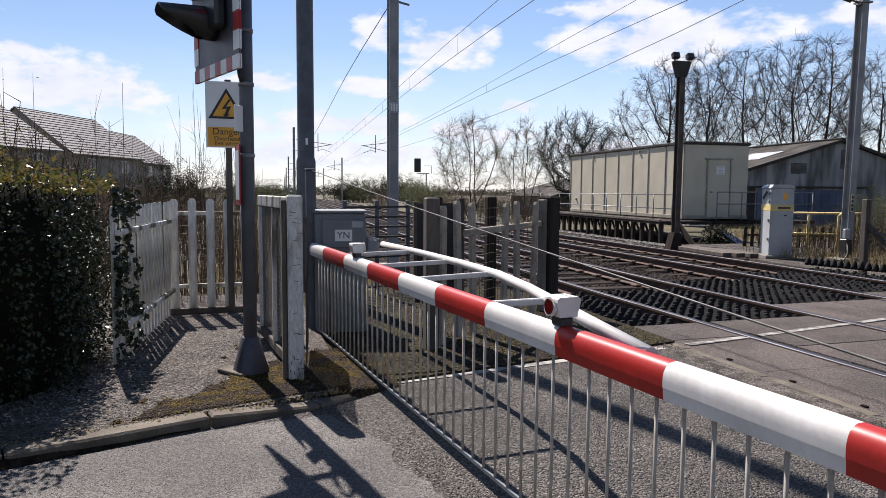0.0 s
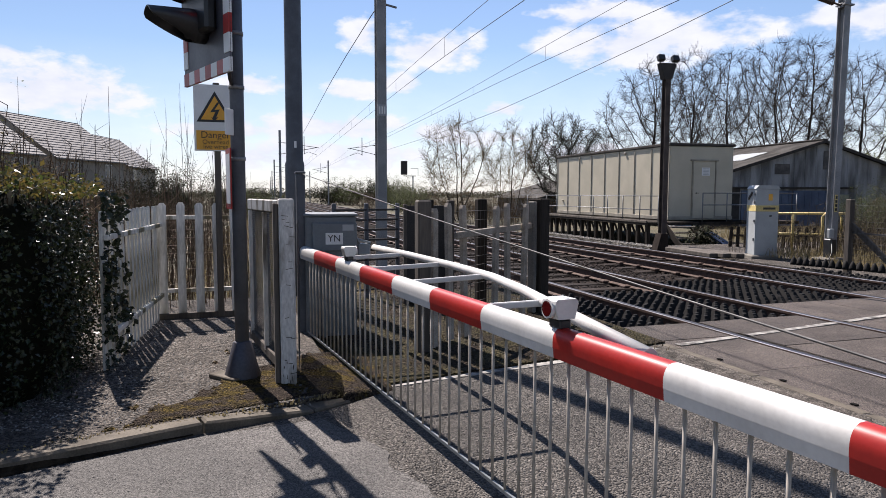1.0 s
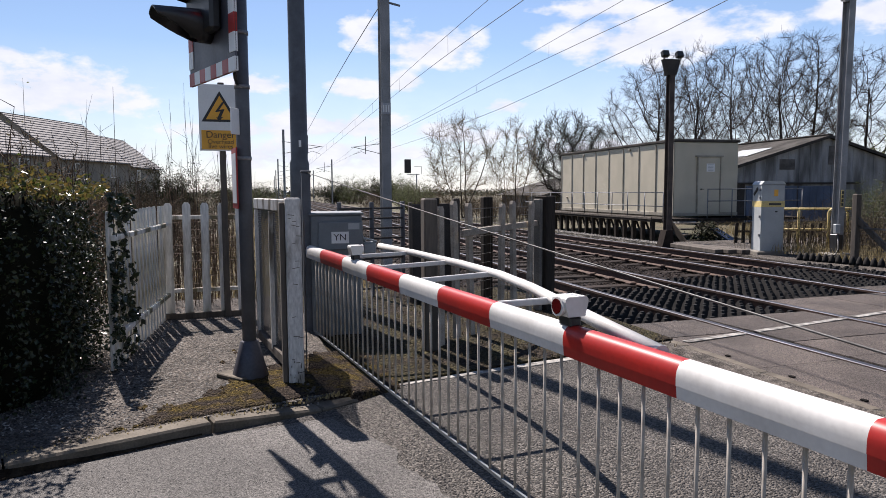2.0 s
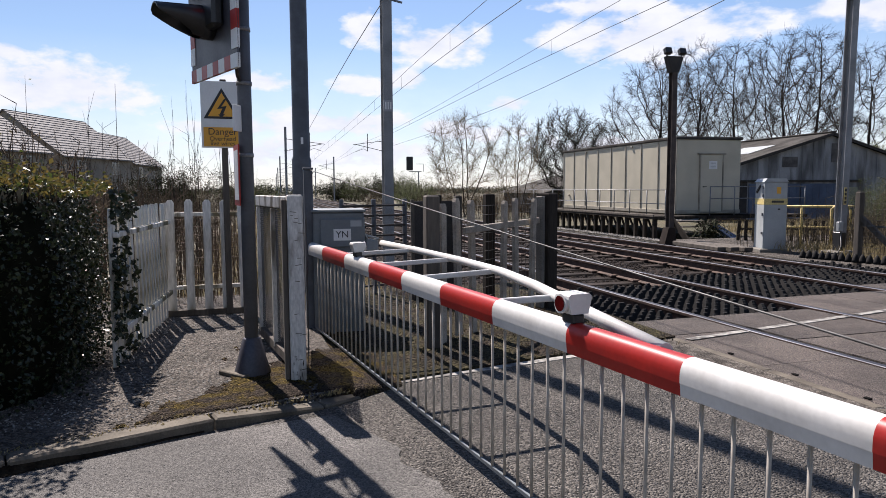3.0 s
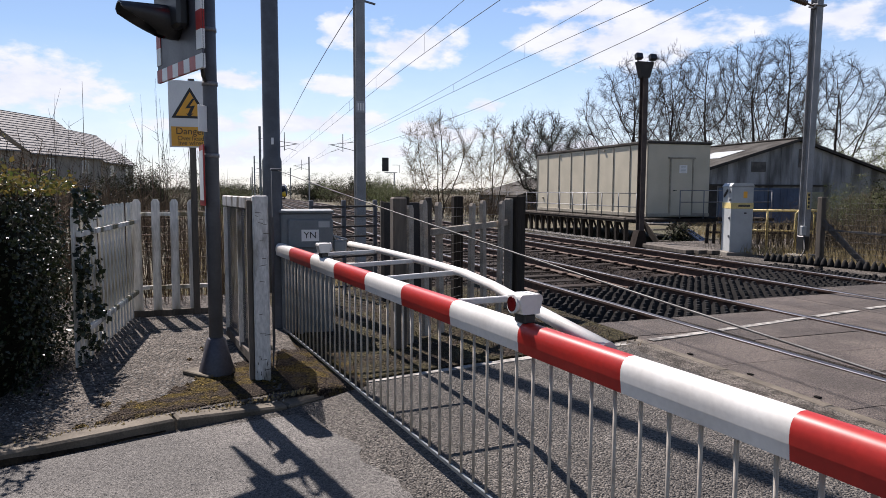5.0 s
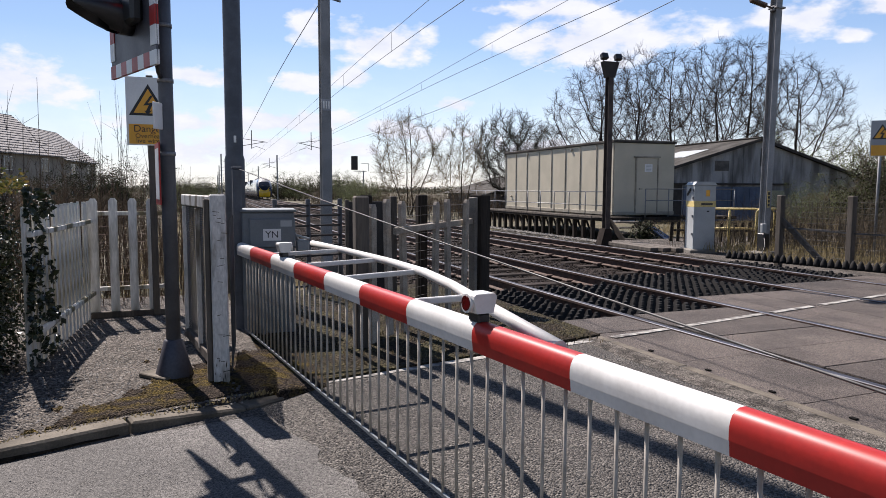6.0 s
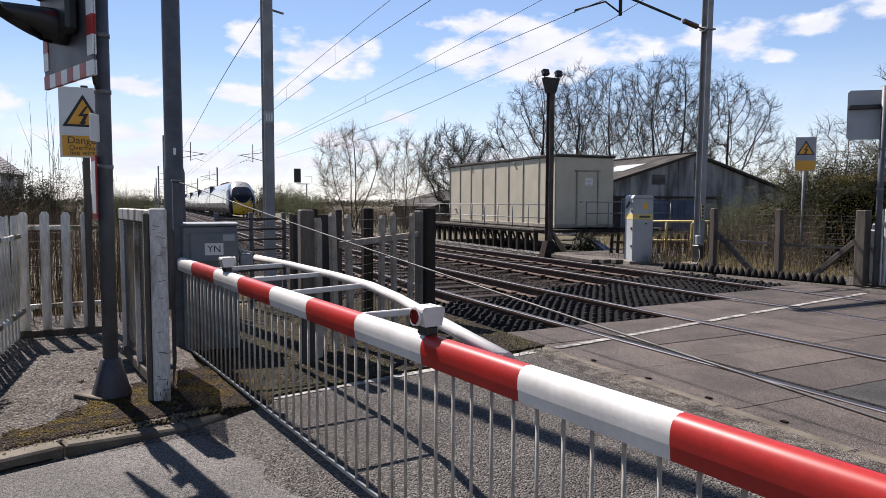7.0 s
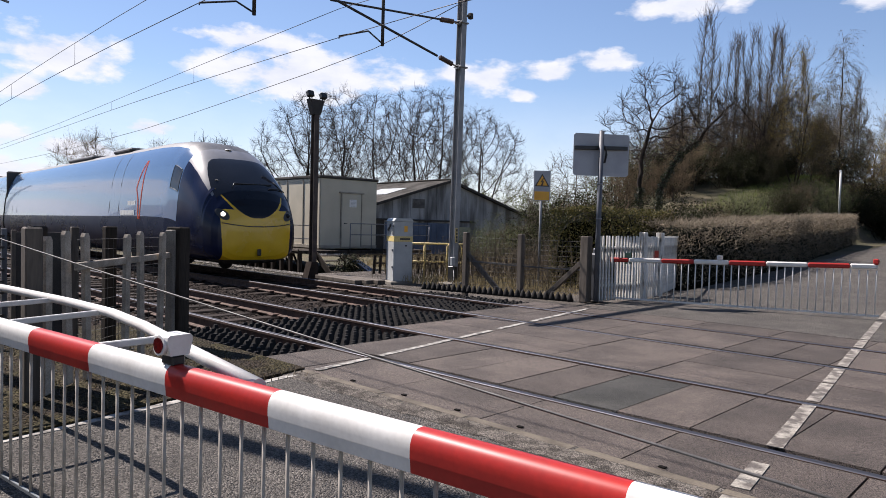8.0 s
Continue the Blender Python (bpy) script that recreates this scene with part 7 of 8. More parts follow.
def bush(seed, w, h, n, leafmat, stemmat, label, at, group="bushes", size=0.05, kind="bush"):
    """A shrub: many stems from one foot, and leaves along them."""
    rg = random.Random(seed)
    stems = M()
    tips = []
    for _ in range(70):
        p = Vector((rg.gauss(0, w * 0.22), rg.gauss(0, w * 0.22), 0))
        d = Vector((rg.gauss(0, 0.45), rg.gauss(0, 0.45), 1)).normalized()
        pts = [p]
        ln_ = h * rg.uniform(0.6, 1.15)
        for i in range(4):
            d = (d + Vector((rg.gauss(0, .15), rg.gauss(0, .15), rg.gauss(0, .1)))).normalized()
            pts.append(pts[-1] + d * ln_ / 4)
        stems.tube(pts, [0.018, 0.014, 0.01, 0.007, 0.004], 3, caps=False)
        for q in pts[1:]:
            for _k in range(3):
                e = q + Vector((rg.gauss(0, .3) * h * .3, rg.gauss(0, .3) * h * .3, rg.gauss(0.1, .2) * h * .3))
                stems.tube([q, q.lerp(e, .5) + Vector((0, 0, .03)), e], [0.007, 0.005, 0.003], 3, caps=False)
                tips.append(e)
                tips.append(q.lerp(e, 0.6))
    t = thing(kind, label, "bush", at=at, group=group)
    tagged(part("stem_tangle", stems, stemmat, t), kind="stuff")

    def pick(r_):
        v = tips[r_.randrange(len(tips))]
        return (v.x + r_.gauss(0, .10), v.y + r_.gauss(0, .10), max(0.03, v.z + r_.gauss(0, .10)))
    part("leaves", leaf_cloud(M(), rg, n, pick, size), leafmat, t)
    return t


b1 = bush(71, 2.2, 2.4, 14000, GREENBUSH, TWIG, "green-brown leafy bush in rough ground", (0, 0, -400), size=0.022)
b3 = bush(73, 2.4, 2.3, 20000, UNDERGROWTH, TWIG, "dark evergreen bush in the undergrowth", (0, 0, -400), size=0.028)
b2 = bush(72, 2.4, 2.0, 6000, BRAMBLE, DEADSTEM, "tangled brown bramble bush", (0, 0, -400), size=0.018)
bush_rg = random.Random(77)


def set_bush(src, x, y, s):
    mm = pose(x, y, land(x, y) - 0.1, 0, 0, bush_rg.uniform(0, 360))
    if src.location.z < -300:
        src.matrix_basis = mm
        ob = src
    else:
        ob = copy_thing(src, mm)
    ob.scale = (s * 1.1, s * 1.1, s)


def bush_row(kinds, p, q, n, s0, s1, loose=0.5):
    """Bushes along a line in the plan, growing from s0 to s1."""
    for i in range(n):
        t = i / max(1, n - 1)
        set_bush(kinds[i % len(kinds)], p[0] + (q[0] - p[0]) * t + bush_rg.gauss(0, loose), p[1] + (q[1] - p[1]) * t + bush_rg.gauss(0, loose), (s0 + (s1 - s0) * t) * bush_rg.uniform(0.92, 1.08))


bush_row((b2,), (13.4, 10.6), (16.9, 13.2), 4, 0.65, 0.9, 0.1)           # brambles behind the wire fence
bush_row((b1, b2), (22.5, 22.4), (27.0, 23.8), 4, 0.85, 1.1, 0.3)
bush_row((b3,), (17.6, 14.6), (19.6, 12.2), 4, 1.1, 0.95, 0.15)          # dark bushes behind the far sign
bush_row((b3,), (19.8, 15.6), (22.8, 17.3), 4, 1.0, 1.3, 0.2)
bush_row((b1,), (37.0, 33.0), (40.0, 24.5), 5, 1.9, 1.6, 0.3)            # fresh green bushes behind the barn's end
bush_row((b3, b2, b1), (24, 13.4), (45, 11.2), 8, 0.6, 0.75, 0.3)        # wood edge over the lane hedge
bush_row((b2, b3, b2), (24.5, 19.5), (49, 18.5), 10, 0.9, 1.15, 0.5)
bush_row((b2, b1, b2), (34.0, 21.5), (52, 17.0), 8, 1.3, 1.6, 0.4)
bush_row((b3, b2), (46.5, 13.6), (53, 10.5), 4, 1.0, 1.3, 0.3)
bush_row((b3,), (37.0, 16.2), (41.0, 16.4), 3, 0.8, 1.0, 0.3)
bush_row((b3,), (44, 9.6), (49.5, 2.0), 5, 1.3, 1.8, 0.3)                # end of the lane
bush_row((b3,), (49.5, 1.0), (46, -3.0), 2, 1.7, 1.7, 0.2)
bush_row((b3, b1), (15.5, 130), (24.5, 118), 4, 2.0, 1.7, 0.5)           # along the line, far off
bush_row((b2, b1), (9.3, 60), (17, 75), 4, 1.0, 1.3, 1.0)
bush_row((b1, b3), (-3.0, 45), (-2.6, 78), 5, 0.85, 1.2, 0.6)
bush_row((b2, b2, b1), (-7.0, 30), (-7.8, 68), 5, 0.7, 0.95, 0.6)
bush_row((b2,), (-12, 24), (-11, 50), 4, 0.8, 1.1, 1.0)
set_bush(b3, -8.0, 45.7, 1.4)


def hedge(name, poly_path, w, h, n, size, leafmat, label, seed, core=HEDGESHADE, z=lambda x, y: 0.0, twigs=0, twigmat=None):
    """A clipped hedge along a plan path: lumpy core painted near black as inner shade, leaves and twigs over it."""
    rg = random.Random(seed)
    t = thing(name, label, "hedge")
    P = [Vector(p) for p in poly_path]
    cum = [0.0]
    for a, b in zip(P, P[1:]):
        cum.append(cum[-1] + (b - a).length)

    def along(s):
        for i in range(len(P) - 1):
            if s <= cum[i + 1] or i == len(P) - 2:
                f = (s - cum[i]) / (cum[i + 1] - cum[i])
                d = (P[i + 1] - P[i]).normalized()
                return P[i].lerp(P[i + 1], f), Vector((-d.y, d.x))
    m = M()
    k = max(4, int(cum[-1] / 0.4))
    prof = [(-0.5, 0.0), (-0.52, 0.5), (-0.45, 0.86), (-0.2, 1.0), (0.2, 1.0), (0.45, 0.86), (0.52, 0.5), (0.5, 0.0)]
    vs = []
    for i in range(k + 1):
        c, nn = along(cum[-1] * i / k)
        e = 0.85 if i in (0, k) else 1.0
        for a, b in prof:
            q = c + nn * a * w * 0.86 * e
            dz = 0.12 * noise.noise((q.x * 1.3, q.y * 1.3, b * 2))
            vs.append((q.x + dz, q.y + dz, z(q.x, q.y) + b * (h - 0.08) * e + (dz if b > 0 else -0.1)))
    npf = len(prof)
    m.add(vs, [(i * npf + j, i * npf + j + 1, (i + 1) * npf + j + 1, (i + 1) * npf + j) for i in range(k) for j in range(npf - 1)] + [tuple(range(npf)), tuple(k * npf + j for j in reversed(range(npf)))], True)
    part("core", m, core, t, "near-black core painted as the shade inside the hedge")

    def pick(r_):
        c, nn = along(r_.uniform(-0.01, 1.01) * cum[-1])
        f = r_.random()
        if r_.random() < 1.2 / cum[-1]:
            e_ = r_.choice((0.0, 1.0))
            c, nn = along(e_ * cum[-1])
            q = c + nn * r_.uniform(-.5, .5) * w + Vector((nn.y, -nn.x)) * (0.05 if e_ else -0.05)
            return (q.x, q.y, z(q.x, q.y) + h * r_.random())
        if f < 0.42:
            q, zz = c + nn * r_.uniform(-0.5, 0.5) * w, h * r_.uniform(0.95, 1.03)
        else:
            q, zz = c + nn * (0.5 + r_.gauss(0, 0.035)) * w * (1 if f < 0.55 else -1), h * r_.random() ** 0.8
        d = 0.07 * noise.noise((q.x * 1.3, q.y * 1.3, zz))
        return (q.x + d, q.y + d, z(q.x, q.y) + zz + d)
    part("leaves", leaf_cloud(M(), rg, n, pick, size), leafmat, t)
    if twigs:
        m = M()
        for _ in range(twigs):
            p = Vector(pick(rg))
            m.tube([p, p + Vector((rg.gauss(0, .12), rg.gauss(0, .12), rg.uniform(0, .2)))], [0.006, 0.003], 3, caps=False)
        tagged(part("twig_tangle", m, twigmat or DEADSTEM, t), kind="stuff")
    return t


hedge("lane_hedge", [(11.3, 8.55), (14, 8.25), (18, 8.7), (28, 9.7), (36, 10.6)], 1.5, 1.5, 20000, 0.028, HEDGELEAF, "clipped brown-grey hedge along the lane", 81, z=lambda x, y: lane_z(x), twigs=9000, twigmat=HEDGETWIG)
hedge("evergreen_hedge", [(9.3, 9.55), (11, 9.7), (12.8, 9.6)], 1.5, 1.85, 16000, 0.028, DARKHEDGE, "evergreen hedge behind the white fence", 82, z=lambda x, y: 0.0, twigs=500)
hedge("garden_hedge", [(30, 2.6), (40, 3.4), (46, 4)], 1.4, 1.7, 4000, 0.07, GREENBUSH, "clipped hedge on the far side of the lane", 83, z=lambda x, y: lane_z(x))

# ---- ivy hedge beside the footway ----
rg = random.Random(90)
ih = thing("ivy_hedge", "dense dark ivy hedge spilling over the fence", "hedge")
HP = [(-5.58, 6.25), (-5.62, 5.52), (-5.92, 5.07), (-6.8, 4.66), (-9.6, 3.9), (-10.4, 8.0), (-6.2, 7.6), (-5.66, 7.0)]
# core behind the ivy, its shade put into a near-black colour
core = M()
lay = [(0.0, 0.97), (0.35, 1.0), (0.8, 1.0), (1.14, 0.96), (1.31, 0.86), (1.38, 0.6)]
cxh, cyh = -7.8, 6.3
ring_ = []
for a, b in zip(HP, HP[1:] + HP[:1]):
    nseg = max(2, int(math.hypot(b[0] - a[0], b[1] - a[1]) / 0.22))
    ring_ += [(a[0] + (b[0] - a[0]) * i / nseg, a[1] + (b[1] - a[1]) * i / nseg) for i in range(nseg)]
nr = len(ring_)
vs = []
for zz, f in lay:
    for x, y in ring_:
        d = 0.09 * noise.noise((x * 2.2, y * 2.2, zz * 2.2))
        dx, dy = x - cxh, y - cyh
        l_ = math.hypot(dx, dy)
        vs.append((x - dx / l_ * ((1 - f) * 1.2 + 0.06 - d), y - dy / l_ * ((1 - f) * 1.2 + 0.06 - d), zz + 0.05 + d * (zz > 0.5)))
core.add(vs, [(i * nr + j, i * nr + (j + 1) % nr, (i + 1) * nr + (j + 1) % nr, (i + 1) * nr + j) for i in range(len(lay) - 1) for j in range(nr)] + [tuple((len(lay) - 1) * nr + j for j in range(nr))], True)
part("core", core, HEDGESHADE, ih, "black core painted as the shade inside the ivy")


def on_hedge(r_):
    j = r_.randrange(nr)
    x, y = ring_[j]
    if x < -8.6 or y > 7.0:
        return None
    zz = r_.random() * 1.3
    f = 1.0 if zz < 0.85 else 1 - 0.16 * ((zz - 0.85) / 0.45) ** 2
    d = 0.11 * noise.noise((x * 2.2, y * 2.2, zz * 2.2)) + r_.gauss(0, 0.03)
    dx, dy = x - cxh, y - cyh
    l_ = math.hypot(dx, dy)
    k = (1 - f) * 1.2 - d
    return (x - dx / l_ * k + r_.gauss(0, .06), y - dy / l_ * k + r_.gauss(0, .06), zz + 0.05)


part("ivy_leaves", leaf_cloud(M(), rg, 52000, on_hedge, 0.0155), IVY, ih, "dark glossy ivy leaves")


def on_top(r_):
    x, y = r_.uniform(-9.2, -5.55), r_.uniform(4.0, 7.4)
    if y < 5.10 + 0.33 * (x + 5.8):
        return None
    return (x, y, 1.30 + 0.12 * noise.noise((x * 2, y * 2, 0)) + abs(r_.gauss(0, 0.06)))


def on_shrub(r_):
    x, y = r_.uniform(-8.8, -5.9), r_.uniform(5.9, 7.3)
    top = 0.68 * max(0.0, noise.noise((x * 2.3, y * 2.3, 4)) + 0.30) * smooth((-5.8 - x) / 0.9)
    return (x, y, 1.3 + top * r_.random() ** 0.8 + 0.02)


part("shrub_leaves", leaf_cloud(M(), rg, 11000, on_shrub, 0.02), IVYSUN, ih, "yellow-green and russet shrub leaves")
# top leaves coloured paler than the ivy below, as if the sun lit them
part("top_leaves", leaf_cloud(M(), rg, 26000, on_top, 0.018), IVYSUN, ih, "yellow-green leaves on top, sunlight put into their colour")
m = M()
for _ in range(340):
    x, y = rg.uniform(-8.6, -5.6), rg.uniform(5.5, 7.4)
    p = Vector((x, y, 1.25))
    ln_ = rg.uniform(0.1, 0.45) if rg.random() < 0.96 else rg.uniform(0.5, 0.9)
    q = p + Vector((rg.gauss(0, .06), rg.gauss(0, .06), ln_))
    m.tube([p, p.lerp(q, .5) + Vector((rg.gauss(0, .02), rg.gauss(0, .02), 0)), q], [0.005, 0.004, 0.002], 3, caps=False)
    for _k in range(int(ln_ * 12)):
        b = p.lerp(q, rg.uniform(0.3, 1))
        m.tube([b, b + Vector((rg.gauss(0, .05), rg.gauss(0, .05), rg.uniform(0.01, .06)))], [0.003, 0.0015], 3, caps=False)
part("shoot_tangle", m, DEADSTEM, ih, "thin upright shoots")


def on_fence(r_):
    t = r_.random() * 0.6
    zz = 1.24 * r_.random()
    if noise.noise((t * 11, zz * 5, 5)) - 0.4 * t + 0.2 * (zz > 1.05) > 0.02:
        return (-5.405 + 0.12 * t + abs(r_.gauss(0, 0.02)) + 0.02, 6.10 + 1.15 * t, 0.08 + zz)
    return None


part("fence_ivy", leaf_cloud(M(), rg, 2200, on_fence, 0.024), IVY, ih, "ivy climbing the white pickets")

# ---- dead stems and scrub behind the fences ----


def stems_patch(name, n, area, hts_, material, label, seed, zb=-0.4, side=3, r0=0.008, leaves=None, spread=0.12, lean=0.10):
    rg_ = random.Random(seed)
    m = M()
    tips = []
    for _ in range(n):
        x, y = area(rg_)
        h = rg_.uniform(*hts_) if rg_.random() < 0.9 else hts_[1] * rg_.uniform(1.0, 1.35)
        p = Vector((x, y, zb))
        q = p + Vector((rg_.gauss(0, lean) * h, rg_.gauss(0, lean) * h, h))
        mid = p.lerp(q, .55) + Vector((rg_.gauss(0, lean / 2) * h, rg_.gauss(0, lean / 2) * h, 0))
        m.tube([p, mid, q], [r0, r0 * .7, r0 * .3], 3, caps=False)
        for _k in range(side):
            b = mid.lerp(q, rg_.random()) if rg_.random() < .6 else p.lerp(mid, rg_.uniform(.4, 1))
            e = b + Vector((rg_.gauss(0, spread) * h, rg_.gauss(0, spread) * h, rg_.uniform(0.02, .2) * h))
            m.tube([b, e], [r0 * .5, r0 * .2], 3, caps=False)
            tips.append(e)
    ob = solid(name, m, material, label, "scrub", kind="stuff")
    if leaves:
        lm, nl, sz = leaves
        m2 = leaf_cloud(M(), rg_, nl, lambda r_: tuple(tips[r_.randrange(len(tips))] + Vector((r_.gauss(0, .05), r_.gauss(0, .05), r_.gauss(-0.1, .08)))), sz)
        solid(name + "_leaves", m2, lm, "sparse leaves of " + label, "scrub", kind="stuff")
    return ob


stems_patch("dead_stems", 1300, lambda r_: (r_.uniform(-11, -4.2), r_.uniform(8.7, 16)), (1.1, 1.8), DEADSTEM, "tangle of dead brown weed stems behind the fence", 101, side=5, r0=0.006, spread=0.07, lean=0.055, leaves=(BRAMBLE, 1200, 0.016))
stems_patch("saplings", 46, lambda r_: (r_.uniform(-10, -4.6), r_.uniform(9, 13)), (1.7, 2.6), TWIG, "thin bare saplings above the weeds", 102, side=9, r0=0.006, spread=0.03, lean=0.025)
stems_patch("budding_saplings", 5, lambda r_: (r_.uniform(-6.98, -6.5), r_.uniform(8.9, 9.3)), (2.1, 2.6), TWIG, "budding saplings rising behind the hedge", 105, side=9, r0=0.007, spread=0.03, lean=0.02, leaves=(BUDLEAF, 160, 0.016))
stems_patch("tall_cane", 1, lambda r_: (-5.98, 10.7), (3.1, 3.1), DEADSTEM, "single tall thin cane among the weeds", 106, side=0, r0=0.009, lean=0.004)
stems_patch("brambles", 900, lambda r_: (r_.uniform(-16, -4.6) , r_.uniform(16, 34)), (0.7, 1.35), DEADSTEM, "brown brambles along the line", 103, side=5, r0=0.01, leaves=(BRAMBLE, 2500, 0.03))
stems_patch("line_scrub", 1100, lambda r_: (lambda y: (y * 0.06 + r_.uniform(7.2, 15), y))(r_.uniform(34, 62)), (0.7, 1.5), DEADSTEM, "brown scrub in the field beyond the line", 107, zb=-0.5, side=6, r0=0.011, leaves=(BRAMBLE, 5000, 0.03))
stems_patch("far_brambles", 1700, lambda r_: (r_.uniform(7.6, 15.5), r_.uniform(9.2, 15)), (0.4, 1.1), LONGTWIG, "brown tangled brambles behind the wire fence", 104, zb=-0.2, side=5, r0=0.007)


def grass_patch(name, n, area, h, material, label, seed, zb):
    rg_ = random.Random(seed)
    m = M()
    for _ in range(n):
        x, y = area(rg_)
        a, hh, w = rg_.uniform(0, 6.28), h * rg_.uniform(0.5, 1.3), 0.006
        dx, dy = math.cos(a), math.sin(a)
        bx, by = rg_.gauss(0, .35) * hh, rg_.gauss(0, .35) * hh
        z0 = zb(x, y) if callable(zb) else zb
        m.add([(x - dx * w, y - dy * w, z0), (x + dx * w, y + dy * w, z0), (x + bx * .4 + dx * w * .7, y + by * .4 + dy * w * .7, z0 + hh * .6), (x + bx * .4 - dx * w * .7, y + by * .4 - dy * w * .7, z0 + hh * .6), (x + bx, y + by, z0 + hh)], [(0, 1, 2, 3), (3, 2, 4)])
    return solid(name, m, material, label, "grass", kind="stuff")


grass_patch("dry_grass", 8000, lambda r_: (r_.uniform(7.2, 14), r_.uniform(8.6, 13.4)), 0.2, STRAW, "dry straw-coloured grass behind the wire fence", 111, -0.1)
grass_patch("bank_grass", 9000, lambda r_: (r_.uniform(13.5, 26), 15 + 9 * r_.random()), 0.45, STRAW, "dry grass in front of the barn", 112, -0.42)
grass_patch("lawn_grass", 9000, lambda r_: (r_.uniform(30, 46), 12.2 + 4.0 * r_.random()), 0.2, LAWN, "short green grass on the bank under the trees", 116, lambda x, y: land(x, y) - 0.02)
grass_patch("track_grass", 7000, lambda r_: ((lambda y: (r_.uniform(-5.5, -2.3) + bend(y), y))(10 + 45 * r_.random())), 0.4, STRAW, "dry grass beside the near track", 113, -0.42)
grass_patch("verge_moss", 900, lambda r_: (r_.uniform(-3.8, -1.0), 5.6 + 2.6 * r_.random()), 0.035, BRAMBLE, "low moss and weeds on the verge", 114, 0.02)
grass_patch("kerb_weeds", 450, lambda r_: (lambda t: (-6.2 + 2.3 * t + r_.gauss(0, .03), 4.40 + 0.66 * t + abs(r_.gauss(0, .05))))(r_.random()), 0.022, STRAW, "small weeds along the kerb", 115, 0.05)

# picket line and rough fence in front of the barn field
pf = thing("field_fence", "dark weathered paling fence in front of the field", "fence")
pm = picket(0.85, 0.09, 0.03).mesh("paling", DARKWOOD)
for i in range(5, 60):
    t = i / 59
    part("paling", pm, DARKWOOD, pf, at=pose(8.2 + 10.5 * t, 17.2 - 5.6 * t, -0.45, random.uniform(-3, 3), random.uniform(-3, 3), -28))
m = M()
m.beam((9.1, 16.75, 0.15), (18.7, 11.63, 0.15), 0.04, 0.06)
part("fence_rail", m, DARKWOOD, pf)

# far skyline of hedgerows
rg = random.Random(120)
m = M()


def skyline(r_):
    a = r_.uniform(-1.3, 1.9)
    d = r_.uniform(230, 420)
    x, y = d * math.sin(a), d * math.cos(a)
    h = 1.6 + 3.4 * max(0, noise.noise((x * 0.02, y * 0.02, 3)) + 0.3)
    return (x, y, -0.5 + h * r_.random() ** 1.3)


leaf_cloud(m, rg, 90000, skyline, 0.34)
solid("far_woods", m, leafy("far_woods_leaf", (0.06, 0.065, 0.045), (0.10, 0.095, 0.06), 0.9, 0.1), "distant hedgerows and woods on the skyline", "woods", kind="stuff")

# loose chippings on the road beyond and before the barrier
scatter_stones("road_chippings", 26000, lambda r_: (-3.75 + 2.5 * r_.random(), -0.5 + 5.9 * r_.random()), 0.0065, mat("road_stone", (0.05, 0.047, 0.043), (0.11, 0.104, 0.096), 30, 0.9, spec=0.25), "grey stone chippings set in the road surface", 131, lambda x, y: -0.0015)
scatter_stones("near_chippings", 12000, lambda r_: (r_.uniform(-6.2, -3.6), 1.6 + 3.3 * r_.random() * (1 if r_.random() < .5 else 0.8)), 0.0042, mat("road_grit", (0.045, 0.043, 0.04), (0.085, 0.081, 0.076), 30, 0.9, spec=0.25), "fine grit in the road surface", 132, lambda x, y: 0.005)

# ---- the train ----
BLUNT = 0.76        # how short the nose is, against its tables


def nose(s):
    """Half width, roof, floor of the driving end, s metres behind its tip."""
    s = s / BLUNT
    def cv(tab):
        for (a, va), (b, vb) in zip(tab, tab[1:]):
            if s <= b:
                t = (s - a) / (b - a)
                return va + (vb - va) * t
        return tab[-1][1]
    w = cv([(0, 0.80), (0.08, 0.98), (0.22, 1.10), (0.5, 1.20), (1.0, 1.28), (1.8, 1.335), (3.0, 1.36), (30, 1.36)])
    t = cv([(0, 1.50), (0.08, 1.72), (0.2, 1.88), (0.5, 2.16), (0.9, 2.46), (1.4, 2.80), (2.0, 3.12), (2.7, 3.36), (3.6, 3.46), (5, 3.51), (30, 3.51)])
    b = cv([(0, 0.50), (0.08, 0.40), (0.3, 0.33), (0.8, 0.30), (30, 0.30)])
    return w, t, b


def ring(s, a, lift=0.0):
    """Body surface at s and angle a (0: middle of the roof, 180: middle of the floor; positive to +x)."""
    w, t, b = nose(s)
    c, si = math.cos(radians(a)), math.sin(radians(a))
    e = 0.55 if s > 0.6 * BLUNT else 0.62 + 0.1 * (0.6 - s / BLUNT)
    x = w * math.copysign(abs(si) ** e, si)
    zc = b + (t - b) * 0.42
    z = zc + (t - zc) * abs(c) ** e if c >= 0 else zc - (zc - b) * abs(c) ** 0.45
    if z > 1.2:
        x *= 1 - 0.19 * ((z - 1.2) / 2.31) ** 1.35
    if z < 1.0:
        x *= 1 - 0.06 * ((1.0 - z) / 0.7) ** 2
    p = Vector((x, s, z))
    if lift:
        p += Vector((x, -0.3 if s < 2 else 0, z - 1.6)).normalized() * lift
    return p


def skin(m, ss, aa, lift=0.0):
    n = len(aa)
    m.add([ring(s, a, lift) for s in ss for a in aa], [(i * n + j, i * n + j + 1, (i + 1) * n + j + 1, (i + 1) * n + j) for i in range(len(ss) - 1) for j in range(n - 1)], True)
    return m


def shift(m, dy):
    m.v = [(x, y + dy, z) for x, y, z in m.v]
    return m


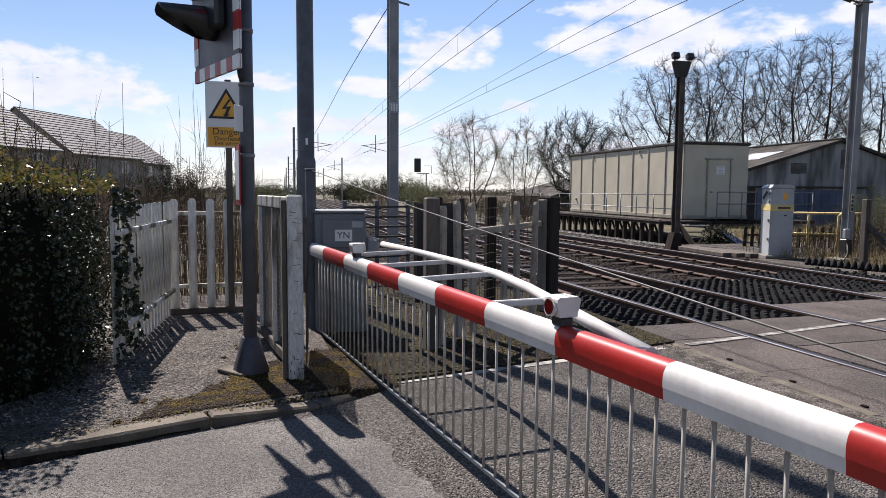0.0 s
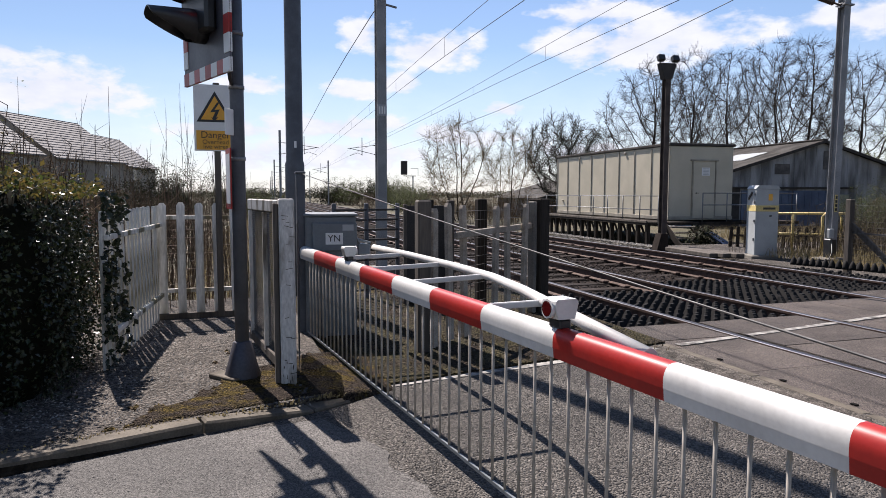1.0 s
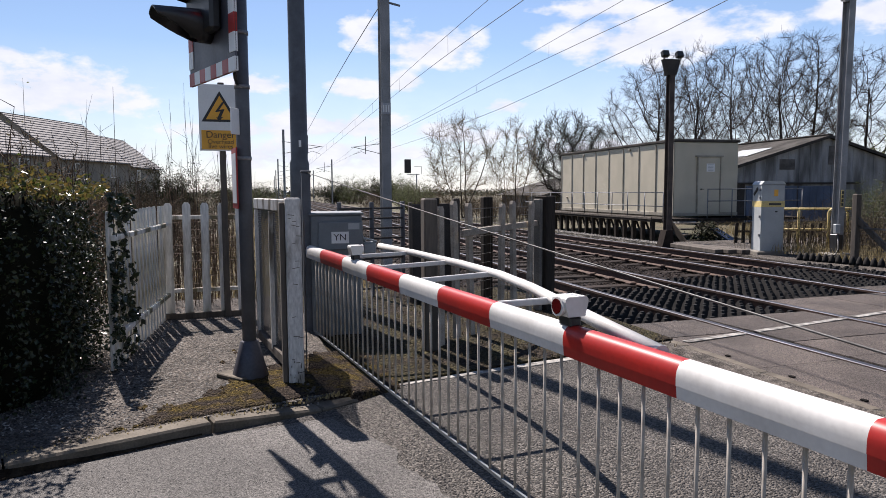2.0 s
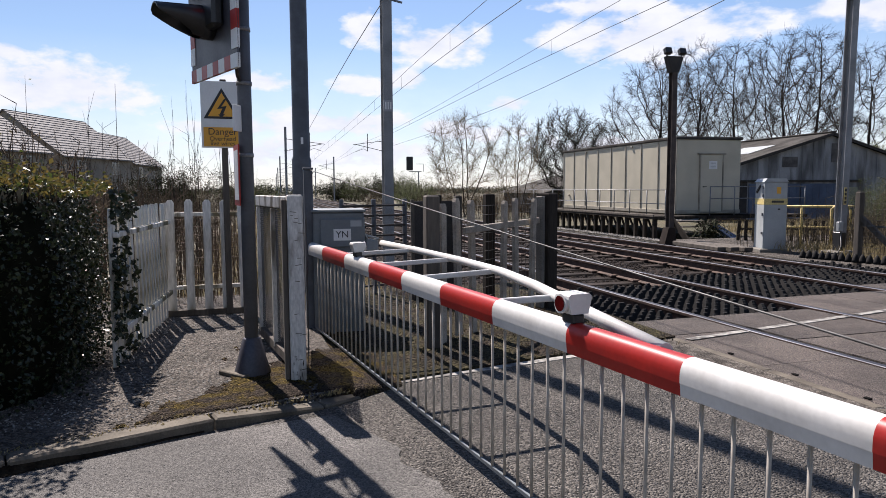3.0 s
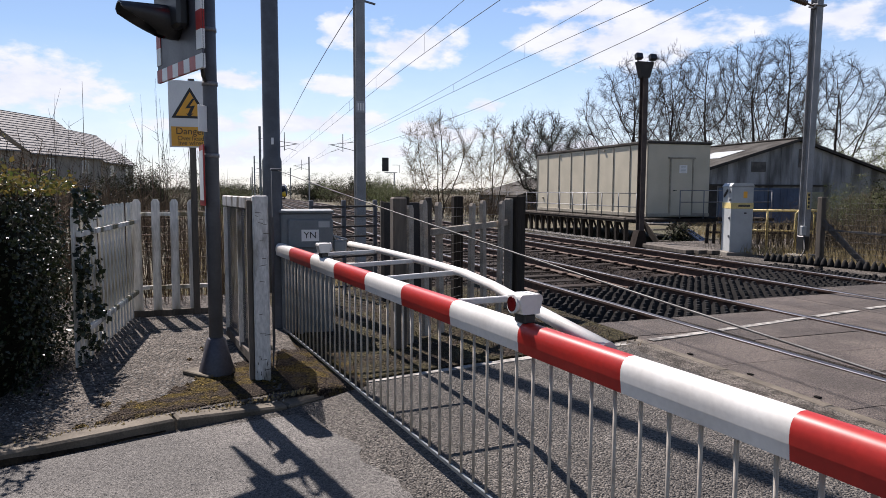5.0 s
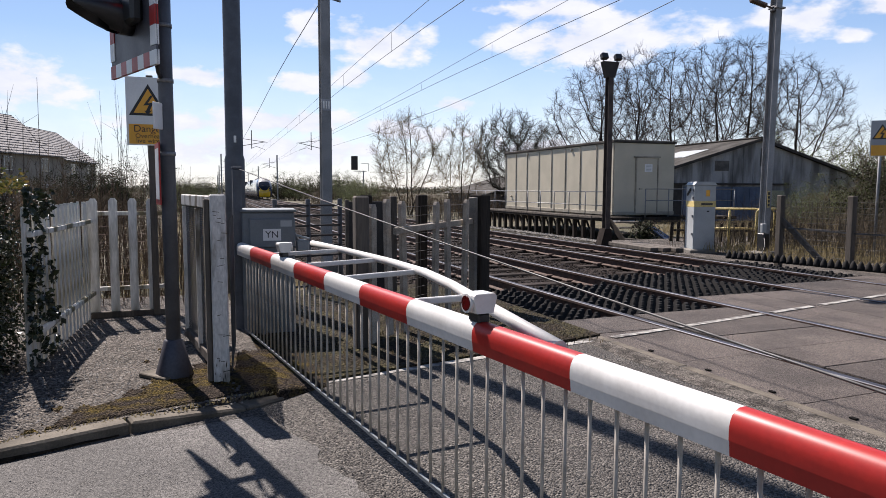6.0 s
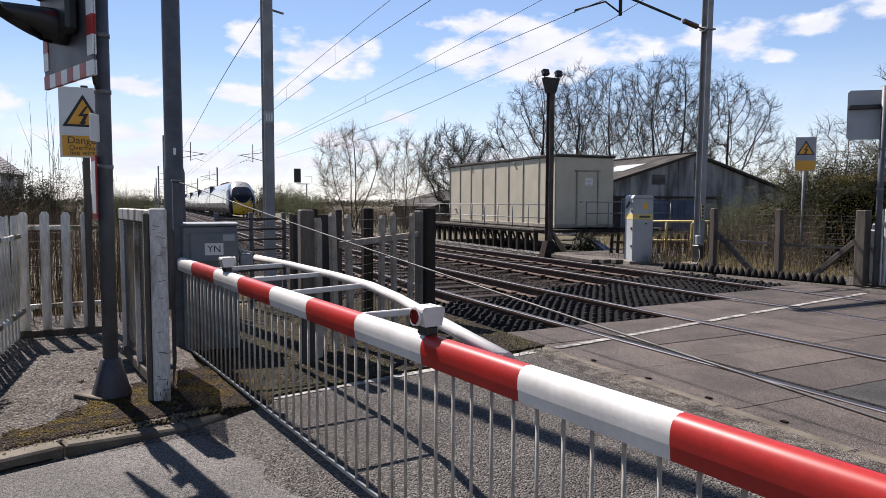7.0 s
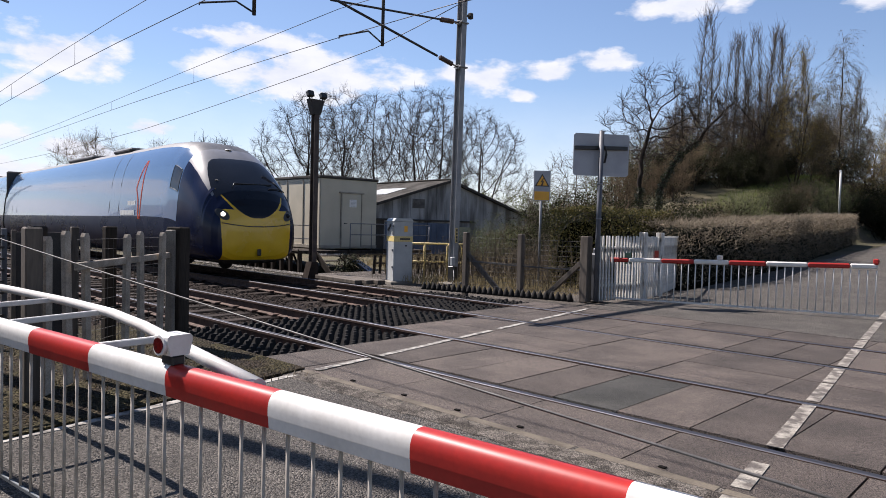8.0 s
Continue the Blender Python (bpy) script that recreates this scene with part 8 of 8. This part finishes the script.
LEAD_LEN, CAR_LEN = 21.6, 22.4
CAB = 1.65          # where the nose meets the car side
SS = [0, 0.02, 0.05, 0.08, 0.12, 0.18, 0.27, 0.38, 0.5, 0.65, 0.8, 0.95, 1.1, 1.3, 1.5, CAB, 1.75, 1.85, 1.95, 2.1, 2.2, 2.3, 2.4, 2.5, 2.62, 2.75, 3.0, 3.4, 3.8, 5, 12, LEAD_LEN]
ROOFA = 35


def car_common(car, length, y0, s_from):
    """Side bands, roof, windows and underframe of one car whose body runs from y0."""
    ss = [s for s in SS if s >= s_from] if s_from < 5 else [5.0, 5.0 + length / 2, 5.0 + length]
    off = y0 - ss[0]
    for sg in (-1, 1):
        for nm, a0, a1, ma, lb in (("upper_side", ROOFA, 91, TEAL, "glossy blue upper side"), ("lower_side", 91, 165, NAVY, "dark navy lower side")):
            aa = [sg * (a0 + (a1 - a0) * i / 16) for i in range(17)]
            m = M()
            skin(m, ss, aa if sg > 0 else aa)
            if sg > 0:
                m.f = [tuple(reversed(f)) for f in m.f]
            part(nm, shift(m, off), ma, car, lb)
    m = M()
    skin(m, ss, [-ROOFA + 2 * ROOFA * i / 10 for i in range(11)])
    part("roof", shift(m, off), TRAINROOF, car, "grey roof")
    m = M()
    skin(m, ss, [165 + 30 * i / 4 for i in range(5)])
    part("floor", shift(m, off), UNDER, car)
    # end walls
    m = M()
    for s in (ss[0], ss[-1]):
        if s > 4:
            m.add([ring(s, a) for a in range(0, 360, 12)], [tuple(range(30))])
    if m.v:
        part("end_wall", shift(m, off), BLACK, car)
    e = M()
    e.box((0, y0 + (ss[-1] - ss[0]) - 0.06, 2.0), (2.55, 0.16, 2.9), 0.05)
    part("gangway", e, BLACK, car)


def bogie(car, y):
    m = M()
    m.box((0, y, 0.52), (2.0, 0.4, 0.2), 0.03)
    for sx in (-1.0, 1.0):
        m.box((sx, y, 0.52), (0.16, 3.0, 0.22), 0.03)
        m.box((sx, y, 0.42), (0.2, 0.7, 0.4), 0.04)
    bg = part("bogie", m, UNDER, car)
    for o in (-1.3, 1.3):
        for sx in (-0.75, 0.75):
            w = M()
            w.cyl((sx - 0.065, y + o, 0.43), (sx + 0.065, y + o, 0.43), 0.43, n=20)
            part("wheel", w, UNDER, bg)


def windows(car, y0, y1, step):
    n = int((y1 - y0) / step)
    for sg in (-1, 1):
        for i in range(n):
            a = y0 + step * i + 0.15
            b = a + step - 0.45
            m = M()
            m.add([Vector((0, y, 0)) + Vector((ring(10, sg * an, 0.006).x, 0, ring(10, sg * an, 0.006).z)) for y in (a, b) for an in (46, 54, 64, 73)], [(0, 1, 5, 4), (1, 2, 6, 5), (2, 3, 7, 6)] if sg < 0 else [(4, 5, 1, 0), (5, 6, 2, 1), (6, 7, 3, 2)], True)
            part("window", m, TRAINGLASS, car)


def door(car, y, w=0.85):
    for sg in (-1, 1):
        m = M()
        aa = [40, 46, 52, 60, 70, 80, 90, 98, 104]
        for ya, yb in ((y, y + 0.03), (y + w, y + w + 0.03)):
            q = [Vector((ring(10, sg * an, 0.004).x, yy, ring(10, sg * an, 0.004).z)) for yy in (ya, yb) for an in aa]
            k = len(aa)
            m.add(q, [(i, i + 1, k + i + 1, k + i) if sg < 0 else (k + i, k + i + 1, i + 1, i) for i in range(k - 1)])
        part("door_seam", m, BLACK, car)


lead = thing("train_driving_car", "dark blue streamlined express train driving car with a yellow nose", "train", group="train cars")
car_common(lead, LEAD_LEN, CAB, CAB)
front_ss = [s for s in SS if s <= CAB]
for sg in (-1, 1):
    m = M()
    skin(m, front_ss, [sg * (50 + 115 * i / 16) for i in range(17)])
    if sg > 0:
        m.f = [tuple(reversed(f)) for f in m.f]
    part("cowl_side", m, COWL, lead, "navy side of the nose")
m = M()
skin(m, front_ss, [-50 + 100 * i / 24 for i in range(25)])
part("cowl_top", m, NOSEGREY, lead, "grey top of the nose, highlight put into its colour")
m = M()
skin(m, front_ss, [165 + 30 * i / 4 for i in range(5)])
part("cowl_floor", m, UNDER, lead)
# front end in bands: yellow below, black above, each cut along a curved line
def front_patch(inside, lift, smax):
    """The part of the front whose places pass the test."""
    m = M()
    ss_ = [0.9 * BLUNT * (i / 130) ** 1.5 for i in range(131)]
    grid_ = [[ring(q, 0.75 * j, lift) for j in range(481)] for q in ss_ if q <= smax * BLUNT]
    for lo_, hi_ in zip(grid_, grid_[1:]):
        for j in range(480):
            q = [lo_[j], lo_[j + 1], hi_[j + 1], hi_[j]]
            c = sum(q, Vector()) / 4
            if inside(abs(c.x), c.z):
                m.add(q, [(0, 1, 2, 3)], True)
    # domed cap at the tip, drawn from its middle outwards
    mid = Vector((0, 0, 1.0))
    for i in range(40):
        for j in range(240):
            q = []
            for ii, jj in ((i, j), (i, j + 1), (i + 1, j + 1), (i + 1, j)):
                k = ii / 40
                e_ = ring(0, 1.5 * jj, lift)
                q.append(Vector((mid.x + (e_.x - mid.x) * k, -lift - 0.055 * (1 - k * k) + (e_.y + lift) * k ** 6, mid.z + (e_.z - mid.z) * k)))
            c = sum(q, Vector()) / 4
            if inside(abs(c.x), c.z):
                m.add(q, [(0, 1, 2, 3)], True)
    return m


def smile(x):
    return 1.42 + 0.78 * (abs(x) / 0.92) ** 2.2


part("nose_flank", front_patch(lambda x, z: 0.42 < z < smile(x), 0.003, 0.7), COWL, lead, "navy flank round the yellow panel")
part("nose_yellow", front_patch(lambda x, z: (0.42 < z <= smile(x) and x < 0.84 + 0.06 * z and z < 1.62) or (smile(x) - 0.085 * smooth((1.0 - x) / 0.35) < z <= smile(x) and z < 2.12), 0.006, 0.75), TRAINYELLOW, lead, "yellow lower nose panel")
part("nose_black", front_patch(lambda x, z: z > smile(x), 0.007, 0.6), TRAINGLASS, lead, "glossy black band under the windscreen")
part("nose_skirt", front_patch(lambda x, z: 0.2 < z < 0.42, 0.006, 0.9), UNDER, lead, "dark lower skirt")
# windscreen
m = M()
rows_ = [BLUNT * q for q in (0.42, 0.5, 0.7, 0.88, 1.1, 1.32, 1.5, 1.6)]
half_ = [45, 45, 43, 40, 36.5, 32, 27, 20]
m.add([ring(s, -h + 2 * h * i / 20, 0.010) for s, h in zip(rows_, half_) for i in range(21)], [(i * 21 + j, i * 21 + j + 1, (i + 1) * 21 + j + 1, (i + 1) * 21 + j) for i in range(len(rows_) - 1) for j in range(20)], True)
part("windscreen", m, SCREEN, lead, "large dark curved windscreen")
for sg in (-1, 1):
    m = M()
    p = min((ring(s_ * 0.02 * BLUNT, sg * a_, 0.03) for s_ in range(12) for a_ in range(20, 90, 2)), key=lambda q: abs(q.z - 1.50) + abs(abs(q.x) - 0.86))
    m.lathe([(0.06, -0.02), (0.055, 0.0), (0.035, 0.02)], (0, 0, 0), 16)
    m.v = [tuple(Matrix.Translation(p) @ Matrix.Rotation(radians(90), 4, "X") @ Vector(v)) for v in m.v]
    part("headlamp", m, HEADLAMP if sg < 0 else TRAINGLASS, lead, "bright round headlamp" if sg < 0 else "unlit headlamp")
    m = front_patch(lambda x, z: ((x - 0.86) / 0.15) ** 2 + ((z - 1.50 - 0.4 * (x - 0.86)) / 0.12) ** 2 < 1, 0.010, 0.4)
    keep = [k for k, f in enumerate(m.f) if m.v[f[0]][0] * sg > 0]
    m.f, m.s = [m.f[k] for k in keep], [m.s[k] for k in keep]
    part("lamp_cluster", m, BLACK, lead)
    # cab side window
    m = M()
    aa = [64, 67, 71, 75, 79, 83]
    skin(m, [1.70, 1.82, 1.95, 2.08, 2.2], [sg * a for a in aa], 0.005)
    part("cab_window", m, SCREEN, lead, "pale reflecting cab side window")
    m = M()
    loop_ = [(1.70, a) for a in aa] + [(s_, 83) for s_ in (1.82, 1.95, 2.08, 2.2)] + [(2.2, a) for a in reversed(aa)] + [(s_, 64) for s_ in (2.08, 1.95, 1.82, 1.70)]
    m.tube([ring(s_, sg * a, 0.004) for s_, a in loop_], 0.009, 6)
    part("window_rim", m, BLACK, lead)
for sx in (-0.35, 0.35):
    m = M()
    m.tube([ring(0.38, 14 * sx / 0.35, 0.035), ring(0.46, (28 if sx > 0 else 8) * sx / 0.35, 0.04), ring(0.51, (44 if sx > 0 else -18) * sx / 0.35, 0.03)], 0.015, 6)
    m.tube([ring(0.48, (40 if sx > 0 else -15) * sx / 0.35, 0.03), ring(0.62, (24 if sx > 0 else 30) * sx / 0.35, 0.03)], 0.010, 6)
    part("wiper", m, BLACK, lead)
m = M()
m.box((0.02, -0.06, 0.60), (0.10, 0.03, 0.16), 0.012)
part("coupler_hatch", m, BLACK, lead)
part("panel_seam", front_patch(lambda x, z: abs(z - 1.22 - 0.10 * x * x) < 0.011 and x < 0.9, 0.012, 0.5), UNDER, lead)
m = M()
p = ring(1.66, 0, 0.0)
m.lathe([(0.0, 0.03), (0.06, 0.025), (0.09, 0.0)], (p.x, p.y, p.z - 0.005), 14)
part("marker_lamp", m, SIGNWHITE, lead, "small white roof marker lamp")
door(lead, 5.9)
door(lead, 19.2)
bogie(lead, 4.6)
bogie(lead, 18.0)
for y, l_ in ((7.5, 1.6), (12.0, 3.0)):
    m = M()
    m.box((0, y, 3.475), (1.5, l_, 0.14), 0.05)
    part("roof_pod", m, TRAINROOF, lead)
# orange arrow stripe on the side
for sg in (-1, 1):
    m = M()
    for a0, a1, ya, yb in ((58, 84, 4.20, 4.55), (84, 92, 4.55, 4.20), (58, 92, 4.15, 4.12)):
        for i in range(8):
            q = [Vector((ring(10, sg * a, 0.007).x, y, ring(10, sg * a, 0.007).z)) for a, y in ((a0 + (a1 - a0) * i / 8, ya + (yb - ya) * i / 8), (a0 + (a1 - a0) * (i + 1) / 8, ya + (yb - ya) * (i + 1) / 8))]
            w_ = Vector((0, 0.06, 0))
            m.add([q[0], q[1], q[1] + w_, q[0] + w_], [(0, 1, 2, 3), (3, 2, 1, 0)])
    part("orange_stripe", m, ORANGE, lead, "thin orange arrow stripe")
    for i in range(2):
        for j in range(5 + 4 * i):
            y, z = 4.55 + 0.13 * j, 1.78 - 0.25 * i
            an = min(range(40, 120), key=lambda q: abs(ring(10, q).z - z))
            m = M()
            m.box((ring(10, sg * an).x, y + 0.05, z), (0.016, 0.10, 0.16 - 0.03 * i))
            part("name_bar", m, SIGNWHITE, lead)

follow = thing("train_carriage", "dark blue express train carriage with tinted windows", "train", group="train cars")
car_common(follow, CAR_LEN, 0.0, 5.0)
windows(follow, 3.2, 19.4, 1.9)
door(follow, 1.3)
door(follow, 20.2)
bogie(follow, 3.4)
bogie(follow, 19.0)
for y, l_ in ((8.0, 4.0), (16.0, 3.0)):
    m = M()
    m.box((0, y, 3.475), (1.5, l_, 0.14), 0.05)
    part("roof_pod", m, TRAINROOF, follow)
cars = [(lead, 0.0, LEAD_LEN)]
for i in range(8):
    ob = follow if i == 0 else copy_thing(follow, Matrix())
    cars.append((ob, LEAD_LEN + 0.35 + (CAR_LEN + 0.35) * i, CAR_LEN))

SPEED, NOSE_END = 50.0, 15.4


def arc_pose(y0, length):
    """Place of a car whose front is at y0 along the far track; both bogies lie on the track."""
    a, b = (Vector((4.1525 + bend(y), y)) for y in (y0 + 3, y0 + length - 3))
    g_ = (b - a).normalized()
    a = a - g_ * 3
    za, zb = fall(y0 + 3), fall(y0 + length - 3)
    return pose(a.x, a.y, za + (za - zb) * 3 / (length - 6), math.degrees(math.atan2(zb - za, length - 6)), 0, -math.degrees(math.atan2(g_.x, g_.y)))


def motions():
    for ob, back_, ln_ in cars:
        walk(ob, [(t * 0.5, arc_pose(NOSE_END + SPEED * (8.0 - t * 0.5) + back_, ln_)) for t in range(17)])


motions()
